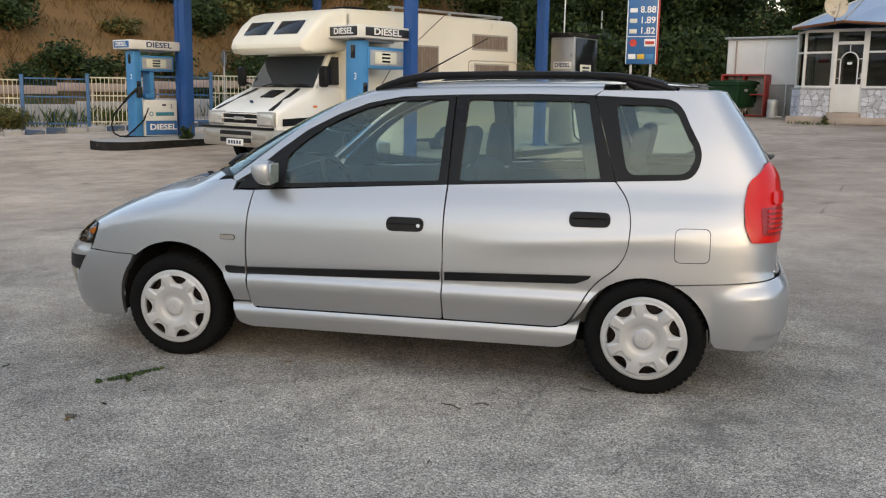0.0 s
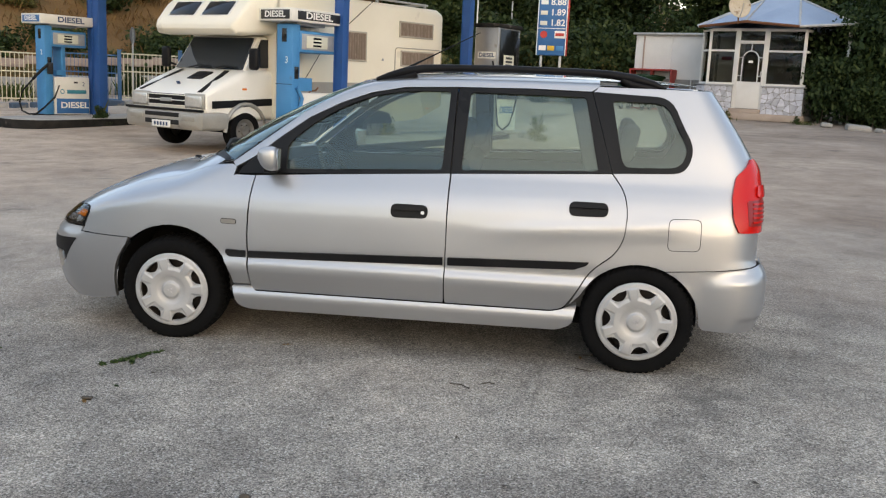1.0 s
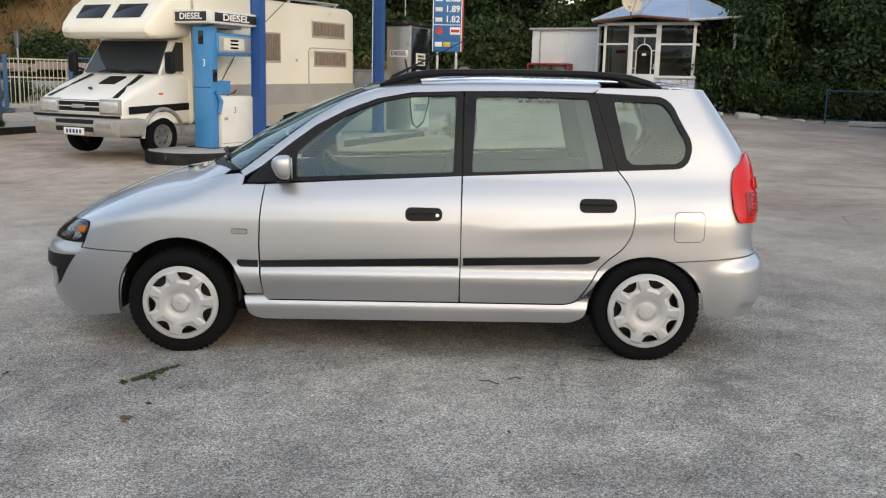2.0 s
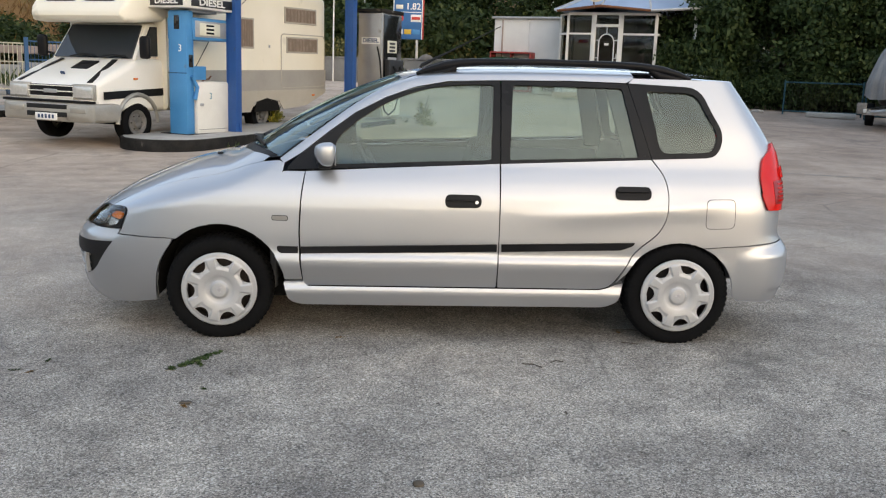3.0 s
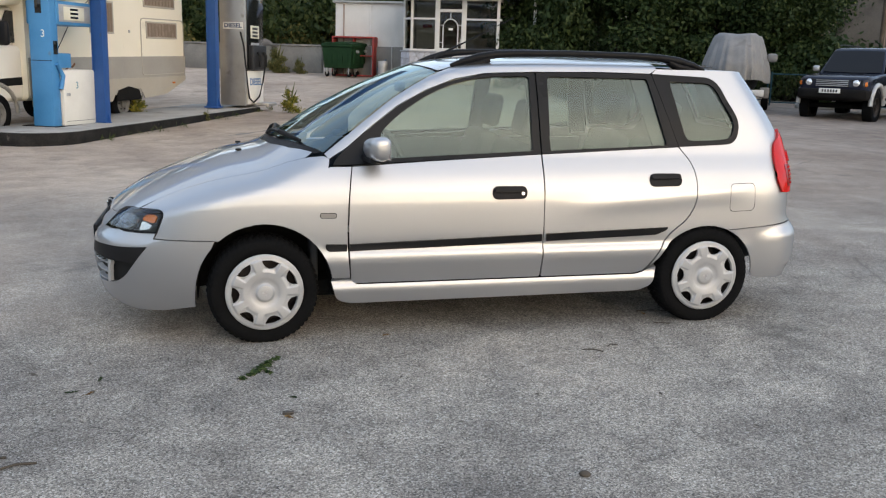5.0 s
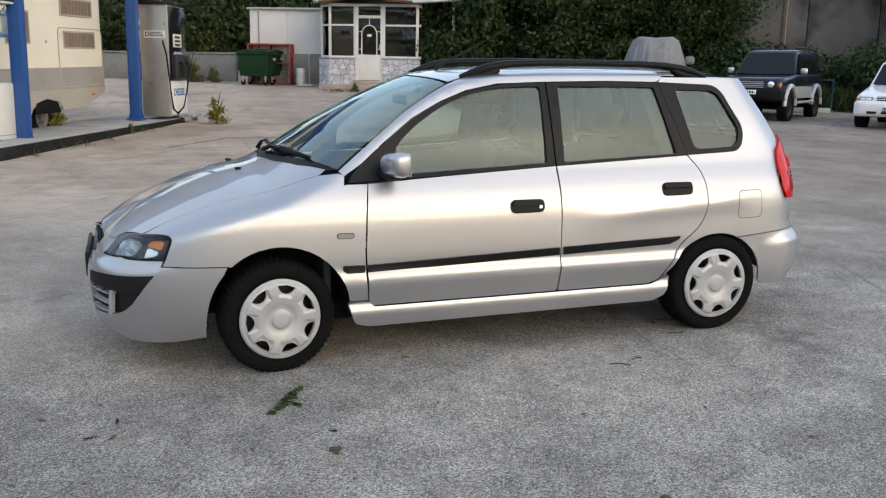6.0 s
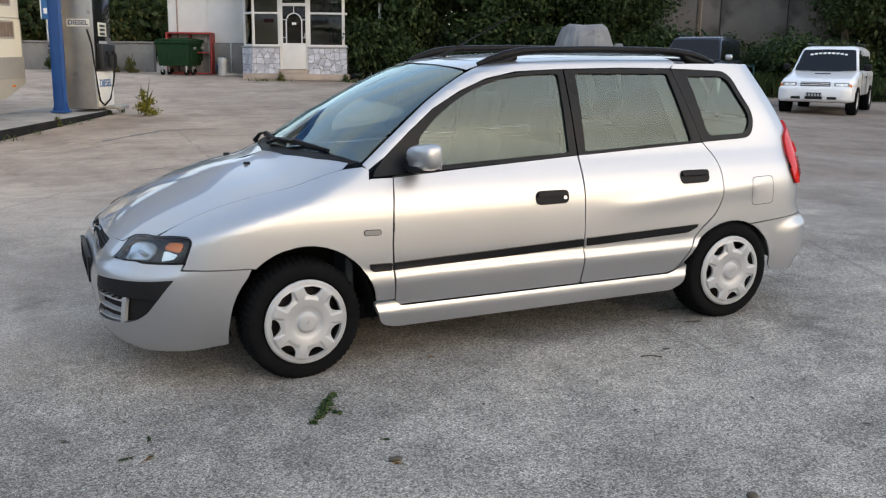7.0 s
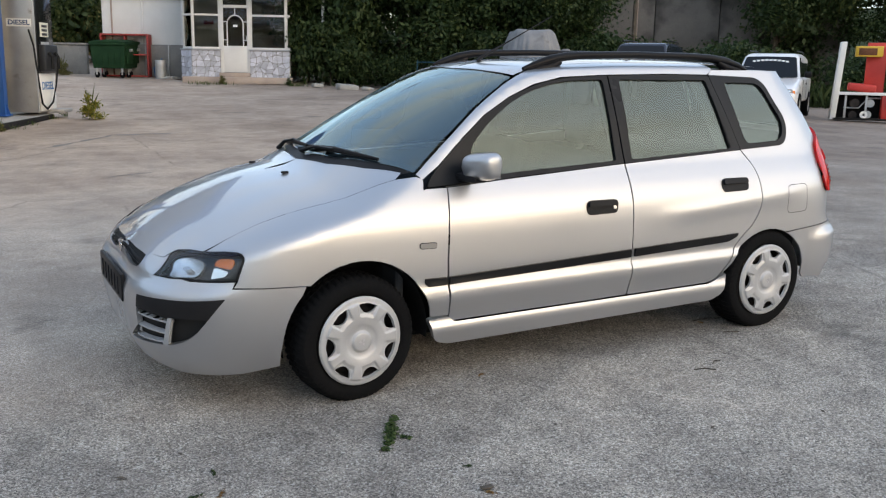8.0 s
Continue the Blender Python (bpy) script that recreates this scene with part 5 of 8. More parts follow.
def build_island(x, y, length, name):
    """A raised kerbed island: pale concrete top, black painted sides, rounded near end."""
    m = pose(x, y, ground_z(x, y + 2) - 0.03, 0, 0, SITE)
    isl = thing(name, m @ pose(0, 0, 0, 0.9), "raised concrete pump island with a black painted kerb", "island", kind="structure")
    w, pts = 0.80, []
    for k in range(13):
        a = radians(180 + 180 * k / 12)
        pts.append((w * math.cos(a), 0.72 * math.sin(a)))
    pts += [(w, length), (w * 0.7, length + 0.35), (-w * 0.7, length + 0.35), (-w, length)]
    part("kerb", slab(pts, -0.12, 0.155, 0.02), M["kerb_black"], isl, "chipped black kerb")
    inner = [(px * 0.94, py * (0.94 if py < 0 else 1) - (0.02 if py > 1 else 0)) for px, py in pts]
    part("top", slab(inner, 0.10, 0.163, 0.008), M["concrete"], isl, "pale dusty concrete top")
    return isl


build_island(-4.30, 10.15, 6.4, "pump_island")
build_island(-10.95, 13.75, 6.4, "pump_island")


# ---- pumps ----
def build_pump(x, y, number, first):
    base = ground_z(x, y) + 0.155
    pump = thing("fuel_pump", pose(x, y, base, 0, 0, SITE) @ pose(-0.19, 0, 0), "old blue and white fuel pump with " + ("a hanging hose" if first else "a rust-spotted cabinet"), "fuel pump", "fuel pumps")
    blue, white = M["pump_blue"], M["pump_white"]
    col = box_part("column", pump, blue, 0.37, 0.20, 2.02, (0.06, 0.10, 0.0), 0.03, "blue sheet-metal column")
    box_part("recess", col, M["screen_dark"], 0.11, 0.012, 0.22, (0, -0.098, 1.72), 0.004, "dark slot")
    box_part("card_slot", col, M["screen_dark"], 0.012, 0.10, 0.20, (0.184, 0.01, 1.12), 0.004, "black switch panel")
    box_part("groove", col, M["seam"], 0.375, 0.004, 0.01, (0, -0.101, 1.02), 0.001)
    cab = box_part("cabinet", pump, white, 0.56, 0.88, 0.86, (0, 0.66, 0.03), 0.025, "white cabinet door")
    box_part("seam", cab, M["seam"], 0.004, 0.82, 0.006, (0.281, 0, 0.07), 0.001)
    box_part("vent", cab, M["grey_plastic"], 0.16, 0.006, 0.20, (0.10, -0.441, 0.22), 0.002, "grey vent grille")
    box_part("plinth", pump, M["kerb_black"], 0.62, 1.14, 0.05, (0, 0.55, -0.01), 0.01, "dark rusty plinth")
    if first:
        box_part("upright", pump, blue, 0.34, 0.11, 1.0, (0.02, 0.50, 0.86), 0.02, "blue rear upright")
    head = box_part("display_head", pump, blue, 0.54, 0.90, 0.36, (0, 0.60, 1.56), 0.03, "blue display housing")
    for s in (1, -1):
        box_part("bezel", head, M["galvanised"], 0.012, 0.80, 0.26, (s * 0.270, 0, 0.05), 0.008, "pale bezel")
        dial = box_part("dial", head, M["dial_cream"], 0.012, 0.52, 0.20, (s * 0.276, -0.03, 0.08), 0.005, "cream price dial")
        for k in range(3):
            box_part("readout", dial, M["screen_dark"], 0.006, 0.20, 0.032, (s * 0.006, 0, 0.025 + 0.06 * k), 0.002, "black readout")
    if not first:
        for s in (0.2, -0.2):
            box_part("bracket", pump, blue, 0.03, 0.34, 0.22, (s, 0.36, 0.92), 0.005, "blue bracket")
    can = box_part("sign_canopy", pump, white, 0.76, 1.44, 0.21, (0, 0.56, 2.05), 0.015, "white sign canopy, rusty at the edges")
    box_part("canopy_neck", pump, M["galvanised"], 0.4, 0.7, 0.06, (0, 0.5, 2.0), 0.01)
    for s in (1, -1):
        if first:
            words("DIESEL", 0.17, M["ink_navy"], can, pose(s * 0.382, 0.03, 0.105, 0, 0, 90 * s), bold=0.004, stretch=1.35, label="dark blue word on white")
        else:
            box_part("sign_strip", can, M["ink_black"], 0.006, 1.24, 0.14, (s * 0.381, 0.04, 0.035), 0.002, "black sign strip")
            words("DIESEL", 0.15, M["ink_white"], can, pose(s * 0.386, -0.06, 0.105, 0, 0, 90 * s), bold=0.004, stretch=1.5, label="white word on black")
    box_part("sign_end", can, M["panel_blue"] if first else M["ink_black"], 0.66, 0.006, 0.15, (0, -0.722, 0.03), 0.002, "sign at the canopy's end")
    words("DIESEL", 0.14, M["ink_white"], can, pose(0, -0.727, 0.105), bold=0.003, stretch=1.15, label="white word")
    words(number, 0.16, M["ink_white"], col, pose(0.06, -0.103, 1.42), label="white number on blue")
    if first:
        words(number, 0.14, M["ink_navy"], cab, pose(0.283, 0.28, 0.70, 0, 0, 90), label="dark number")
        box_part("lower_panel", cab, M["panel_blue"], 0.006, 0.84, 0.34, (0.281, 0.0, 0.03), 0.002, "blue panel")
        words("DIESEL", 0.19, M["ink_white"], cab, pose(0.287, 0.04, 0.215, 0, 0, 90), bold=0.005, stretch=1.3, label="white word on blue")
        # a maker's mark as plain shapes: a ring and a bar
        ring = part("mark_ring", lathe([(0.045 + 0.010 * math.cos(2 * math.pi * k / 8), 0.004 * math.sin(2 * math.pi * k / 8)) for k in range(9)], 24), M["ink_teal"], cab, "plain teal ring")
        ring.matrix_basis = pose(0.284, -0.27, 0.53, 0, 0, 90)
        box_part("mark_bar", cab, M["ink_teal"], 0.006, 0.50, 0.085, (0.282, 0.10, 0.485), 0.002, "plain teal bar")
        box_part("lock_box", cab, M["ink_black"], 0.012, 0.10, 0.04, (0.282, 0.08, 0.72), 0.003, "small black lock")
        # nozzle and hose at the near end
        box_part("holster", pump, M["ink_black"], 0.12, 0.12, 0.26, (0.27, 0.10, 0.94), 0.03, "black nozzle holster")
        part("nozzle", sweep([(0.29, 0.06, 1.16), (0.26, -0.06, 1.06), (0.14, -0.16, 0.90), (0.08, -0.20, 0.82)], 0.032, 10), M["hose"], pump, "black nozzle")
        part("hose", sweep([(0.08, -0.20, 0.82), (-0.12, -0.34, 0.55), (-0.22, -0.36, 0.30), (-0.20, -0.32, 0.10), (-0.04, -0.25, 0.03), (0.14, -0.18, 0.05), (0.24, -0.04, 0.20), (0.27, 0.20, 0.42), (0.27, 0.32, 0.70)], 0.020, 10), M["hose"], pump, "black hanging hose")
        box_part("blue_box", pump, M["pump_blue"], 0.30, 0.24, 0.12, (0.06, 0.42, 0.92), 0.01, "blue box on the cabinet")
    else:
        words(number, 0.15, M["ink_teal"], cab, pose(0.283, -0.10, 0.62, 0, 0, 90), label="dark number on white")
        part("lever", sweep([(0.26, 0.10, 0.98), (0.28, 0.22, 0.80), (0.27, 0.17, 0.60)], 0.035, 8), M["pump_blue"], pump, "blue nozzle cradle")
        box_part("bolt", cab, M["galvanised"], 0.04, 0.10, 0.05, (0.27, -0.33, 0.46), 0.01, "steel latch")
        part("bent_pipe", sweep([(0.05, 0.62, 0.88), (0.05, 0.68, 0.92), (0.05, 0.80, 0.93), (0.05, 0.86, 0.98)], 0.014, 8), M["rust"], pump, "rusty bent pipe")
    return pump


build_pump(-4.105, 10.37, "3", False)
build_pump(-11.35, 14.75, "2", True)


def build_dispenser(x, y):
    base = ground_z(x, y) + 0.155
    d = thing("fuel_dispenser", pose(x, y, base, 0, 0, SITE), "tall steel fuel dispenser with a black electronic front", "fuel pump", "fuel pumps")
    box_part("body", d, M["steel_panel"], 0.56, 0.95, 2.20, (0, 0.475, 0.0), 0.03, "dull steel casing")
    box_part("cap", d, M["kerb_black"], 0.62, 1.02, 0.08, (0, 0.475, 2.20), 0.02, "dark cap")
    box_part("edge", d, M["galvanised"], 0.03, 0.05, 2.2, (0.285, 0.02, 0), 0.008, "steel corner strip")
    front = box_part("front_panel", d, M["screen_dark"], 0.02, 0.80, 1.45, (0.288, 0.50, 0.72), 0.006, "black front panel")
    box_part("readout", front, M["dial_cream"], 0.014, 0.42, 0.26, (0.008, -0.03, 0.66), 0.004, "cream price display")
    for k in range(3):
        box_part("readout_row", front, M["ink_black"], 0.006, 0.26, 0.045, (0.016, -0.03, 0.685 + 0.075 * k), 0.002)
    box_part("keypad", front, M["grey_plastic"], 0.012, 0.40, 0.05, (0.008, -0.02, 0.52), 0.003, "grey keypad")
    box_part("nozzle_box", d, M["ink_black"], 0.14, 0.66, 0.50, (0.34, 0.50, 0.74), 0.03, "black nozzle housing")
    for k in range(2):
        part("nozzle", sweep([(0.42, 0.32 + 0.3 * k, 1.10), (0.47, 0.34 + 0.3 * k, 1.02), (0.46, 0.36 + 0.3 * k, 0.80)], 0.030, 8), M["hose"], d, "black nozzle")
    part("hose", sweep([(0.44, 0.66, 0.80), (0.41, 0.62, 0.50), (0.37, 0.52, 0.18), (0.34, 0.30, 0.06), (0.32, 0.12, 0.16), (0.30, 0.02, 0.70), (0.28, -0.03, 1.20), (0.20, -0.02, 1.50)], 0.018, 8), M["hose"], d, "black hose loop")
    low = box_part("lower_panel", d, M["pump_white"], 0.02, 0.80, 0.68, (0.288, 0.50, 0.03), 0.006, "white lower panel")
    words("DIESEL", 0.20, M["panel_blue"], low, pose(0.012, 0, 0.45, 0, 0, 90), bold=0.004, stretch=1.0, label="blue word on white")
    lab = box_part("label_strip", d, M["pump_white"], 0.44, 0.008, 0.14, (0.03, -0.003, 1.55), 0.002, "pale label strip")
    words("DIESEL", 0.12, M["ink_navy"], lab, pose(0, -0.006, 0.07), bold=0.003, stretch=1.1, label="dark word")
    box_part("base_stone", d, M["concrete"], 0.5, 0.5, 0.07, (0.32, 0.75, -0.02), 0.03, "broken concrete footing")
    return d


build_dispenser(-1.40, 15.15)


def build_post(x, y, w, d, group="canopy posts"):
    z = ground_z(x, y) + 0.12
    p = thing("canopy_post", pose(x, y, z, 0, 0, SITE), "blue painted steel post of the canopy", "post", group)
    for s in (1, -1):
        box_part("flange", p, M["post_blue"], 0.014, d, 4.9, (s * (w / 2 - 0.007), 0, 0), 0.003)
    box_part("web", p, M["post_blue"], w - 0.03, 0.012, 4.9, (0, -d / 2 + 0.02, 0), 0.003)
    box_part("web", p, M["post_blue"], w - 0.03, 0.012, 4.9, (0, d / 2 - 0.02, 0), 0.003)
    box_part("foot_plate", p, M["post_blue"], w + 0.10, d + 0.10, 0.03, (0, 0, 0), 0.005)
    for s in (1, -1):
        gus = part("gusset", plate([(0, 0.02), (0.07, 0.02), (0, 0.22)], 0.01, "y"), M["post_blue"], p)
        gus.matrix_basis = pose(s * w / 2, 0, 0, 0, 0, 0 if s > 0 else 180)


build_post(-3.48, 11.28, 0.20, 0.16)
build_post(-1.78, 14.92, 0.20, 0.16)
build_post(-10.55, 15.75, 0.26, 0.22)
build_post(-10.85, 15.95, 0.14, 0.14)
build_post(-8.70, 19.4, 0.18, 0.16)


def build_canopy():
    """The flat canopy that the posts carry, over the top edge of the view."""
    c = thing("canopy", pose(-6.16, 15.0, 5.05, 0, 0, SITE), "flat white canopy roof on blue posts", "canopy", kind="structure")
    box_part("soffit", c, M["white_paint"], 12.0, 6.7, 0.10, (0, 0, 0), 0.02, "pale soffit")
    for rz, w, at in ((0, 12.1, (0, -3.35, 0)), (0, 12.1, (0, 3.35, 0)), (90, 6.7, (-6.03, 0, 0)), (90, 6.7, (6.03, 0, 0))):
        box_part("fascia", c, M["post_blue"], w, 0.06, 0.65, at, 0.01, "blue fascia", rz)


build_canopy()


# ---- camper van ----
def build_camper():
    o = pose(-4.85, 10.35, ground_z(-4.85, 11.6), 0, 0, SITE)
    cv = thing("camper_van", o @ pose(-0.97, 0, 0, 0.8), "cream alcove camper van with grey lower sides and curtained windows", "camper van")
    cream, cab, grey, sand, black = M["camper_white"], M["camper_cab"], M["camper_grey"], M["camper_sand"], M["trim"]
    hw = 1.06
    # living body with its alcove
    shell = [(0.62, 0, hw, 0.55, 2.02, 0.04), (0.64, 0, hw, 0.52, 2.70, 0.10), (2.5, 0, hw, 0.50, 2.74, 0.10), (4.7, 0, hw, 0.50, 2.74, 0.10), (5.45, 0, hw, 0.66, 2.74, 0.12), (5.62, 0, hw - 0.03, 0.76, 2.70, 0.14), (5.72, 0, hw - 0.10, 0.86, 2.55, 0.16)]
    body = part("body", loft(shell), cream, cv, "cream living body")
    alcove = [(-0.30, 0, hw - 0.12, 2.02, 2.10, 0.03), (-0.22, 0, hw - 0.05, 1.94, 2.20, 0.06), (0.0, 0, hw - 0.01, 1.92, 2.45, 0.10), (0.22, 0, hw, 1.94, 2.62, 0.12), (0.45, 0, hw, 1.96, 2.68, 0.12), (0.70, 0, hw, 1.98, 2.70, 0.10)]
    alc = part("alcove", loft(alcove), cream, cv, "cream alcove over the cab")
    for s in (-1, 1):
        w = part("alcove_window", soft_box(0.62, 0.03, 0.30, 0.012, 2), M["window_dark"], alc, "dark sloping window")
        w.matrix_basis = pose(s * 0.42, -0.182, 2.252, -41.4, 0, 0)
        f = part("window_frame", plate([(-0.35, -0.02), (0.35, -0.02), (0.35, 0.32), (-0.35, 0.32)], 0.02, "y"), M["pump_white"], alc)
        f.matrix_basis = pose(s * 0.42, -0.170, 2.245, -41.4, 0, 0)
        # lower side bands, skirts
        band = part("grey_band", plate([(0.66, 0.56), (4.70, 0.52), (5.60, 0.78), (5.62, 1.20), (0.66, 1.18)], 0.016, "x"), grey, cv, "grey lower side band")
        band.matrix_basis = pose(s * (hw + 0.004), 0, 0)
        skirt = part("skirt", plate([(0.70, 0.42), (2.90, 0.40), (3.05, 0.60), (3.45, 0.66), (3.85, 0.60), (4.00, 0.42), (4.80, 0.46), (5.58, 0.72), (5.60, 0.80), (0.70, 0.80)], 0.02, "x"), sand, cv, "sand-coloured skirt")
        skirt.matrix_basis = pose(s * (hw + 0.012), 0, 0)
        for y0, z0, w, h in ((2.35, 1.62, 0.66, 0.50), (4.10, 2.14, 1.10, 0.26), (4.16, 1.56, 1.10, 0.26)):
            win = part("side_window", plate([(y0, z0), (y0 + w, z0), (y0 + w, z0 + h), (y0, z0 + h)], 0.016, "x"), M["curtain"], cv, "curtained acrylic window")
            win.matrix_basis = pose(s * (hw + 0.006), 0, 0)
            for a, b, c2, d2 in ((y0 - 0.03, z0 - 0.03, w + 0.06, 0.03), (y0 - 0.03, z0 + h, w + 0.06, 0.03), (y0 - 0.03, z0, 0.03, h), (y0 + w, z0, 0.03, h)):
                box_part("frame_bar", win, M["camper_sand"], 0.024, c2, d2, (s * 0.004, a + c2 / 2, b), 0.004)
            for k in range(9):
                box_part("fold", win, M["curtain_fold"], 0.006, 0.035, h - 0.04, (s * 0.009, y0 + (k + 0.5) * w / 9, z0 + 0.02), 0.002)
        door = part("hatch", plate(rounded([(3.95, 0.84), (5.56, 0.86), (5.56, 1.90), (3.95, 1.90)], 0.10), 0.012, "x"), cream, cv, "cream hatch with rounded corners")
        door.matrix_basis = pose(s * (hw + 0.001), 0, 0)
        rim = rounded([(3.95, 0.84), (5.56, 0.86), (5.56, 1.90), (3.95, 1.90)], 0.10)
        part("hatch_rim", sweep([(s * (hw + 0.009), y, z) for y, z in rim + rim[:1]], 0.011, 6), sand, cv, "sand-coloured rubber seal")
        # black plate over the grey band stands for the shade in the open arch
        part("arch_liner", plate([(3.04, 0.40), (3.10, 0.59), (3.45, 0.655), (3.80, 0.59), (3.90, 0.40)], 0.02, "x"), M["underbody"], cv, "flat black plate in place of the arch's shaded hollow").matrix_basis = pose(s * (hw + 0.006), 0, 0)
        box_part("side_marker", cv, M["amber"], 0.02, 0.10, 0.035, (s * (hw + 0.024), 5.10, 0.66), 0.005, "orange side marker")
        box_part("lock", cv, M["galvanised"], 0.02, 0.05, 0.05, (s * (hw + 0.01), 3.55, 1.62), 0.01)
    # cab
    chw = 0.96
    part("cab", loft([(-0.86, 0, chw - 0.10, 0.62, 0.90, 0.06), (-0.80, 0, chw - 0.03, 0.55, 0.97, 0.08), (-0.45, 0, chw, 0.52, 1.15, 0.12), (-0.02, 0, chw, 0.50, 1.32, 0.12), (0.10, 0, chw, 0.50, 1.36, 0.10), (1.30, 0, chw, 0.50, 1.36, 0.10)]), cab, cv, "white cab with a short sloping bonnet")
    part("cab_upper", loft([(0.06, 0, chw - 0.06, 1.28, 1.36, 0.02), (0.42, 0, chw - 0.13, 1.28, 1.92, 0.05), (1.28, 0, chw - 0.10, 1.28, 1.96, 0.05)]), cab, cv, "white cab roof and pillars")
    bm = bmesh.new()
    vs = [bm.verts.new(p) for p in ((-0.84, 0.030, 1.36), (0.84, 0.030, 1.36), (0.76, 0.375, 1.90), (-0.76, 0.375, 1.90))]
    lo = [bm.verts.new((v.co.x, v.co.y + 0.03, v.co.z - 0.01)) for v in vs]
    bm.faces.new(vs), bm.faces.new(list(reversed(lo)))
    for i in range(4):
        bm.faces.new((vs[i], lo[i], lo[(i + 1) % 4], vs[(i + 1) % 4]))
    bmesh.ops.recalc_face_normals(bm, faces=bm.faces)
    part("windscreen", bm, M["cab_glass"], cv, "dark windscreen mirroring the sky")
    for s in (-1, 1):
        part("side_glass", plate([(0.20, 1.40), (0.95, 1.40), (0.95, 1.88), (0.47, 1.88)], 0.02, "x"), M["window_dark"], cv, "dark cab window").matrix_basis = pose(s * (chw - 0.098), 0, 0)
        part("black_stripe", plate([(-0.72, 0.84), (1.2, 0.90), (1.2, 0.78), (-0.72, 0.72)], 0.012, "x"), black, cv, "black side stripe").matrix_basis = pose(s * (chw + 0.001), 0, 0)
        bm = soft_box(0.10, 0.86, 0.012, 0.004, 1)
        st = part("bonnet_stripe", bm, black, cv, "black bonnet stripe")
        st.matrix_basis = pose(s * 0.66, -0.42, 1.150, 24.5, 0, s * 14)
        part("mirror", soft_box(0.20, 0.10, 0.36, 0.05, 3), black, cv, "large black mirror").matrix_basis = pose(s * (chw + 0.16), 0.05, 1.36)
        part("mirror_arm", sweep([(s * chw, 0.14, 1.40), (s * (chw + 0.15), 0.06, 1.45)], 0.018, 8), black, cv)
        box_part("headlamp", cv, M["lamp_glass"], 0.40, 0.06, 0.19, (s * 0.68, -0.862, 0.73), 0.02, "rectangular headlamp")
        part("arch_trim", sweep([(s * (chw + 0.01), 0.46 * math.cos(radians(a)), 0.33 + 0.46 * math.sin(radians(a))) for a in range(0, 181, 15)], 0.035, 8), M["bumper_grey"], cv, "grey wheel-arch trim")
        for wy in (0.0, 3.45):
            wh = new("wheel")
            wh.parent, wh.matrix_basis = cv, pose(s * 0.95, wy, 0.335, 0, 0, 90 if s > 0 else -90)
            part("tyre", lathe([(0.20, 0.0), (0.24, -0.012), (0.30, -0.016), (0.33, 0.0), (0.337, 0.03), (0.337, 0.16), (0.33, 0.19), (0.20, 0.2)], 40), M["rubber"], wh, "worn black tyre")
            part("rim", lathe([(0.0, 0.0), (0.05, -0.02), (0.075, -0.015), (0.085, 0.02), (0.15, 0.035), (0.18, 0.0), (0.205, -0.005), (0.205, 0.05)], 32), M["camper_rim"], wh, "grey steel rim")
            for k in range(6):
                a = 2 * math.pi * k / 6
                part("nut", lathe([(0.0, -0.01), (0.012, -0.01), (0.012, 0.03)], 6), M["dark_steel"], wh).matrix_basis = pose(0.115 * math.cos(a), 0.02, 0.115 * math.sin(a))
    for wy in (0.0, 3.45):
        part("axle", sweep([(-0.9, wy, 0.335), (0.9, wy, 0.335)], 0.06, 8), M["underbody"], cv)
    part("grille", soft_box(0.92, 0.05, 0.20, 0.02, 2), black, cv, "black radiator grille").matrix_basis = pose(0, -0.845, 0.73)
    box_part("mark", cv, M["galvanised"], 0.28, 0.02, 0.06, (0, -0.875, 0.80), 0.005, "plain grey maker's mark")
    for k in range(3):
        box_part("grille_bar", cv, M["camper_cab"], 0.94, 0.02, 0.016, (0, -0.872, 0.735 + 0.085 * k), 0.004, "white grille bar")
    part("front_bumper", loft([(-0.97, 0, 0.88, 0.40, 0.60, 0.05), (-0.93, 0, 0.97, 0.36, 0.66, 0.06), (-0.55, 0, 1.0, 0.36, 0.66, 0.05), (-0.42, 0, 1.0, 0.38, 0.64, 0.04)]), M["bumper_grey"], cv, "silver-grey bumper")
    box_part("bumper_strip", cv, black, 1.94, 0.06, 0.04, (0, -0.93, 0.66), 0.01, "black bumper strip")
    box_part("bumper_intake", cv, M["seam"], 0.86, 0.03, 0.07, (0, -0.962, 0.555), 0.01, "dark intake")
    box_part("bumper_intake", cv, M["seam"], 0.86, 0.03, 0.08, (0, -0.962, 0.43), 0.01, "dark lower intake")
    for s in (-1, 1):
        box_part("bumper_pad", cv, M["bumper_grey"], 0.34, 0.05, 0.10, (s * 0.66, -0.955, 0.50), 0.02, "raised grey bumper pad")
        box_part("lamp_surround", cv, M["bumper_grey"], 0.46, 0.05, 0.25, (s * 0.68, -0.838, 0.70), 0.015, "grey headlamp surround")
        box_part("indicator", cv, M["amber"], 0.02, 0.09, 0.035, (s * 0.965, -0.02, 1.02), 0.006, "small orange side indicator")
    np_ = box_part("number_plate", cv, M["ink_white"], 0.46, 0.015, 0.11, (0, -0.985, 0.38), 0.004, "white number plate with plain bars")
    for k in range(5):
        box_part("bar", np_, M["ink_navy"], 0.045, 0.006, 0.06, (-0.15 + 0.075 * k, -0.008, 0.025), 0.002)
    box_part("bonnet_scoop", cv, black, 0.36, 0.30, 0.03, (0.12, -0.24, 1.225), 0.01, "black bonnet scoop").rotation_euler = Euler((radians(24), 0, 0))
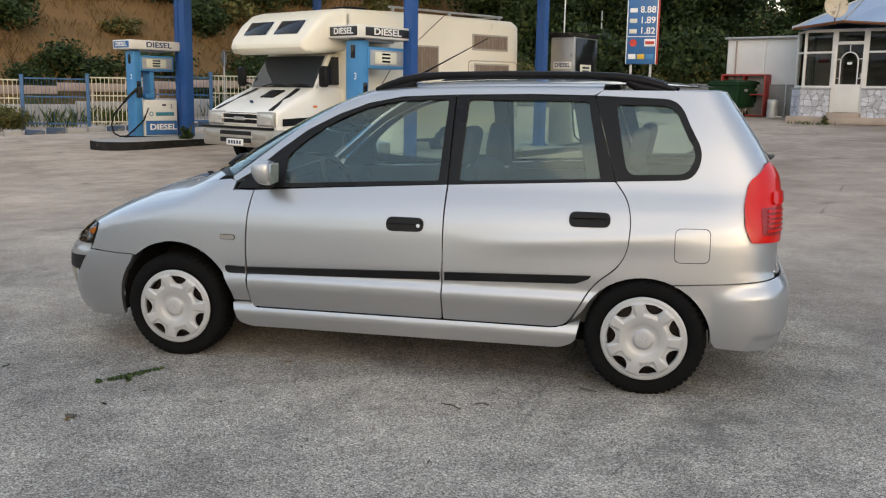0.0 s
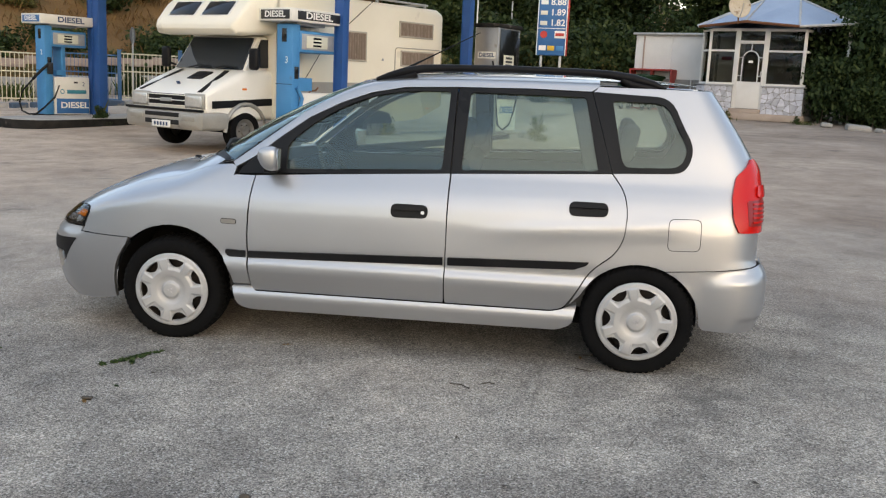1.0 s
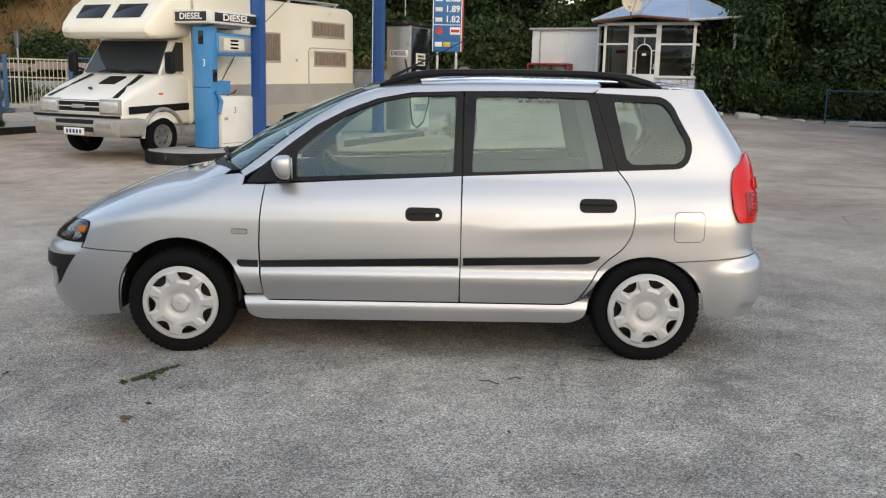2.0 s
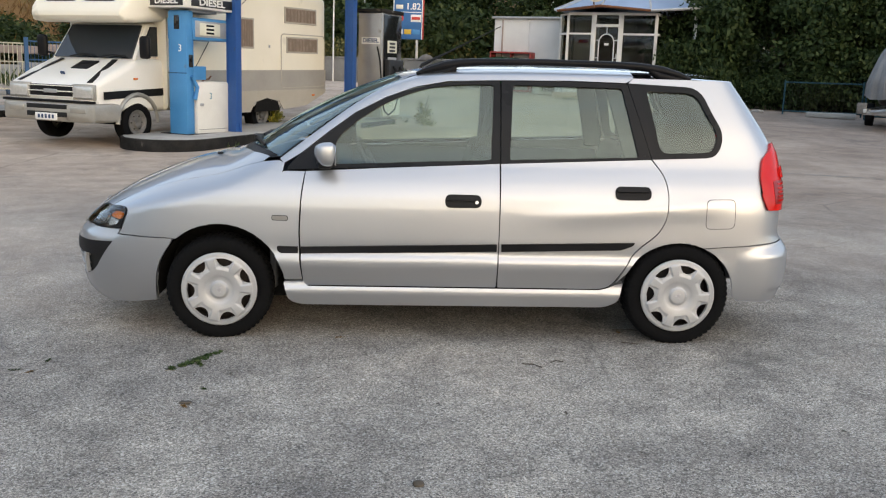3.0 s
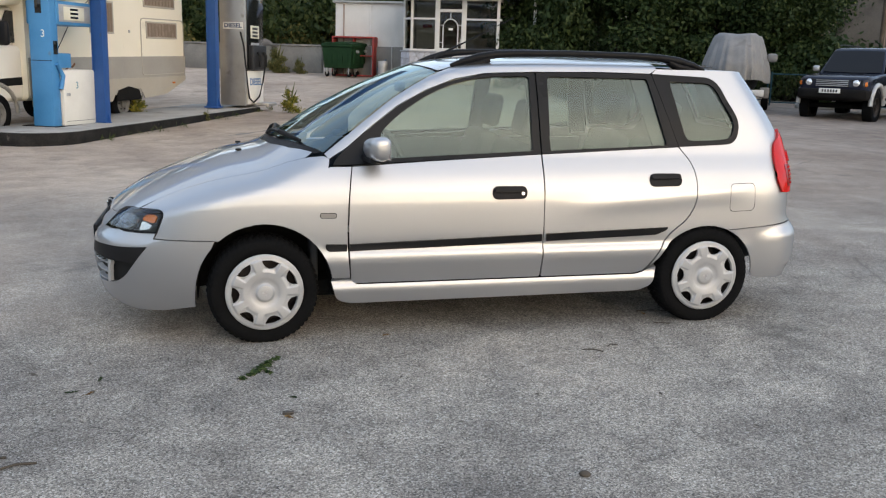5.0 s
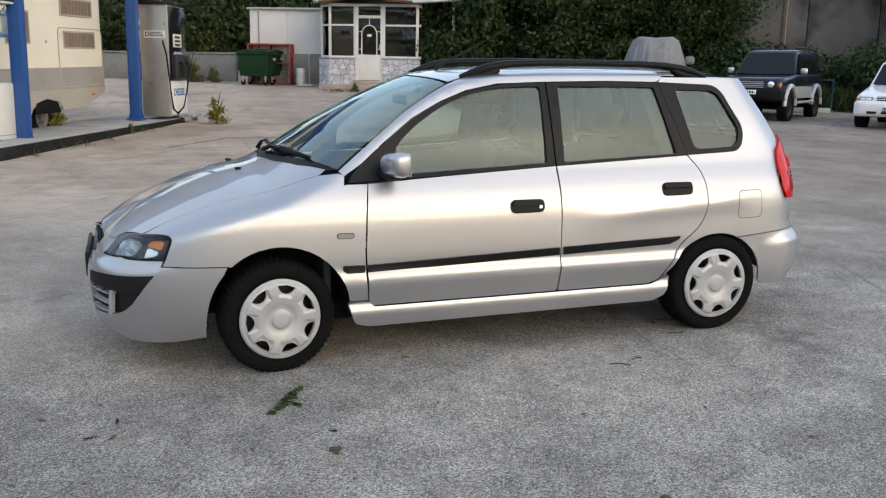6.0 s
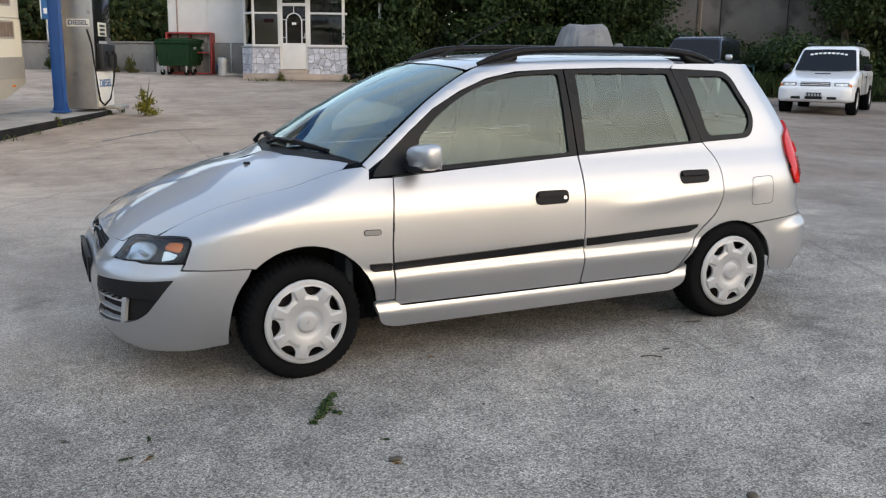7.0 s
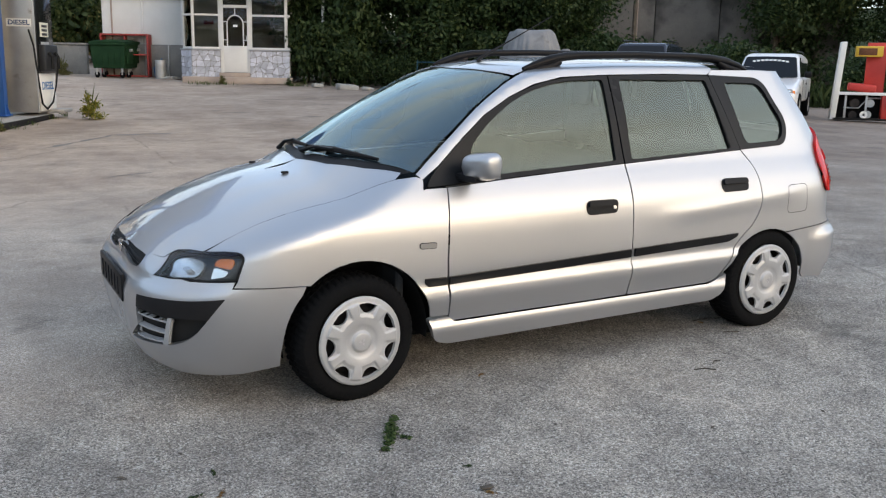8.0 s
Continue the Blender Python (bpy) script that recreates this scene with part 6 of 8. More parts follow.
    box_part("bonnet_badge", cv, M["ink_navy"], 0.09, 0.015, 0.05, (0.0, -0.60, 1.088), 0.01, "small oval badge").rotation_euler = Euler((radians(24), 0, 0))
    for x in (-0.35, 0.3):
        part("wiper", sweep([(x - 0.1, 0.0, 1.37), (x + 0.15, 0.025, 1.415), (x + 0.45, 0.020, 1.39)], 0.014, 6), black, cv, "black wiper")
    part("roof_rack", sweep([(-0.85, 1.9, 2.82), (-0.85, 5.3, 2.82), (0.85, 5.3, 2.82), (0.85, 1.9, 2.82)], 0.022, 8), M["galvanised"], cv, "pale roof rack rail")
    for x, y in ((-0.85, 2.0), (-0.85, 3.6), (-0.85, 5.2), (0.85, 2.0), (0.85, 3.6), (0.85, 5.2)):
        box_part("rack_foot", cv, M["galvanised"], 0.05, 0.05, 0.10, (x, y, 2.72), 0.01)
    box_part("roof_vent", cv, M["trim"], 0.5, 0.5, 0.10, (0.1, 1.6, 2.72), 0.03, "dark roof vent")
    box_part("roof_vent", cv, M["grey_plastic"], 0.5, 0.5, 0.09, (0.0, 3.6, 2.72), 0.03, "grey roof vent")
    part("aerial", sweep([(1.07, 1.35, 1.25), (1.08, 1.8, 1.8), (1.10, 3.2, 2.75)], 0.006, 6), black, cv, "thin black aerial")


build_camper()


# ---- the fence, road barrier and dry bank ----
def build_fence():
    a, d, n = Vector((-19.92, 18.42)), Vector((1.52, 1.08)), 9
    rz = math.degrees(math.atan2(d.y, d.x))
    for k in range(n + 1):
        p = a + d * k
        z = ground_z(p.x, p.y)
        post = thing("fence_post", pose(p.x, p.y, z, 0, 0, rz), "blue painted fence post", "fence post", "fence posts")
        box_part("shaft", post, M["fence_blue"], 0.11, 0.11, 1.62, (0, 0, 0), 0.01)
        box_part("cap", post, M["fence_blue"], 0.13, 0.13, 0.03, (0, 0, 1.62), 0.01)
        if k == n:
            break
        cream = k % 2 == 0
        mat, L = M["fence_cream"] if cream else M["fence_blue"], d.length - 0.14
        pan = thing("steel_fence", pose(p.x + d.x / 2, p.y + d.y / 2, z + d.y * 0.014, 0, 0, rz), ("cream" if cream else "blue") + " painted steel bar fence panel between blue posts", "fence", "fence panels")
        for zz in (0.14, 0.95, 1.50):
            box_part("rail", pan, mat, L, 0.03, 0.04, (0, 0, zz), 0.005)
        count = int(L / (0.115 if cream else 0.105))
        bar = soft_box(0.022 if cream else 0.012, 0.02, 1.46, 0.003, 1)
        me = bpy.data.meshes.new("bar")
        bar.to_mesh(me)
        bar.free()
        me.materials.append(mat)
        for i in range(count):
            ob = new("bar", me)
            ob.parent, ob.matrix_basis = pan, pose(-L / 2 + (i + 0.5) * L / count, 0, 0.08)
    # the road behind runs at a slant to the fence
    a, d, n = Vector((-19.3, 15.4)), Vector((1.4125, 1.95)), 8
    rz = math.degrees(math.atan2(d.y, d.x))
    off = Vector((-0.81, 0.587))
    kerb = thing("kerb", pose(0, 0, 0), "broken kerb of stones painted blue and white", "kerb", kind="structure")
    rng = random.Random(4)
    for k in range(34):
        p = a - off * 1.15 + d * (k * n / 34)
        st = part("stone", soft_box(0.46 + 0.1 * rng.random(), 0.22, 0.16 + 0.05 * rng.random(), 0.04, 2), M["kerb_blue"] if (k // 2) % 2 else M["concrete"], kerb)
        st.matrix_basis = pose(p.x, p.y, ground_z(p.x, p.y) - 0.04, rng.uniform(-4, 4), rng.uniform(-4, 4), rz + rng.uniform(-6, 6))
    # road beyond: low white wall and steel barrier
    wall = thing("road_wall", pose(0, 0, 0), "low whitewashed wall along the road", "wall", kind="structure")
    guard = thing("guard_rail", pose(0, 0, 0), "weathered steel crash barrier on posts", "barrier")
    for k in range(10):
        p = a + off * 3.6 + d * (k - 2)
        q = a + off * 5.6 + d * (k - 2)
        w = part("section", soft_box(d.length - 0.02, 0.25, 0.62, 0.02, 2), M["concrete"], wall)
        w.matrix_basis = pose(p.x, p.y, ground_z(p.x, p.y) + 0.05, 0, 0, rz)
        r = part("beam", loft([(-d.length / 2, 0, 0.04, 0, 0.30, 0.04), (d.length / 2, 0, 0.04, 0, 0.30, 0.04)], "x"), M["rail_rust"], guard)
        r.matrix_basis = pose(q.x, q.y, ground_z(q.x, q.y) + 0.95, 0, 0, rz)
        s = part("post", soft_box(0.10, 0.10, 1.3, 0.01, 1), M["rail_rust"], guard)
        s.matrix_basis = pose(q.x, q.y, ground_z(q.x, q.y) - 0.1, 0, 0, rz)
    return a, d, off


FENCE_A, FENCE_D, FENCE_OFF = build_fence()


def build_hills():
    """Wooded hills that close the valley round the forecourt."""
    n, rows = 120, ((90, 0.0), (110, 0.35), (135, 0.75), (170, 1.0), (230, 1.05))
    me, vs = bpy.data.meshes.new("hills"), []
    for r, f in rows:
        for i in range(n):
            a = 2 * math.pi * i / n
            h = 34 + 9 * math.sin(2 * a + 1.0) + 6 * math.sin(5 * a) + 5 * noise.noise(Vector((3 * math.cos(a) * r / 60, 3 * math.sin(a) * r / 60, 0)))
            h *= 0.48 - 0.20 * max(0.0, math.sin(a)) ** 0.5      # the valley lies open behind the woods
            vs.append((r * math.cos(a), r * math.sin(a) + 5, -1 + f * h))
    me.from_pydata(vs, [], [(j * n + i, j * n + (i + 1) % n, (j + 1) * n + (i + 1) % n, (j + 1) * n + i) for j in range(len(rows) - 1) for i in range(n)])
    for p in me.polygons:
        p.use_smooth = True
    me.materials.append(M["woods"])
    tagged(new("hills", me), "dark wooded hills round the valley", "hills", kind="structure")


build_hills()


def bank_z(u, v):
    """The bank behind the road: u along, v up the slope."""
    s = max(0.0, v - 6.5)
    return 0.25 + 0.016 * u + 14 * (1 - math.exp(-s / 16)) + 0.5 * noise.noise(Vector((u * 0.15, v * 0.15, 0))) * min(1, s / 3)


def bank_point(u, v):
    along_, out = FENCE_D.normalized(), FENCE_OFF
    p = FENCE_A + along_ * u + out * v
    return p.x, p.y, bank_z(u, v)


def build_bank():
    us, vs = np.linspace(-40, 75, 70), np.linspace(5.8, 60, 40)
    me = bpy.data.meshes.new("bank")
    me.from_pydata([bank_point(u, v) for v in vs for u in us], [], [(j * 70 + i, j * 70 + i + 1, (j + 1) * 70 + i + 1, (j + 1) * 70 + i) for j in range(39) for i in range(69)])
    for p in me.polygons:
        p.use_smooth = True
    me.materials.append(M["dry_grass"])
    tagged(new("bank", me), "dry grassy bank with scrub", "hillside", kind="structure")
    rng = random.Random(9)
    spots = [bank_point(rng.uniform(-12, 40), rng.uniform(6.5, 26)) for _ in range(2600)]
    tagged(new("dry_grass", blade_mesh("dry_grass", spots, 48000, 0.34, M["straw"], 3, 0.7, 0.6, 0.011)), "straw-coloured dry grass on the bank", "grass", kind="stuff")
    low = [bank_point(rng.uniform(-14, 40), rng.uniform(1.5, 7.0)) for _ in range(160)]
    low = [(x, y, ground_z(x, y)) for x, y, _ in low]
    tagged(new("verge_weeds", blade_mesh("verge_weeds", low, 9000, 0.5, M["grass_blade"], 4, 0.4, 0.5, 0.015)), "green weeds along the verge", "weeds", kind="stuff")


build_bank()


# ---- plants ----
def bush_mesh(name, seed, w, h, count, size, material):
    rng = random.Random(seed)
    blobs = []
    for _ in range(11):
        a, r = rng.uniform(0, 6.28), rng.uniform(0, 0.36) * w
        s = rng.uniform(0.16, 0.30)
        blobs.append((r * math.cos(a), r * math.sin(a), h * rng.uniform(0.25, 0.75), s * w, s * w, s * h * 1.1))
    return leaf_mesh(name, blobs, count, size, material, seed)


BUSHES = [bush_mesh("leaves", 21 + k, 2.2, 1.6, 3600, 0.073, M[mt]) for k, mt in enumerate(("leaf_mid", "leaf_dark", "leaf_olive"))]
BUSHES += [bush_mesh("leaves", 27 + k, 2.2, 1.6, 2600, 0.085, M[mt]) for k, mt in enumerate(("leaf_mid", "leaf_olive"))]       # for the far bank
TWIG = {}


def place_bush(x, y, z, s, kind, label, h=1.0, group="bushes"):
    b = thing("bush", pose(x, y, z, 0, 0, (x * 77 + y * 31) % 360) @ Matrix.Diagonal((s, s, s * h, 1)), label, "bush", group)
    mesh_part("leaves", BUSHES[kind], b)
    if "stem" not in TWIG:
        TWIG["stem"] = part("stems", sweep([(0, 0, -0.05), (0.05, 0, 0.4), (0.12, 0.06, 0.9)], 0.035, 6, 1, [1, 0.7, 0.3]), M["bark"], b)
    else:
        mesh_part("stems", TWIG["stem"].data, b)
    return b


def tree_meshes(seed, h, w, count, size, material):
    rng = random.Random(seed)
    limbs, blobs = [], []
    bm = sweep([(0, 0, -0.2), (0.05, 0.02, h * 0.25), (-0.05, 0.05, h * 0.5), (0.05, 0, h * 0.8)], 0.16, 8, 1, [1.2, 0.9, 0.6, 0.2])
    for k in range(9):
        a, z = rng.uniform(0, 6.28), h * rng.uniform(0.15, 0.65)
        L = w * rng.uniform(0.25, 0.45)
        tip = Vector((L * math.cos(a), L * math.sin(a), z + h * rng.uniform(0.08, 0.2)))
        limb = sweep([(0, 0, z), tuple(tip * 0.5 + Vector((0, 0, z * 0.5))), tuple(tip)], 0.06, 6, 1, [1, 0.6, 0.25])
        tmp = bpy.data.meshes.new("limb")
        limb.to_mesh(tmp)
        bm.from_mesh(tmp)
        limb.free()
        for _ in range(3):
            s = rng.uniform(0.14, 0.26)
            blobs.append((tip.x + rng.uniform(-0.15, 0.15) * w, tip.y + rng.uniform(-0.15, 0.15) * w, tip.z + rng.uniform(-0.10, 0.10) * h, s * w, s * w, s * w * 0.75))
    for k in range(6):
        blobs.append((rng.uniform(-0.15, 0.15) * w, rng.uniform(-0.15, 0.15) * w, h * rng.uniform(0.55, 0.95), 0.24 * w, 0.24 * w, 0.2 * w))
    for k in range(5):
        a = rng.uniform(0, 6.28)
        blobs.append((0.3 * w * math.cos(a), 0.3 * w * math.sin(a), h * rng.uniform(0.04, 0.2), 0.22 * w, 0.22 * w, 0.18 * w))
    trunk = bpy.data.meshes.new("trunk")
    bm.to_mesh(trunk)
    bm.free()
    trunk.materials.append(M["bark"])
    return trunk, leaf_mesh("crown", blobs, count, size, material, seed)


TREES = [tree_meshes(31, 6.5, 4.6, 22000, 0.090, M["leaf_dark"]), tree_meshes(32, 7.0, 5.0, 22000, 0.090, M["leaf_dark"]), tree_meshes(33, 8.5, 6.0, 10000, 0.150, M["leaf_mid"])]


def place_tree(x, y, z, s, kind, label="dark green broad-leaved tree, dense to the ground"):
    t = thing("tree", pose(x, y, z, 0, 0, (x * 53 + y * 97) % 360) @ Matrix.Diagonal((s, s, s, 1)), label, "tree", "trees")
    mesh_part("trunk", TREES[kind][0], t)
    mesh_part("crown", TREES[kind][1], t)


def build_plants():
    rng = random.Random(5)
    # the dark row between the kiosk and the parked boat
    for k in range(7):
        u = k / 6
        x, y = 10.0 + 7.7 * u + rng.uniform(-0.4, 0.4), 25.9 - 1.5 * u + rng.uniform(-0.9, 0.9)
        place_tree(x, y, ground_z(x, y) - 0.1, rng.uniform(0.85, 1.05), k % 2)
    for k in range(9):
        u = k / 8
        x, y = 9.15 + 8.0 * u + rng.uniform(-0.3, 0.3), 23.8 - 1.6 * u + rng.uniform(-0.3, 0.3)
        place_bush(x, y, ground_z(x, y) - 0.1, rng.uniform(0.65, 1.35), 1, "dark green shrub at the foot of the trees", 1.25)
    for x, y, sz in ((7.75, 24.95, 0.85), (8.35, 24.45, 0.95), (8.15, 25.9, 1.3), (9.1, 25.2, 1.4)):
        place_bush(x, y, ground_z(x, y) - 0.1, sz, 1, "dark green shrub crowding the kiosk's corner", 1.5)
    # far woods all round the back
    for k in range(26):
        u = k / 25
        x, y = -22 + 62 * u + rng.uniform(-1.5, 1.5), 46 + 3.5 * math.sin(u * 9) - 14 * max(0, u - 0.55) + rng.uniform(-2, 2)
        place_tree(x, y, ground_z(min(x, 30), min(y, 48)) - 0.2, rng.uniform(0.70, 1.0), 2, "green tree in the woods behind the forecourt")
    for k in range(14):
        u = k / 13
        x, y = -9 + 16 * u + rng.uniform(-1, 1), 37.5 + rng.uniform(-1.5, 2.5)
        place_bush(x, y, ground_z(x, y) - 0.1, rng.uniform(1.3, 2.2), 0 if k % 2 else 2, "green scrub before the woods", 1.1)
    # scrub on and below the bank
    for k in range(60):
        u, v = rng.uniform(-10, 42), rng.uniform(6.5, 30)
        x, y, z = bank_point(u, v)
        place_bush(x, y, z - 0.15, rng.uniform(0.7, 1.9), rng.choice((0, 0, 1, 2)), "low green scrub on the dry bank", rng.uniform(0.7, 1.1))
    for k in range(64):                                      # a thick green hem at the bank's foot, thinner patches above
        u, v = (rng.uniform(-8, 26), rng.uniform(6.4, 8.6)) if k < 40 else (rng.uniform(-8, 26), rng.uniform(10.5, 15))
        x, y, z = bank_point(u, v)
        place_bush(x, y, z - 0.15, rng.uniform(0.8, 1.5), rng.choice((3, 3, 4)), "low green scrub on the dry bank", rng.uniform(0.6, 1.0))
    for k in range(16):
        u, v = rng.uniform(16, 46), rng.uniform(9, 26)
        x, y, z = bank_point(u, v)
        place_tree(x, y, z - 0.3, rng.uniform(0.6, 0.95), 2, "green tree on the bank")
    for k in range(10):
        u = rng.uniform(-8, 30)
        x, y, z = bank_point(u, rng.uniform(0.5, 2.2))
        place_bush(x, y, ground_z(x, y) - 0.05, rng.uniform(0.3, 0.65), rng.choice((0, 2)), "weedy shrub behind the fence", 1.1)
    # right-hand side, behind the parked off-roaders
    for k in range(20):
        u = k / 19
        x, y = 17.0 + 13 * u + rng.uniform(-0.8, 0.8), 22.5 - 9.5 * u + rng.uniform(-0.8, 1.6)
        place_bush(x, y, ground_z(x, y) - 0.1, rng.uniform(0.9, 1.4), rng.choice((0, 1, 1)), "overgrown green shrub at the forecourt's edge", 1.1)
    for k in (0, 4, 5, 6, 7, 8):
        u = k / 8
        x, y = 22 + 18 * u, 33 - 12 * u + rng.uniform(-1, 1)
        place_tree(x, y, ground_z(x, y) - 0.2, rng.uniform(0.9, 1.3), k % 3, "dark green tree behind the forecourt")
    spots = [(17 + 13 * rng.random(), 0, 0) for _ in range(90)]
    spots = [(x, 21.2 - 0.75 * (x - 17) + rng.uniform(-1, 0.6), 0) for x, _, _ in spots]
    spots = [(x, y, ground_z(x, y)) for x, y, _ in spots]
    tagged(new("tall_grass", blade_mesh("tall_grass", spots, 9000, 0.62, M["leaf_mid"], 6, 0.45, 0.5, 0.009)), "tall uncut grass at the forecourt's edge", "grass", kind="stuff")


build_plants()

# ---- kiosk, shed, low wall ----
def stone_cladding(parent, w, h, m, seed):
    """Crazy paving: flat stones of uneven outline, each its own piece, on a mortar bed."""
    rng = random.Random(seed)
    nx, nz = max(2, round(w / 0.185)), max(2, round(h / 0.18))
    pts = [[(((i / nx) + (rng.uniform(-0.36, 0.36) / nx if 0 < i < nx else 0)) * w, ((j / nz) + (rng.uniform(-0.36, 0.36) / nz if 0 < j < nz else 0)) * h) for i in range(nx + 1)] for j in range(nz + 1)]
    for j in range(nz):
        for i in range(nx):
            quad = [Vector(pts[j][i]), Vector(pts[j][i + 1]), Vector(pts[j + 1][i + 1]), Vector(pts[j + 1][i])]
            cells = [quad] if rng.random() < 0.55 else [quad[:3], [quad[0], quad[2], quad[3]]]
            for cell in cells:
                c = sum(cell, Vector((0, 0))) / len(cell)
                loop = rounded([tuple(c + (p - c) * (1 - 0.014 / max((p - c).length, 0.05))) for p in cell], 0.02, 1)
                bm = plate(loop, 0.03 + 0.012 * rng.random(), "y")
                ob = part("stone", bm, M["stone_face"], parent, smooth=False)
                ob.matrix_basis = m


mottled("dish_cream", (0.40, 0.33, 0.24), (0.56, 0.48, 0.37), 0.6, 0, 40, 4, 0.05, stains=((0.26, 0.17, 0.10), 5, 0.6))
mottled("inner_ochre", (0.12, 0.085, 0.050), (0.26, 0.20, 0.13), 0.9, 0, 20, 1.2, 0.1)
glassy("kiosk_glass", (0.62, 0.62, 0.58), (0.9, 0.9, 0.88), ior=1.42)


def build_kiosk():
    x0, y0 = 4.38, 26.05
    z0 = ground_z(5.6, 25.4)
    k = thing("kiosk", pose(x0, y0, z0, 0, 0, SITE), "white-framed glazed kiosk on a stone-clad base under a faceted blue roof", "kiosk")
    wp, W, D = M["white_paint"], 3.05, 3.0
    step = box_part("step", k, M["step_stone"], 3.35, 0.55, 0.20, (1.45, -0.20, -0.02), 0.015, "worn pinkish stone step")
    box_part("door_step", k, M["step_stone"], 0.95, 0.18, 0.13, (1.33, -0.06, 0.18), 0.012, "stone doorstep")
    box_part("floor", k, M["concrete"], W, D, 0.18, (W / 2, D / 2, 0.0), 0.01)
    # clad parapets: left bay side, left of the door, right of the door
    for name, w, at, rz, seed in (("parapet", 0.88, (0.0, 0.0), 0, 3), ("parapet", 1.25, (1.80, 0.0), 0, 5), ("parapet", 0.62, (-0.42, 0.46), -47.6, 8)):
        p = new(name)
        p.parent, p.matrix_basis = k, pose(at[0], at[1], 0.12, 0, 0, rz)
        part("bed", soft_box(w, 0.16, 0.88, 0.005, 1, (w / 2, 0.08, 0)), M["mortar"], p, "mortar bed")
        stone_cladding(p, w, 0.86, pose(0, -0.005, 0.01), seed)
        part("ledge", soft_box(w + 0.06, 0.24, 0.04, 0.008, 1, (w / 2, 0.07, 0.88)), M["grey_plastic"], p, "grey sill")
    # glazing bars and panes
    def bars(w, m, cols, top=2.72, low=1.04):
        f = new("glazed_wall")
        f.parent, f.matrix_basis = k, m
        for c in cols:
            box_part("mullion", f, wp, 0.07, 0.07, top - low, (c, 0.08, low), 0.006, "white mullion")
        for z in (low, 2.05, top - 0.05):
            box_part("transom", f, wp, w, 0.06, 0.06, (w / 2, 0.08, z), 0.006, "white transom")
        for a, b in zip(cols, cols[1:]):
            for za, zb in ((low + 0.06, 2.05), (2.11, top - 0.05)):
                box_part("pane", f, M["kiosk_glass"], b - a - 0.07, 0.008, zb - za, ((a + b) / 2, 0.09, za), 0.002, "dim reflecting pane")
    bars(0.88, pose(0, 0, 0), (0.035, 0.86))
    bars(1.25, pose(1.80, 0, 0), (0.035, 1.12))
    bars(0.62, pose(-0.42, 0.46, 0, 0, 0, -47.6), (0.035, 0.58))
    bars(2.4, pose(-0.42, 2.9, 0, 0, 0, -90), (0.035, 1.2, 2.36))
    bars(2.9, pose(3.02, 0.05, 0, 0, 0, 90), (0.035, 1.4, 2.86))
    # door with its arched grille
    d = new("door")
    d.parent, d.matrix_basis = k, pose(0.90, 0.05, 0.30)
    for xx in (0.0, 0.84):
        box_part("jamb", d, wp, 0.10, 0.09, 2.42, (xx + 0.03, 0.02, 0), 0.008, "white door jamb")
    box_part("lintel", d, wp, 0.90, 0.09, 0.09, (0.45, 0.02, 2.0), 0.008)
    box_part("header", d, wp, 0.90, 0.09, 0.06, (0.45, 0.02, 2.38), 0.008)
    box_part("transom_pane", d, M["kiosk_glass"], 0.76, 0.008, 0.28, (0.45, 0.03, 2.09), 0.002, "dark pane over the door")
    box_part("lower_leaf", d, wp, 0.76, 0.05, 0.82, (0.45, 0.02, 0.02), 0.008, "white door panel")
    box_part("door_pane", d, M["kiosk_glass"], 0.74, 0.008, 1.14, (0.45, 0.04, 0.85), 0.002, "dark door pane")
    pts = [(0.20, 0.0, 0.84), (0.20, 0.0, 1.50)] + [(0.45 - 0.25 * math.cos(radians(a)), 0.0, 1.50 + 0.28 * math.sin(radians(a))) for a in range(15, 180, 15)] + [(0.70, 0.0, 1.50), (0.70, 0.0, 0.84)]
    part("arch_bar", sweep(pts, 0.020, 6), wp, d, "white arched bar")
    for z in (1.02, 1.58):
        for xx in ((0.08, 0.20), (0.70, 0.82)):
            part("short_bar", sweep([(xx[0], 0, z), (xx[1], 0, z)], 0.014, 6), wp, d)
    part("short_bar", sweep([(0.45, 0, 1.78), (0.45, 0, 2.0)], 0.014, 6), wp, d)
    box_part("notice", d, M["ink_white"], 0.14, 0.006, 0.07, (0.45, 0.028, 1.42), 0.002, "small white notice")
    box_part("handle", d, M["galvanised"], 0.03, 0.05, 0.16, (0.80, -0.03, 1.0), 0.008)
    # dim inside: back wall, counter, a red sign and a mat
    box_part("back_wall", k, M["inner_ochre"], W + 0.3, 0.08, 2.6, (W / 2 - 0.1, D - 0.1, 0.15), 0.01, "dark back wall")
    box_part("counter", k, M["camper_sand"], 1.1, 0.5, 0.9, (2.35, 1.6, 0.18), 0.02, "counter inside")
    box_part("inner_sign", k, M["red_paint"], 0.32, 0.03, 0.12, (0.45, 0.5, 1.80), 0.01, "small red sign inside")
    # posts of the porch on the far side and the faceted roof
    for px, py in ((4.05, 0.6), (4.05, 2.6)):
        box_part("porch_post", k, wp, 0.09, 0.09, 2.75, (px, py, 0.0), 0.008)
    eave = [(-0.75, 1.0), (-0.25, -0.30), (1.25, -0.55), (2.85, -0.55), (4.25, 0.35), (4.35, 2.2), (2.9, 3.4), (0.2, 3.4)]
    apex = [(1.2, 1.4), (2.3, 1.4)]
    top_z, low_z = 3.75, 2.78
    for i, a in enumerate(eave):
        b = eave[(i + 1) % len(eave)]
        near = lambda q: apex[0] if q[0] < 1.6 else apex[1]
        ca, cb = near(a), near(b)
        bm = bmesh.new()
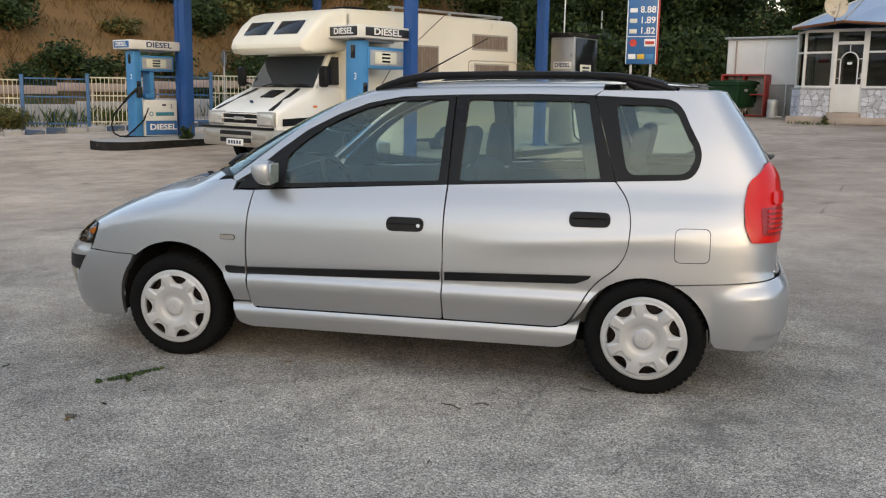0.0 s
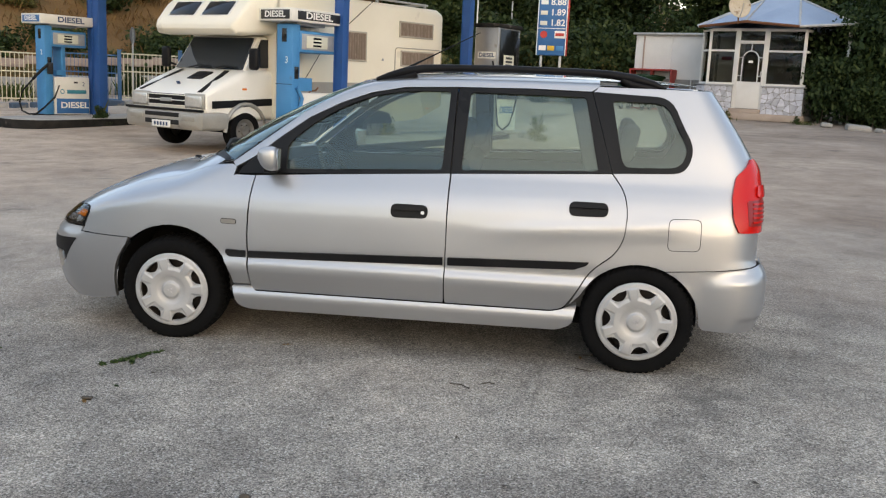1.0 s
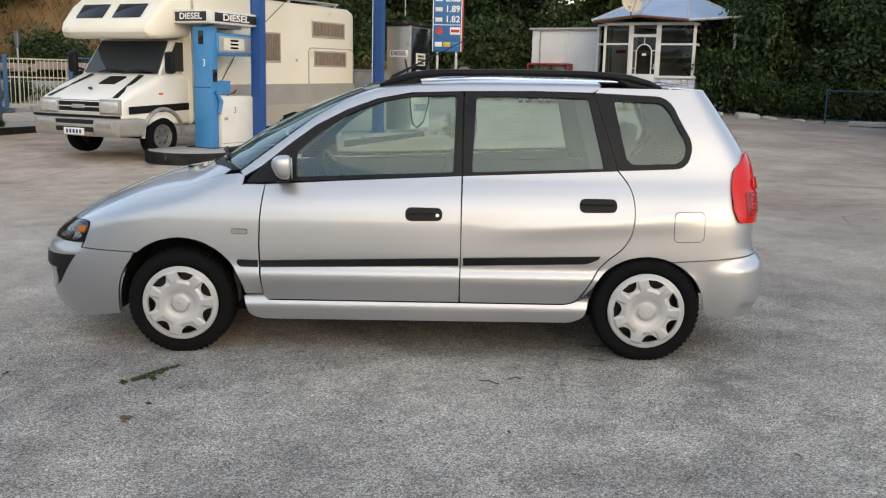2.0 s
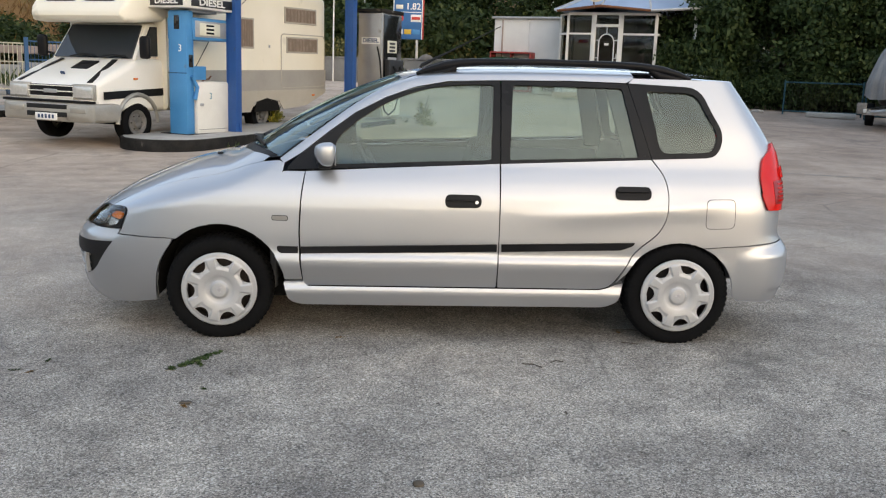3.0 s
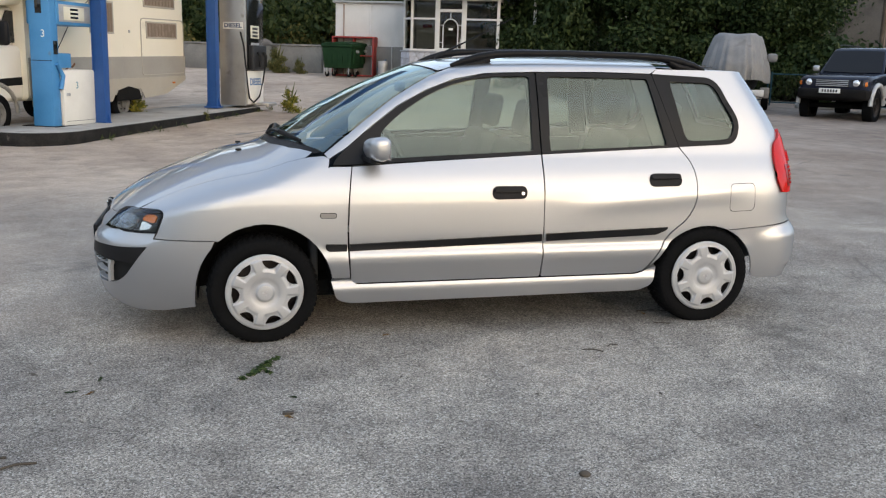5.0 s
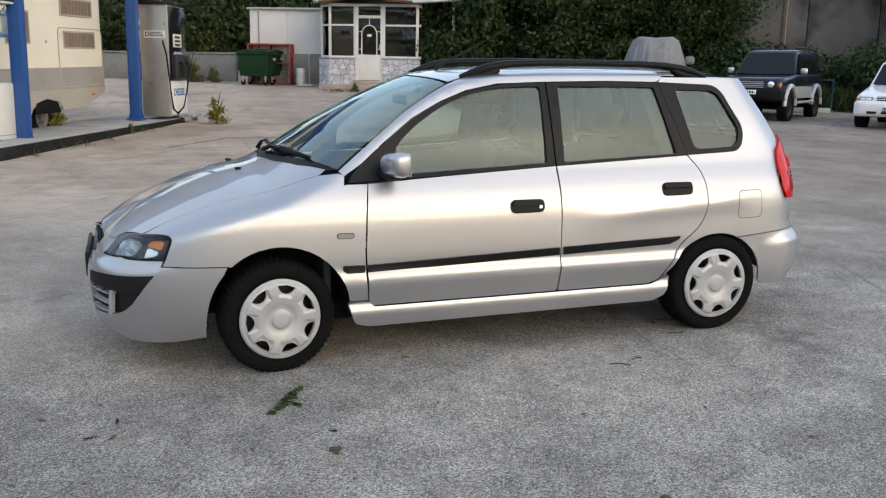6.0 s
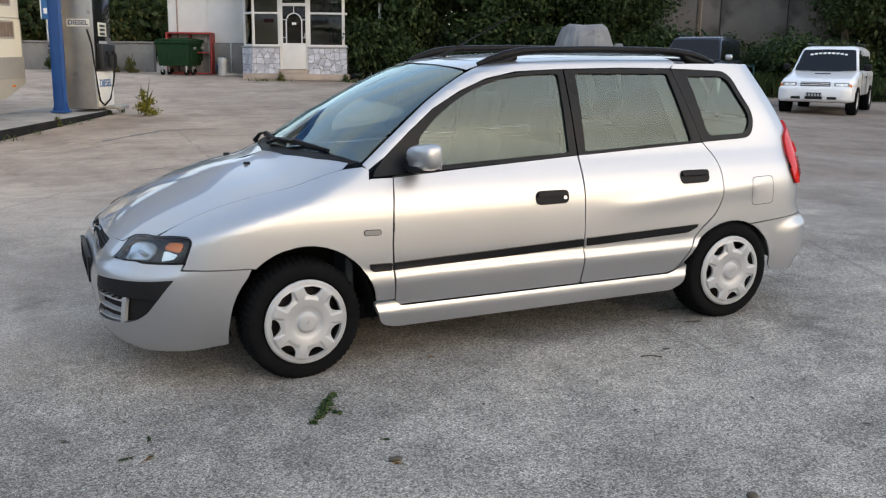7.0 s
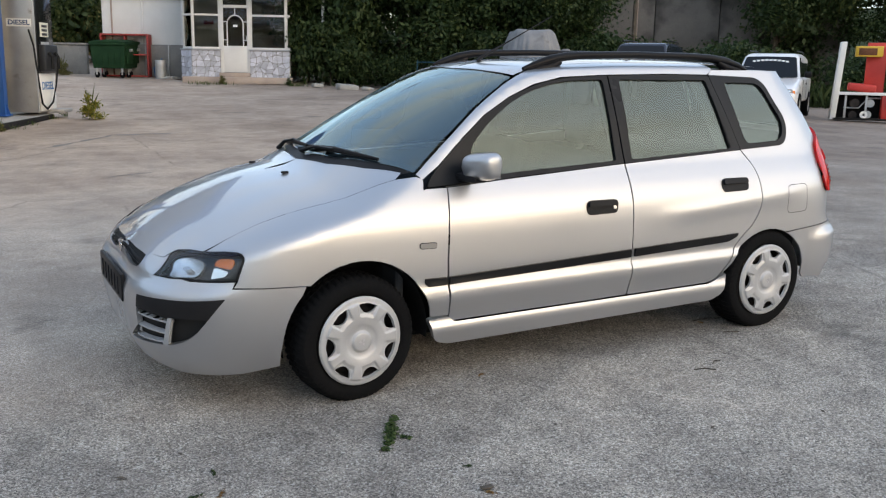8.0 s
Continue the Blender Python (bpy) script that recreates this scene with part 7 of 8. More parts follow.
        ring = [(a[0], a[1], low_z + (0.14 if i % 2 == 0 else 0)), (b[0], b[1], low_z + (0.14 if (i + 1) % 2 == 0 else 0)), (cb[0], cb[1], top_z)]
        if ca != cb:
            ring.append((ca[0], ca[1], top_z))
        up = [bm.verts.new(p) for p in ring]
        dn = [bm.verts.new((p[0], p[1], p[2] - 0.04)) for p in ring]
        bm.faces.new(up), bm.faces.new(list(reversed(dn)))
        for j in range(len(ring)):
            bm.faces.new((up[j], dn[j], dn[(j + 1) % len(ring)], up[(j + 1) % len(ring)]))
        bmesh.ops.recalc_face_normals(bm, faces=bm.faces)
        part("roof_panel", bm, M["roof_panel"], k, "blue-grey roof panel", smooth=False)
        part("hip", sweep([ring[0], (ca[0], ca[1], top_z + 0.01)], 0.035, 6), M["galvanised"], k, "pale hip strip")
        part("eave_strip", sweep([ring[0], ring[1]], 0.045, 6), M["rust"] if i in (1, 2) else M["galvanised"], k, "rusty eave strip")
    box_part("ceiling_board", k, M["white_paint"], 2.9, 2.6, 0.04, (1.5, 1.35, 2.72), 0.005)
    # dish on the eave
    dish = new("satellite_dish")
    dish.matrix_world = pose(x0, y0, z0, 0, 0, SITE) @ pose(1.05, -0.60, 3.36, -18, 0, 34) @ Matrix.Diagonal((0.92, 0.92, 1.0, 1))
    tagged(dish, "weathered cream satellite dish on the kiosk's eave", "satellite dish")
    part("bowl", lathe([(0.0, 0.07), (0.15, 0.055), (0.28, 0.02), (0.36, -0.03), (0.365, -0.022), (0.28, 0.03), (0.15, 0.066), (0.0, 0.082)], 32), M["dish_cream"], dish, "beige bowl")
    part("arm", sweep([(0, 0.0, -0.34), (0, -0.25, -0.22), (0, -0.40, -0.05)], 0.014, 6), M["galvanised"], dish)
    part("bracket", sweep([(0, 0.08, 0), (0, 0.16, -0.2), (0, 0.16, -0.50)], 0.025, 6), M["rust"], dish)


build_kiosk()


def build_shed():
    z = ground_z(3.5, 29)
    s = thing("shed", pose(2.28, 29.35, z, 0, 0, SITE), "flat-roofed shed of stained white sheets", "shed")
    for k in range(3):
        box_part("wall_sheet", s, M["shed_wall"], 1.28, 0.06, 2.55, (0.64 + 1.29 * k, 0.0, 0.0), 0.006, "stained white wall sheet")
        box_part("batten", s, M["rail_rust"] if k == 0 else M["white_paint"], 0.05, 0.03, 2.5, (0.30 if k == 0 else 1.29 * k, -0.045, 0.0), 0.004, "rust-streaked batten")
    box_part("side_wall", s, M["shed_wall"], 0.06, 3.0, 2.55, (0.0, 1.5, 0.0), 0.006)
    box_part("back_wall", s, M["shed_wall"], 3.9, 0.06, 2.55, (1.95, 3.0, 0.0), 0.006)
    box_part("roof", s, M["galvanised"], 4.1, 3.3, 0.07, (1.95, 1.5, 2.55), 0.01, "thin flat roof")
    box_part("plinth", s, M["wall_grey"], 3.9, 0.10, 1.05, (2.6, -0.10, 0.0), 0.01, "grey rendered plinth")
    for k in range(4):
        box_part("plinth_post", s, M["galvanised"], 0.04, 0.05, 1.05, (1.4 + 0.75 * k, -0.17, 0.0), 0.006)
    w = thing("low_wall", pose(1.9, 30.4, ground_z(0, 31), 0, 0, SITE - 4), "low grey concrete boundary wall", "wall", kind="structure")
    for k in range(5):
        box_part("block", w, M["wall_grey"], 1.98, 0.22, 1.02 + 0.04 * (k % 2), (-1.0 - 2.0 * k, 0.15 * k, -0.05), 0.02, "concrete wall section")
        box_part("coping", w, M["wall_grey"], 1.99, 0.30, 0.07, (-1.0 - 2.0 * k, 0.15 * k, 0.98), 0.015, "concrete coping")
    b = thing("rubble", pose(-0.2, 31.0, ground_z(-0.2, 31) + 1.0), "heap of earth on the wall", "rubble")
    part("heap", lathe([(0.0, 0.22), (0.15, 0.18), (0.3, 0.05), (0.36, -0.02)], 10, "z"), M["far_wall"], b)
    c = thing("red_crate", pose(2.95, 28.9, ground_z(2.9, 28.9), 0, 0, SITE), "open red metal crate against the shed", "crate")
    for at, w_, d_, h_ in (((-0.75, 0, 0), 0.05, 0.8, 1.38), ((0.75, 0, 0), 0.05, 0.8, 1.38), ((0, 0, 1.33), 1.5, 0.8, 0.06), ((0, 0.38, 0), 1.5, 0.04, 1.38), ((0, 0, 0.7), 1.5, 0.8, 0.04), ((0, -0.2, 0.7), 0.05, 0.3, 0.65), ((0, 0, 0.0), 1.5, 0.8, 0.05)):
        box_part("panel", c, M["red_paint"], w_, d_, h_, at, 0.006)


build_shed()


def build_bin(x, y, rz):
    g = M["bin_green"]
    b = thing("waste_container", pose(x, y, ground_z(x, y), 0, 0, rz) @ Matrix.Diagonal((0.84, 0.9, 1, 1)), "large green wheeled waste container with its lid shut", "waste container", "waste containers")
    bm = loft([(-0.68, 0, 0.40, 0.30, 1.05, 0.05), (0.68, 0, 0.40, 0.30, 1.05, 0.05)], "x")
    for v in bm.verts:
        if v.co.z < 0.6:
            v.co.x *= 0.90
            v.co.y *= 0.86
    part("tub", bm, g, b, "green plastic tub")
    part("rim", soft_box(1.44, 0.90, 0.07, 0.02, 2, (0, 0, 1.03)), g, b)
    bm = loft([(-0.70, 0, 0.44, 1.08, 1.14, 0.02), (-0.4, 0, 0.44, 1.09, 1.19, 0.03), (0.4, 0, 0.44, 1.09, 1.19, 0.03), (0.70, 0, 0.44, 1.08, 1.14, 0.02)], "x")
    part("lid", bm, g, b, "green lid")
    for s in (-1, 1):
        part("pivot", sweep([(s * 0.70, 0, 0.88), (s * 0.80, 0, 0.88)], 0.05, 10), M["galvanised"], b, "steel lifting pin")
        box_part("side_rib", b, g, 0.03, 0.5, 0.5, (s * 0.68, 0, 0.45), 0.01)
        for t in (-1, 1):
            c = part("castor", lathe([(0.0, -0.03), (0.09, -0.03), (0.10, -0.015), (0.10, 0.015), (0.09, 0.03), (0, 0.03)], 20), M["rubber"], b, "black castor")
            c.matrix_basis = pose(s * 0.50, t * 0.28, 0.10)
            box_part("fork", b, M["galvanised"], 0.06, 0.09, 0.24, (s * 0.50, t * 0.28, 0.10), 0.01)
    for k in range(5):
        box_part("rib", b, g, 0.03, 0.02, 0.55, (-0.48 + 0.24 * k, -0.375, 0.42), 0.006)


build_bin(2.35, 28.25, SITE - 8)
build_bin(2.72, 28.95, SITE - 8)


def build_yard_things():
    x, y = 3.72, 27.55
    c = thing("metal_can", pose(x, y, ground_z(x, y)), "dented grey metal can", "can")
    part("drum", lathe([(0.0, 0.0), (0.17, 0.0), (0.18, 0.02), (0.175, 0.2), (0.18, 0.4), (0.175, 0.6), (0.165, 0.6), (0.16, 0.1), (0, 0.1)], 24, "z"), M["galvanised"], c).matrix_basis = pose(0, 0, 0, 180) @ pose(0, 0, -0.6)
    t = thing("leaning_board", pose(4.0, 28.6, ground_z(4, 28.6)), "blue board leaning on the wall", "board")
    part("board", soft_box(0.03, 0.9, 0.55, 0.01, 1), M["fence_blue"], t).matrix_basis = pose(0, 0, 0.1, 35, 10, -40)
    h = thing("planks", pose(4.15, 27.0, ground_z(4.1, 27)), "small pile of grey planks", "planks")
    for k in range(4):
        part("plank", soft_box(1.1, 0.10, 0.03, 0.005, 1), M["galvanised"], h).matrix_basis = pose(0.05 * k, 0.10 * k, 0.02 + 0.03 * (k % 2), 0, 3, 20 + 9 * k)
    # the yield sign seen from behind, far off, and a thin mast
    r = thing("road_sign", pose(-3.2, 40.0, ground_z(-3.2, 40)), "grey back of a triangular road sign on a post", "road sign")
    part("pole", sweep([(0, 0, 0), (0, 0, 4.2)], 0.035, 8), M["galvanised"], r)
    part("triangle", plate([(0, 1.15), (0.42, 1.95), (-0.42, 1.95)], 0.02, "y"), M["rail_rust"], r, "faded triangle")
    m = thing("mast", pose(-4.0, 33.5, ground_z(-4, 33.5)), "thin pale mast behind the wall", "mast")
    part("pole", sweep([(0, 0, 0), (0, 0, 6.5)], 0.03, 8), M["white_paint"], m)
    s = thing("round_sign", pose(-14.2, 24.3, ground_z(-14, 24)), "grey back of a round road sign behind the fence", "road sign")
    part("pole", sweep([(0, 0, 0), (0, 0, 2.3)], 0.03, 8), M["galvanised"], s)
    part("disc", lathe([(0, 0.01), (0.27, 0.01), (0.27, -0.01), (0, -0.01)], 24), M["camper_rim"], s).matrix_basis = pose(0, 0, 2.1, 0, 0, 100)


build_yard_things()


def build_price_sign():
    x, y = -1.02, 35.1
    s = thing("price_sign", pose(x, y, ground_z(x, y), 0, 0, -3), "tall blue fuel price sign with white figures", "price sign")
    box_part("panel", s, M["panel_blue"], 1.22, 0.28, 4.8, (0, 0, 1.75), 0.03, "blue sign face")
    box_part("side_edge", s, M["red_unit"], 0.05, 0.34, 4.8, (0.64, 0.02, 1.75), 0.01, "red edge")
    box_part("side_edge", s, M["ink_white"], 0.04, 0.30, 4.8, (0.60, -0.01, 1.75), 0.01, "white edge")
    box_part("side_edge", s, M["ink_white"], 0.04, 0.30, 4.8, (-0.60, -0.01, 1.75), 0.01, "white edge")
    for sx in (-0.4, 0.4):
        box_part("leg", s, M["galvanised"], 0.10, 0.10, 1.7, (sx, 0, 0.06), 0.01)
    for k, text in enumerate(("8.88", "1.89", "1.82")):
        z = 3.92 - 0.42 * k
        words(text, 0.37, M["ink_white"], s, pose(0.22, -0.146, z), bold=0.006, label="white price figures")
        box_part("grade", s, M["ink_white"] if k == 0 else M["dial_cream"], 0.30, 0.01, 0.17, (-0.36, -0.143, z - 0.10), 0.004, "pale grade tag")
    box_part("rule", s, M["ink_white"], 1.14, 0.01, 0.03, (0, -0.143, 2.84), 0.003)
    part("mark", lathe([(0, -0.004), (0.15, -0.004), (0.15, 0.004), (0, 0.004)], 20), M["red_unit"], s, "plain red round mark").matrix_basis = pose(-0.33, -0.146, 2.60)
    box_part("mark", s, M["ink_white"], 0.44, 0.01, 0.30, (0.34, -0.143, 2.46), 0.02, "plain white mark")
    box_part("mark", s, M["red_unit"], 0.36, 0.01, 0.12, (0.34, -0.150, 2.55), 0.02, "plain red bar")
    for k, mt in enumerate(("ink_white", "yellow", "pump_blue")):
        box_part("card_mark", s, M[mt], 0.30, 0.01, 0.20, (-0.36 + 0.36 * k, -0.143, 1.95), 0.006, "plain coloured card mark")


build_price_sign()


# ---- boat, blue fence, off-roaders ----
def build_boat():
    f = math.degrees(math.atan2(-0.85, -0.52)) + 90            # its bow looks at the forecourt
    x, y = 11.55, 17.7
    z = ground_z(x, y)
    tr = thing("boat_trailer", pose(x, y, z, 0, 0, f), "galvanised boat trailer standing on its jockey wheel", "trailer")
    for s in (-1, 1):
        box_part("frame_beam", tr, M["galvanised"], 0.08, 4.2, 0.10, (s * 0.70, 0.6, 0.40), 0.01)
        wh = part("wheel", lathe([(0.0, 0.0), (0.15, 0.0), (0.16, -0.02), (0.28, -0.03), (0.30, 0.0), (0.30, 0.14), (0.15, 0.16)], 28), M["rubber"], tr, "black trailer wheel")
        wh.matrix_basis = pose(s * 0.88, 0.9, 0.30, 0, 0, 90 if s > 0 else -90)
        box_part("lamp_board", tr, M["camper_rim"], 0.22, 0.05, 0.26, (s * 0.78, -1.45, 0.38), 0.02, "dull grey end board")
        part("drawbar", sweep([(s * 0.70, -1.2, 0.42), (0, -2.35, 0.50)], 0.045, 8), M["galvanised"], tr)
    for yy in (-1.4, 0.6, 2.4):
        box_part("cross_beam", tr, M["galvanised"], 1.5, 0.08, 0.08, (0, yy, 0.36), 0.01)
    box_part("front_board", tr, M["galvanised"], 0.70, 0.03, 0.16, (0.42, -1.60, 0.42), 0.008, "pale board")
    part("winch_post", sweep([(0, -1.65, 0.45), (0, -1.55, 0.95)], 0.05, 8), M["galvanised"], tr)
    part("winch", sweep([(-0.10, -1.55, 0.78), (0.10, -1.55, 0.78)], 0.07, 10), M["dark_steel"], tr)
    part("jockey_leg", sweep([(0, -2.0, 0.62), (0, -2.0, 0.08)], 0.035, 8), M["dark_steel"], tr)
    part("jockey_wheel", lathe([(0, -0.03), (0.10, -0.03), (0.10, 0.03), (0, 0.03)], 18), M["rubber"], tr).matrix_basis = pose(0, -2.0, 0.10, 0, 0, 90)
    b = thing("covered_boat", pose(x, y, z + 0.52, 0, 0, f), "boat under a creased grey tarpaulin on a trailer", "boat")
    part("hull", loft([(-1.5, 0, 0.20, 0.30, 0.66, 0.1), (-1.1, 0, 0.46, 0.12, 0.66, 0.15), (0, 0, 0.60, 0.02, 0.66, 0.2), (2.4, 0, 0.60, 0.02, 0.66, 0.2)]), M["trim"], b, "dark hull under the cover")
    bm = bmesh.new()
    nu, nv, rows = 168, 16, []
    rng = random.Random(8)
    ph = [rng.uniform(0, 6.28) for _ in range(8)]
    for j in range(nv):
        t = j / (nv - 1)
        row = []
        for i in range(nu):
            a = 2 * math.pi * i / nu
            fold = sum(k * math.sin(a * q + ph[n]) for n, (q, k) in enumerate(((8, 0.25), (13, 0.25), (22, 0.4), (35, 0.4)))) / 0.8
            sharp = math.copysign(abs(fold) ** 0.6, fold)
            grow = 0.70 + 0.30 * min(1, t * 1.35) ** 0.8 + (0.075 * sharp * (0.2 + t))
            rx, ry = 0.84 * grow, 2.2 * (0.72 + 0.28 * min(1, t * 1.6) ** 0.7) + 0.05 * sharp * t
            c, s = math.cos(a), math.sin(a)
            sq = lambda v, e: math.copysign(abs(v) ** e, v)
            zz = 1.42 - 1.12 * t - (0.10 * (0.5 + 0.5 * math.sin(3 * a + ph[5])) * t) + 0.03 * math.sin(5 * a) * (1 - t)
            row.append(bm.verts.new((rx * sq(c, 0.75), 0.55 + ry * sq(s, 0.7), zz)))
        rows.append(row)
    for u, v in zip(rows, rows[1:]):
        for i in range(nu):
            bm.faces.new((u[i], u[(i + 1) % nu], v[(i + 1) % nu], v[i]))
    top = bm.verts.new((0, 0.4, 1.47))
    for i in range(nu):
        bm.faces.new((top, rows[0][(i + 1) % nu], rows[0][i]))
    bmesh.ops.recalc_face_normals(bm, faces=bm.faces)
    part("tarpaulin", bm, M["tarp"], b, "creased grey tarpaulin", sharp=70)
    part("wrapped_mirror", soft_box(0.26, 0.16, 0.22, 0.07, 3, (0.90, -0.2, 0.75)), M["tarp"], b)


build_boat()


mottled("fence_teal", (0.012, 0.045, 0.060), (0.022, 0.065, 0.085), 0.6, 0, 60, 5, 0.1)


def build_blue_fence():
    for k in range(4):
        x, y = 10.2 + 1.95 * k, 21.9 - 0.95 * k
        z = ground_z(x, y)
        p = thing("wire_fence_panel", pose(x, y, z, 0, 0, -26), "dark teal tube-framed wire fence panel before the trees", "fence", "wire fence panels")
        for s in (0.0, 2.08):
            part("upright", sweep([(s, 0, 0), (s, 0, 0.98)], 0.024, 8), M["fence_teal"], p)
        for zz in (0.10, 0.92):
            part("rail", sweep([(0, 0, zz), (2.08, 0, zz)], 0.020, 8), M["fence_teal"], p)
        bm = bmesh.new()
        for i in range(30):
            a = 0.07 * i
            q = sweep([(a, 0, 0.10), (a, 0, 0.92)], 0.003, 4)
            tmp = bpy.data.meshes.new("w")
            q.to_mesh(tmp)
            bm.from_mesh(tmp)
            q.free()
        part("wire", bm, M["dark_steel"], p, "thin wire mesh")
        c = thing("kerb_stone", pose(x + 1.0, y - 0.95, ground_z(x, y) - 0.03, 0, 0, -26 + 3 * k), "pale broken kerb stone", "kerb stone", "kerb stones")
        part("block", soft_box(1.3, 0.22, 0.14, 0.03, 2), M["concrete"], c)
    for k, (x, y, s) in enumerate(((8.3, 22.9, 0.5), (8.9, 22.7, 0.34), (7.6, 23.6, 0.4), (9.6, 22.3, 0.26))):
        st = thing("loose_stone", pose(x, y, ground_z(x, y) - 0.02, 5, 4, 40 * k), "grey stone slab lying at the edge", "stone", "loose stones")
        part("stone", soft_box(s * 1.3, s * 0.8, s * 0.35, 0.05, 2), M["concrete"], st)


build_blue_fence()


def build_offroader(m, kind):
    """A parked five-door off-roader seen from the front: 'dark' or 'white'. Local -y is ahead, base between the front wheels."""
    dark = kind == "dark"
    label = "dark blue off-roader with silver lower trim and large tyres" if dark else "white off-roader with a tinted windscreen"
    c = thing("off_roader", m, label, "car")
    paint = M["navy_paint"] if dark else M["white_car"]
    hw, up, r = (0.84, 0.20, 0.40) if dark else (0.84, 0.0, 0.335)
    sl = 0.0 if dark else 0.12                              # how far the bonnet falls to the front
    zb, zh, zr = 0.42 + up, 0.98 + up, (1.66 if dark else 1.63) + up
    nose = 0.02 if dark else 0.10                           # how round the front corners are
    part("lower_body", loft([(-0.75, 0, hw - 0.20 - nose, zb + 0.14, zh - 0.19 - sl, 0.07), (-0.71, 0, hw - 0.10 - 0.5 * nose, zb + 0.08, zh - 0.12 - sl, 0.10), (-0.60, 0, hw - 0.03, zb + 0.02, zh - 0.06 - sl, 0.12), (-0.35, 0, hw, zb, zh - 0.03 - 0.8 * sl, 0.13), (0.0, 0, hw, zb, zh - 0.01 - 0.5 * sl, 0.13), (0.45, 0, hw, zb, zh + 0.02 - 0.15 * sl, 0.11), (0.72, 0, hw, zb, zh + 0.04, 0.09), (2.9, 0, hw, zb, zh + 0.06, 0.07), (3.35, 0, hw - 0.02, zb, zh + 0.05, 0.08), (3.45, 0, hw - 0.06, zb + 0.06, zh, 0.08)]), paint, c, "painted body")
    part("cabin", loft([(0.62, 0, hw - 0.06, zh - 0.05, zh + 0.03, 0.02), (1.14, 0, hw - 0.17, zh - 0.05, zr - 0.06, 0.10), (1.28, 0, hw - 0.16, zh - 0.05, zr - 0.015, 0.16), (1.7, 0, hw - 0.15, zh - 0.05, zr + 0.005, 0.18), (2.6, 0, hw - 0.15, zh - 0.05, zr + 0.01, 0.18), (3.1, 0, hw - 0.15, zh - 0.05, zr - 0.01, 0.17), (3.38, 0, hw - 0.15, zh - 0.05, zr - 0.06, 0.12)]), paint, c, "painted cabin and roof")
    bm = bmesh.new()
    z0, z1 = zh + 0.055, zr - 0.095
    flat = rounded([(-hw + 0.13, 0.0, 0.05), (0.0, -0.03, 0.3), (hw - 0.13, 0.0, 0.05), (hw - 0.235, 1.0, 0.07), (0.0, 1.03, 0.3), (-hw + 0.235, 1.0, 0.07)], 0.05)
    quad = [(x, 0.618 + 0.490 * k, z0 + (z1 - z0) * k) for x, k in flat]
    f1 = [bm.verts.new((x, y - 0.02, z)) for x, y, z in quad]
    f2 = [bm.verts.new((x, y + 0.06, z)) for x, y, z in quad]
    bm.faces.new(f1), bm.faces.new(list(reversed(f2)))
    for i in range(len(f1)):
        j = (i + 1) % len(f1)
        bm.faces.new((f1[i], f2[i], f2[j], f1[j]))
    bmesh.ops.recalc_face_normals(bm, faces=bm.faces)
    ws = part("windscreen", bm, M["tinted_dark"], c, "dark windscreen")
    if not dark:
        for k in range(9):
            box_part("writing_bar", ws, M["ink_white"], 0.075, 0.006, 0.055, (-0.40 + 0.10 * k, 0.985 - 0.026 * ((k - 4) / 4) ** 2, zr - 0.195 - 0.035 * ((k - 4) / 4) ** 2), 0.002, "plain white bar for writing").rotation_euler = Euler((radians(-43), 0, 0))
    for s in (-1, 1):
        for y0, y1, yt0, yt1 in ((0.90, 1.72, 1.24, 1.72), (1.80, 2.55, 1.80, 2.55), (2.63, 3.25, 2.63, 3.20)):
            g = part("side_glass", plate([(y0, zh + 0.06), (y1, zh + 0.06), (yt1, zr - 0.10), (yt0, zr - 0.10)], 0.016, "x"), M["tinted_dark"], c, "dark side window")
            g.matrix_basis = Matrix.Shear("XY", 4, (0, 0)) @ pose(s * (hw - 0.095), 0, 0) @ pose(0, 0, zh, 0, -s * 8.5, 0) @ pose(0, 0, -zh)
        part("mirror", soft_box(0.18, 0.10, 0.15, 0.04, 3), M["chrome_dull"] if dark else M["trim"], c, "door mirror").matrix_basis = pose(s * (hw + 0.10), 0.82, zh + 0.05)
        zl = zh - 0.30 - 0.6 * sl
        lamp = box_part("headlamp", c, M["trim"] if dark else M["lens_grey"], 0.30 if dark else 0.34, 0.07, 0.17 if dark else 0.155, (s * (0.555 if dark else 0.575), -0.705 if dark else -0.690, zl), 0.03, "headlamp", rz=s * (4 if dark else 9))
        if dark:
            part("lens", lathe([(0.0, -0.030), (0.05, -0.026), (0.078, -0.010), (0.084, 0.02)], 24), M["bowl_silver"], lamp, "round clear lens").matrix_basis = pose(0, -0.035, 0.085)
        else:
            for q, wl_ in ((-0.055, 0.15), (0.075, 0.09)):
                box_part("bowl", lamp, M["bowl_silver"], wl_, 0.02, 0.105, (s * q, -0.034, 0.025), 0.018, "bright reflector bowl")
        box_part("indicator", c, M["amber"], 0.07, 0.10, 0.11, (s * 0.755, -0.645, zl + 0.01), 0.025, "orange indicator", rz=s * 25)
        if dark:
            for wy in (0.0, 2.72):
                part("arch_flare", sweep([(s * (hw + 0.02), wy + 0.50 * math.cos(radians(a)), r + 0.04 + 0.50 * math.sin(radians(a))) for a in range(0, 181, 15)], 0.055, 8), M["silver_trim"], c, "silver wheel-arch flare")
            part("side_trim", plate([(0.5, zb), (2.2, zb), (2.2, zb + 0.30), (0.5, zb + 0.30)], 0.02, "x"), M["silver_trim"], c, "silver lower trim").matrix_basis = pose(s * (hw + 0.004), 0, 0)
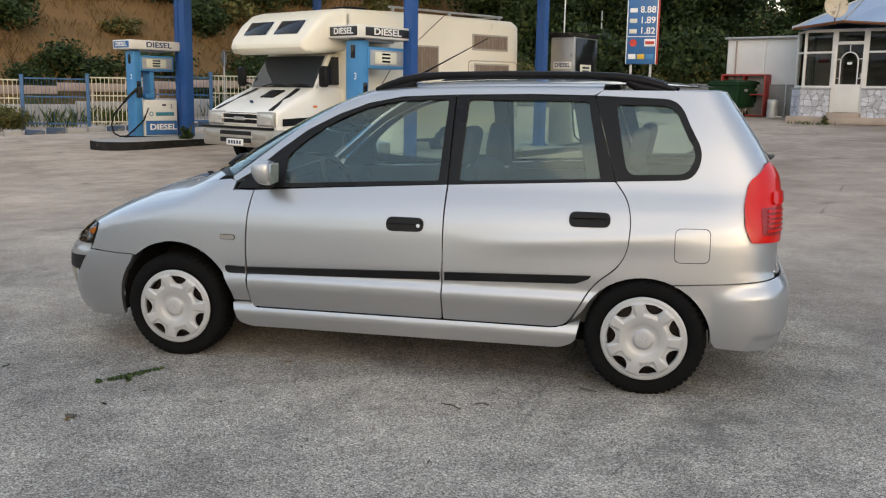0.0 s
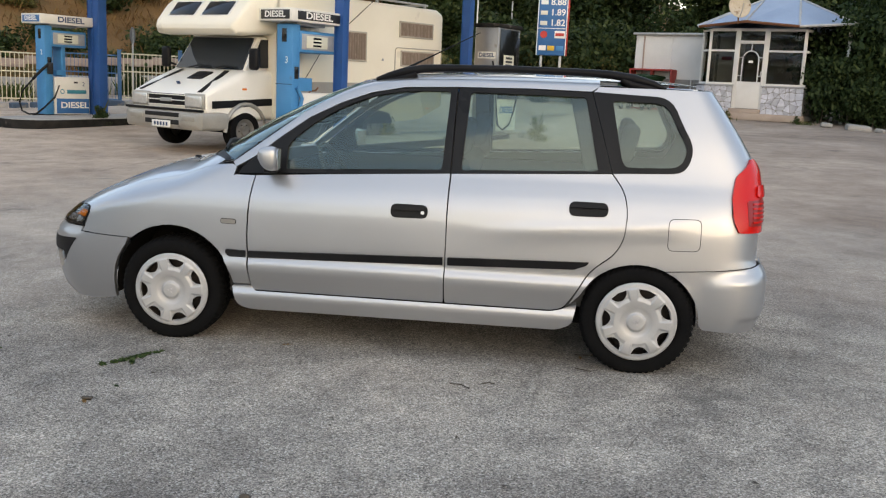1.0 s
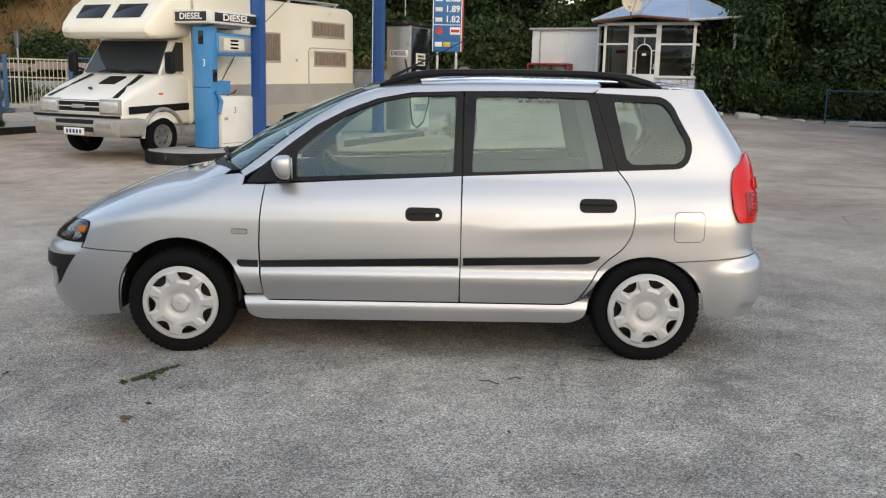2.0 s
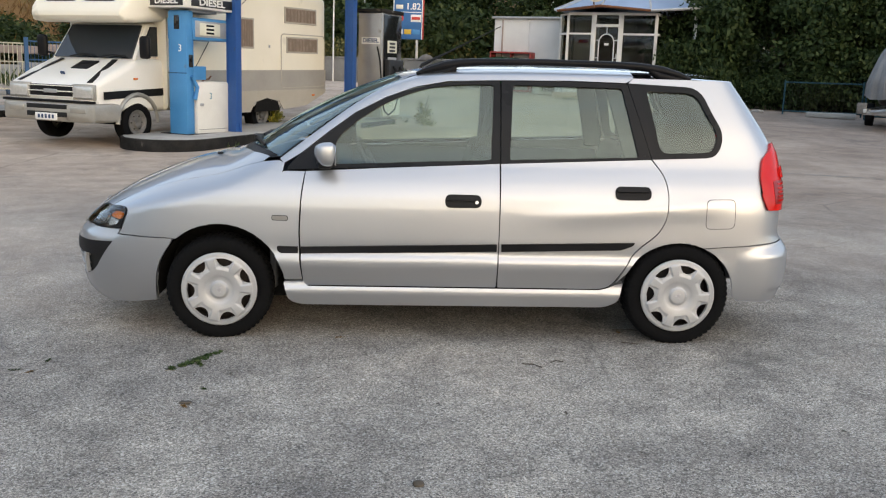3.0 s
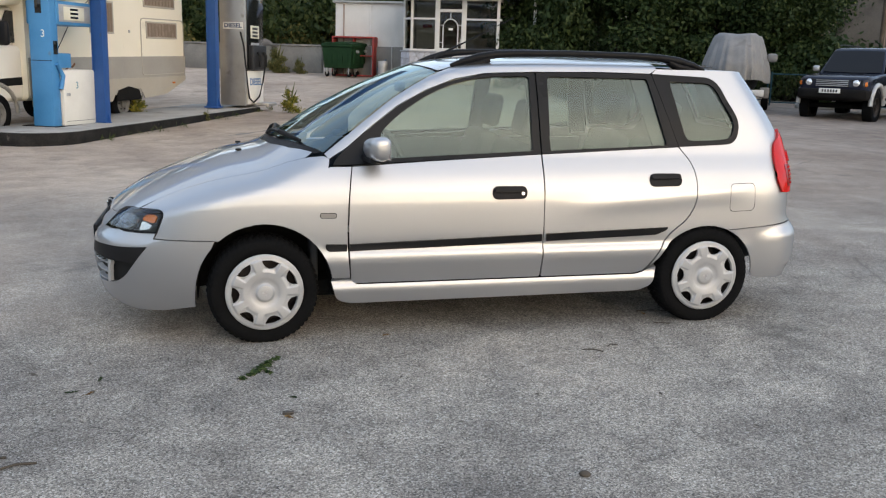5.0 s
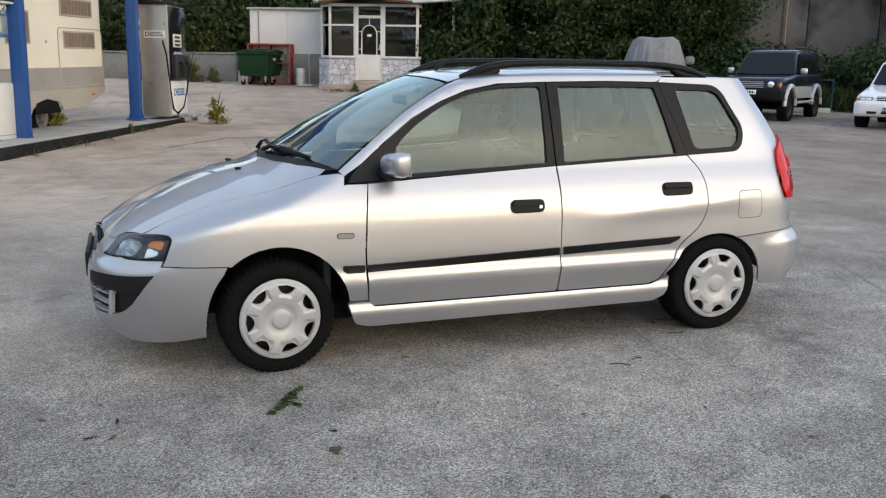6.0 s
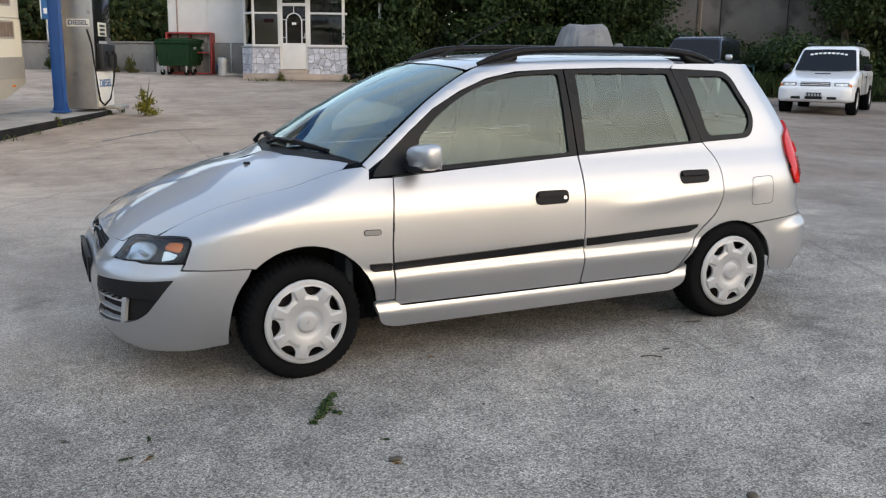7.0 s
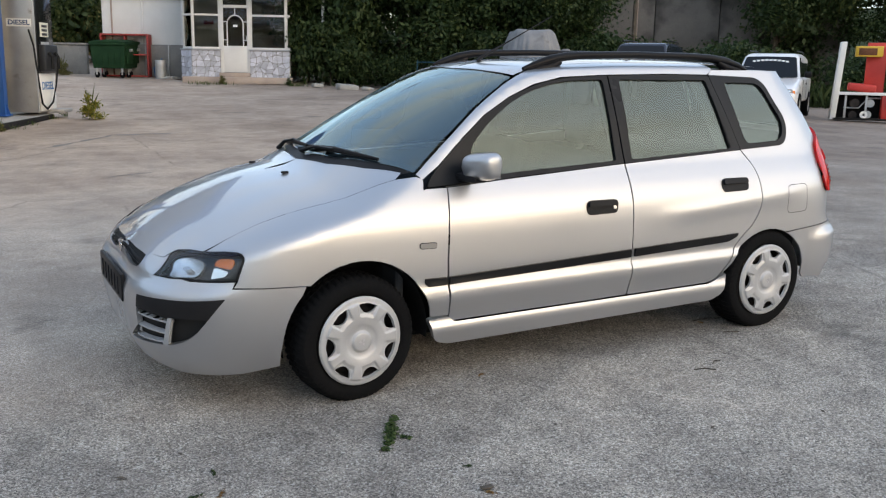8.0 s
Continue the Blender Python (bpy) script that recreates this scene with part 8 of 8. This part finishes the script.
            part("side_step", sweep([(s * (hw + 0.06), 0.5, zb - 0.10), (s * (hw + 0.06), 2.2, zb - 0.10)], 0.035, 8), M["silver_trim"], c)
        box_part("door_handle", c, M["trim"], 0.03, 0.16, 0.035, (s * (hw + 0.01), 1.55, zh - 0.12), 0.01)
        box_part("door_seam", c, M["seam"], 0.006, 0.010, 0.50, (s * (hw + 0.001), 0.78, zb + 0.06), 0.002)
        box_part("door_seam", c, M["seam"], 0.006, 0.010, 0.50, (s * (hw + 0.001), 1.76, zb + 0.06), 0.002)
        part("roof_bar", sweep([(s * (hw - 0.26), 1.35, zr + 0.03), (s * (hw - 0.26), 1.5, zr + 0.06), (s * (hw - 0.26), 3.0, zr + 0.06), (s * (hw - 0.26), 3.2, zr + 0.02)], 0.018, 8), M["trim"], c)
        for wy in (0.0, 2.72 if dark else 2.65):
            wh = new("wheel")
            wh.parent, wh.matrix_basis = c, pose(s * (hw + 0.02), wy, r, 0, 0, 90 if s > 0 else -90)
            part("tyre", lathe([(r * 0.58, 0.0), (r * 0.66, -0.012), (r * 0.88, -0.018), (r * 0.97, 0.0), (r, 0.03), (r, 0.18), (r * 0.95, 0.22), (r * 0.6, 0.22)], 40), M["rubber"], wh, "black chunky tyre")
            part("rim", lathe([(0, 0.01), (0.06, 0.0), (0.07, 0.03), (r * 0.45, 0.05), (r * 0.55, 0.0), (r * 0.6, -0.003), (r * 0.6, 0.05)], 28), M["dark_steel"] if dark else M["galvanised"], wh, "steel rim")
    for wy in (0.0, 2.7):
        part("axle", sweep([(-hw + 0.1, wy, r), (hw - 0.1, wy, r)], 0.06, 8), M["underbody"], c)
    part("underside", soft_box(1.2, 3.4, 0.16, 0.05, 2, (0, 1.3, zb - 0.10)), M["underbody"], c)
    gr = part("grille", soft_box(0.78 if dark else 0.66, 0.05, 0.18, 0.015, 2), M["trim"], c, "radiator grille")
    gr.matrix_basis = pose(0, -0.735, zh - 0.315 - 0.6 * sl)
    for k in range(4):
        box_part("grille_bar", gr, M["chrome_dull"] if dark else M["white_car"], 0.76 if dark else 0.64, 0.03, 0.018, (0, -0.02, 0.02 + 0.042 * k), 0.004)
    lo, hi = (zb - 0.06, zb + 0.20) if dark else (zb - 0.11, zb + 0.25)
    part("front_bumper", loft([(-0.88, 0, hw - 0.26, lo + 0.07, hi - 0.07, 0.05), (-0.85, 0, hw - 0.14, lo + 0.03, hi - 0.03, 0.07), (-0.76, 0, hw - 0.03, lo, hi, 0.08), (-0.45, 0, hw + 0.01, lo, hi, 0.06)]), M["underbody"] if dark else paint, c, "front bumper")
    if not dark:
        for x, w in ((-0.40, 0.22), (0.0, 0.40), (0.40, 0.22)):
            box_part("intake", c, M["seam"], w, 0.05, 0.065, (x, -0.862, zb - 0.045), 0.015, "dark bumper slot")
    pl = box_part("number_plate", c, M["ink_white"] if dark else M["ink_black"], 0.50 if dark else 0.34, 0.015, 0.11, (0, -0.890, zb + (0.10 if dark else 0.0)), 0.004, "number plate with plain bars")
    for k in range(6):
        box_part("bar", pl, M["ink_black"] if dark else M["grey_plastic"], 0.04, 0.006, 0.06, (-0.16 + 0.065 * k, -0.009, 0.025), 0.002)
    box_part("bonnet_scoop", c, M["trim"], 0.36, 0.10, 0.02, (0.0 if not dark else 0.25, 0.28, zh - 0.25 * sl), 0.008, "bonnet scoop")
    for x in (-0.3, 0.25):
        part("wiper", sweep([(x, 0.60, zh + 0.04), (x + 0.25, 0.635, zh + 0.075), (x + 0.46, 0.63, zh + 0.07)], 0.010, 6), M["trim"], c, "black wiper")


def heading(ahead):
    return math.degrees(math.atan2(ahead[1], ahead[0])) + 90


build_offroader(pose(13.35, 15.68, 0.30, 0, 0, heading((-0.80, -0.60))), "dark")
build_offroader(pose(15.2, 12.85, 0.28, 0, 0, heading((-0.81, -0.58))), "white")


def build_gas_unit():
    x, y = 17.65, 11.85
    g = thing("gas_dispenser", pose(x, y, 0.29, 0, 0, heading((-0.72, -0.69))), "stripped red and white gas dispenser with open machinery", "gas dispenser")
    bm = soft_box(0.14, 0.40, 1.92, 0.02, 2, (-0.70, 0, 0))
    for v in bm.verts:
        v.co.x += 0.06 * v.co.z
    part("side_post", bm, M["pump_white"], g, "white leaning side post")
    bm = soft_box(0.20, 0.40, 1.92, 0.02, 2, (0.80, 0, 0))
    part("side_post", bm, M["ink_white"], g, "white side post")
    box_part("back_panel", g, M["red_unit"], 0.46, 0.06, 1.25, (0.22, 0.16, 0.66), 0.01, "red back panel")
    box_part("display_box", g, M["yellow"], 0.62, 0.22, 0.26, (0.02, 0.0, 1.56), 0.02, "yellow display frame")
    box_part("display", g, M["rust"], 0.42, 0.02, 0.17, (-0.02, -0.11, 1.60), 0.006, "faded display")
    box_part("shelf", g, M["ink_white"], 1.45, 0.34, 0.07, (0.06, 0, 0.62), 0.01, "white shelf")
    part("red_cover", soft_box(0.66, 0.28, 0.20, 0.05, 3), M["red_unit"], g, "dropped red cover").matrix_basis = pose(-0.08, -0.02, 0.70, 0, 5, 0)
    for sx in (-0.42, 0.06):
        box_part("strut", g, M["galvanised"], 0.05, 0.05, 0.64, (sx, -0.1, 0), 0.006)
    for k, (sx, z, r) in enumerate(((-0.22, 0.12, 0.10), (0.12, 0.14, 0.09), (-0.20, 0.42, 0.11), (0.16, 0.42, 0.10))):
        part("machine", sweep([(sx, 0.12, z), (sx, -0.08, z)], r, 14), M["galvanised"] if k % 2 else M["dark_steel"], g, "metering machinery")
    part("pulley", lathe([(0.03, -0.02), (0.09, -0.02), (0.09, 0.02), (0.03, 0.02)], 20), M["ink_white"], g).matrix_basis = pose(0.02, -0.16, 0.14)
    part("pipe", sweep([(-0.45, 0, 0.30), (-0.1, -0.05, 0.30), (0.1, -0.05, 0.55), (0.4, 0, 0.55)], 0.02, 6), M["galvanised"], g)
    box_part("tray", g, M["kerb_black"], 1.5, 0.5, 0.05, (0.06, 0, 0), 0.01)
    box_part("dark_back", g, M["underbody"], 1.3, 0.03, 0.6, (0.06, 0.17, 0.03), 0.005)
    box_part("yellow_box", g, M["yellow"], 0.28, 0.14, 0.30, (0.72, -0.26, 0.36), 0.02, "yellow and red box")
    box_part("red_tank", g, M["red_unit"], 0.34, 0.30, 0.62, (0.58, 0.0, 0.0), 0.03, "red lower panel")


build_gas_unit()


def build_far_wall():
    w = thing("retaining_wall", pose(29.0, 30.5, 0.4, 0, 0, -38), "tall weathered concrete retaining wall behind the bushes", "wall", kind="structure")
    for k in range(5):
        box_part("bay", w, M["far_wall"], 2.96, 0.3, 6.2, (-6 + 3 * k, 0, 0), 0.02, "stained concrete bay")
    box_part("backing", w, M["far_wall"], 14.9, 0.12, 6.1, (0, 0.22, 0), 0.01, "concrete behind the joints")
    p = thing("utility_pole", pose(24.8, 29.3, 0.4), "slim rusty pole before the wall", "pole")
    part("shaft", sweep([(0, 0, 0), (0, 0, 7.5)], 0.09, 10), M["bark"], p)
    part("cable", sweep([(0.12, -0.05, 0), (0.12, -0.05, 7.4)], 0.02, 6), M["rail_rust"], p)


build_far_wall()


# ---- joints, cracks and old stains in the paving ----
def ribbon(points, width, seed, lift=0.004):
    """A thin uneven strip that follows the ground through a few points."""
    rng, left, right, pts = random.Random(seed), [], [], []
    for (x0, y0), (x1, y1) in zip(points, points[1:]):
        n = max(2, int(math.hypot(x1 - x0, y1 - y0) / 0.12))
        pts += [(x0 + (x1 - x0) * k / n, y0 + (y1 - y0) * k / n) for k in range(n)]
    bm = bmesh.new()
    for k, (x, y) in enumerate(pts):
        a, b = pts[max(k - 1, 0)], pts[min(k + 1, len(pts) - 1)]
        d = Vector((b[0] - a[0], b[1] - a[1])).normalized()
        s = width * (0.35 + 0.9 * rng.random()) * min(1, k / 3 + 0.1, (len(pts) - 1 - k) / 3 + 0.1)
        o = rng.uniform(-0.5, 0.5) * width
        q = [(x - d.y * (o + e), y + d.x * (o + e)) for e in (-s, s)]
        left.append(bm.verts.new((*q[0], ground_z(*q[0]) + lift)))
        right.append(bm.verts.new((*q[1], ground_z(*q[1]) + lift)))
    for k in range(len(pts) - 1):
        bm.faces.new((left[k], right[k], right[k + 1], left[k + 1]))
    bmesh.ops.recalc_face_normals(bm, faces=bm.faces)
    return bm


def build_cracks():
    mottled("crack", (0.09, 0.080, 0.070), (0.20, 0.175, 0.15), 0.95, 0, 60, 8, 0.2)
    mottled("oil", (0.19, 0.17, 0.15), (0.28, 0.25, 0.22), 0.8, 0, 30, 5, 0.1)
    c = thing("paving_joints", pose(0, 0, 0), "dark joints and cracks in the old paving", "paving", kind="structure")
    for k, (pts, w) in enumerate((([(-0.7, 14.9), (0.2, 14.85), (2.0, 14.6), (3.9, 14.2), (6.5, 13.5)], 0.022), ([(-0.3, 21.9), (0.3, 20.7), (1.3, 20.0), (3.9, 20.6), (7.5, 19.6)], 0.035),
                                  ([(-2.4, 9.2), (-1.2, 10.6), (0.4, 10.9), (2.4, 11.9)], 0.016), ([(-8.5, 8.4), (-6.0, 9.2), (-3.9, 8.6)], 0.014),
                                  ([(1.28, -0.72), (1.18, -1.06), (1.13, -1.22)], 0.008), ([(8.0, 13.2), (10.2, 11.8), (12.5, 11.9)], 0.025))):
        part("crack", ribbon(pts, w * 0.55, 40 + k), M["crack"], c)
    for k, (pts, w) in enumerate((([(-1.5, 10.7), (-0.3, 12.2), (0.9, 12.2)], 0.09), ([(10.7, 10.9), (11.0, 10.0), (11.2, 9.0)], 0.16), ([(-1.2, 7.6), (-0.4, 7.9)], 0.05), ([(4.9, 8.2), (6.2, 7.7)], 0.08), ([(-5.6, 6.3), (-4.9, 6.5)], 0.05))):
        part("stain", ribbon(pts, w * 0.7, 60 + k, 0.005), M["oil"], c, "dark oil stain")


build_cracks()


# ---- small things on the ground ----
def build_litter():
    def on_ground(x, y, lift=0.0):
        return pose(x, y, ground_z(x, y) + lift)
    t = thing("weed_tuft", on_ground(-1.29, -0.39), "flattened dark green weed lying on the asphalt", "weed")
    spine = [(-0.080, -0.140), (-0.050, -0.090), (-0.020, -0.045), (0.005, -0.005), (0.025, 0.035), (0.048, 0.080), (0.072, 0.125), (0.092, 0.150), (0.030, -0.060), (0.048, -0.085)]
    clumps = [(x, y, 0.005, 0.012 + 0.020 * (1 - abs(k - 3.5) / 5), 0.014 + 0.022 * (1 - abs(k - 3.5) / 5), 0.005) for k, (x, y) in enumerate(spine)]
    mesh_part("leaves", leaf_mesh("leaves", clumps, 420, 0.011, M["weed_green"], 61, flat=2.5, long=2.2), t)
    for k, (x, y, w) in enumerate(((-2.13, -0.575, 0.035), (-2.045, -0.60, 0.045), (-2.02, -0.425, 0.03), (-1.188, -1.02, 0.03), (-1.15, -0.80, 0.022), (-0.60, 0.03, 0.03), (-1.21, 0.10, 0.025), (0.98, 0.20, 0.02))):
        d = thing("leaf_scrap", on_ground(x, y) @ pose(0, 0, 0, 0, 0, 40 * k), "withered dark scrap of leaves on the asphalt", "leaf", "leaf scraps")
        mesh_part("leaves", leaf_mesh("leaves", [(0, 0, 0.003, w * 0.8, w * 0.25, 0.003), (w * 0.7, w * 0.2, 0.003, w * 0.4, w * 0.15, 0.003)], 24, 0.007, M["straw"] if k % 2 else M["leaf_dark"], 80 + k, flat=2.5, long=2.0), d)
    p = thing("pebble", on_ground(-0.148, -1.76, -0.003), "dark loose pebble on the asphalt", "pebble")
    bm = bmesh.new()
    bmesh.ops.create_icosphere(bm, subdivisions=2, radius=0.018)
    for v in bm.verts:
        v.co = Vector((v.co.x * 1.3, v.co.y, v.co.z * 0.7 + 0.010)) * (1 + 0.18 * noise.noise(v.co * 60))
    part("stone", bm, M["bark"], p)
    for k, (x, y, L, a) in enumerate(((0.415, -0.42, 0.11, -25), (1.05, 0.22, 0.20, -5), (0.55, -0.36, 0.07, 15), (1.0, -0.02, 0.09, 160))):
        w = thing("twig", on_ground(x, y, 0.006) @ pose(0, 0, 0, 0, 0, a), "thin dark twig on the asphalt", "twig", "twigs")
        part("stick", sweep([(-L / 2, 0, 0), (0, 0.012, 0.004), (L / 2, 0, 0)], 0.0032, 6), M["bark"], w)
    rng = random.Random(12)
    for k in range(26):
        x, y = rng.uniform(-3.2, 3.4), rng.uniform(-2.8, 0.0)
        if abs(y) < 0.02:
            continue
        d = thing("dead_leaf", on_ground(x, y, 0.004) @ pose(0, 0, 0, rng.uniform(-15, 15), rng.uniform(-15, 15), rng.uniform(0, 360)), "small curled dark leaf on the asphalt", "leaf", "dead leaves")
        s = rng.uniform(0.006, 0.015)
        bm = bmesh.new()
        vs = [bm.verts.new(p) for p in ((-1.6 * s, 0, 0.2 * s), (0, 0.7 * s, 0.35 * s), (1.7 * s, 0, 0.1 * s), (0, -0.7 * s, 0.3 * s), (0, 0, 0))]
        for a, b in ((0, 1), (1, 2), (2, 3), (3, 0)):
            bm.faces.new((vs[a], vs[4], vs[b]))
        part("blade", bm, M["bark"], d)
    d = thing("dead_leaf", on_ground(-1.19, -0.99, 0.005), "small dark leaf on the asphalt", "leaf", "dead leaves")
    part("blade", soft_box(0.05, 0.025, 0.008, 0.003, 1), M["bark"], d)
    for x, y, L in ((-2.35, -1.25, 0.2), (-2.2, -1.32, 0.14)):
        d = thing("twig", on_ground(x, y, 0.006), "thin dark twig on the asphalt", "twig", "twigs")
        part("stick", sweep([(-L / 2, -0.03, 0), (0, 0.01, 0.004), (L / 2, 0.02, 0)], 0.005, 6), M["bark"], d)
    # plants on and beside the islands
    for x, y, s, n, mt in ((-0.22, 15.15, 0.85, 300, "leaf_yellow"), (-9.9, 14.6, 0.75, 700, "leaf_dark"), (-3.2, 13.8, 0.8, 600, "leaf_yellow"), (-1.9, 13.35, 0.3, 160, "leaf_olive"), (-2.6, 12.0, 0.22, 120, "leaf_mid"), (5.0, 24.9, 0.45, 300, "leaf_olive"), (6.9, 24.2, 0.4, 300, "leaf_mid"), (0.2, 30.3, 1.5, 900, "leaf_olive"), (-1.3, 31.0, 1.6, 900, "leaf_mid"), (1.0, 29.9, 0.9, 500, "leaf_olive")):
        w = thing("weed_plant", on_ground(x, y), "straggling weed growing from the kerb", "weed", "weeds")
        blobs = [(0.10 * s * math.cos(k * 2.1), 0.10 * s * math.sin(k * 2.1), s * (0.08 + 0.085 * k), (0.24 - 0.03 * k) * s, (0.24 - 0.03 * k) * s, 0.11 * s) for k in range(6)]
        mesh_part("leaves", leaf_mesh("leaves", blobs, n * 3, 0.020 * s + 0.006, M[mt], 70 + n, long=2.4), w)
        mesh_part("stalks", blade_mesh("stalks", [(0, 0, 0)], 9, 0.66 * s, M["leaf_olive"], 71, 0.05 * s, 0.35, 0.0025), w)
    spots = []
    for k in (3, 11, 14, 22, 35, 41, 52, 57):
        u = k / 59
        x, y = -3.45 + 2.95 * u + rng.uniform(-0.05, 0.12), 9.85 + 6.3 * u
        spots.append((x, y, ground_z(x, y)))
    tagged(new("kerb_grass", blade_mesh("kerb_grass", spots, 90, 0.09, M["grass_blade"], 13, 0.06, 0.6, 0.006)), "dry grass along the island's kerb", "grass", kind="stuff")
    rim = []
    for k in range(60):
        u = k / 59
        x, y = 4.2 + 4.0 * u, 25.0 - 1.5 * u + rng.uniform(-0.15, 0.15)
        rim.append((x, y, ground_z(x, y)))
    tagged(new("step_grass", blade_mesh("step_grass", rim[:14] + rim[40:46], 110, 0.11, M["grass_blade"], 14, 0.12, 0.6, 0.010)), "grass growing along the kiosk's step", "grass", kind="stuff")


build_litter()

# ---- the car on its sloping ground ----
TILT = Matrix(((0.99989, -0.00011, -0.01504, 0), (-0.00011, 0.9999, -0.01413, 0), (0.01504, 0.01413, 0.99979, 0), (0, 0, 0, 1)))
car = thing("car", TILT @ pose(0, 0.83, 0), "silver five-door family car with black roof rails, parked on asphalt", "car")
build_car(car)
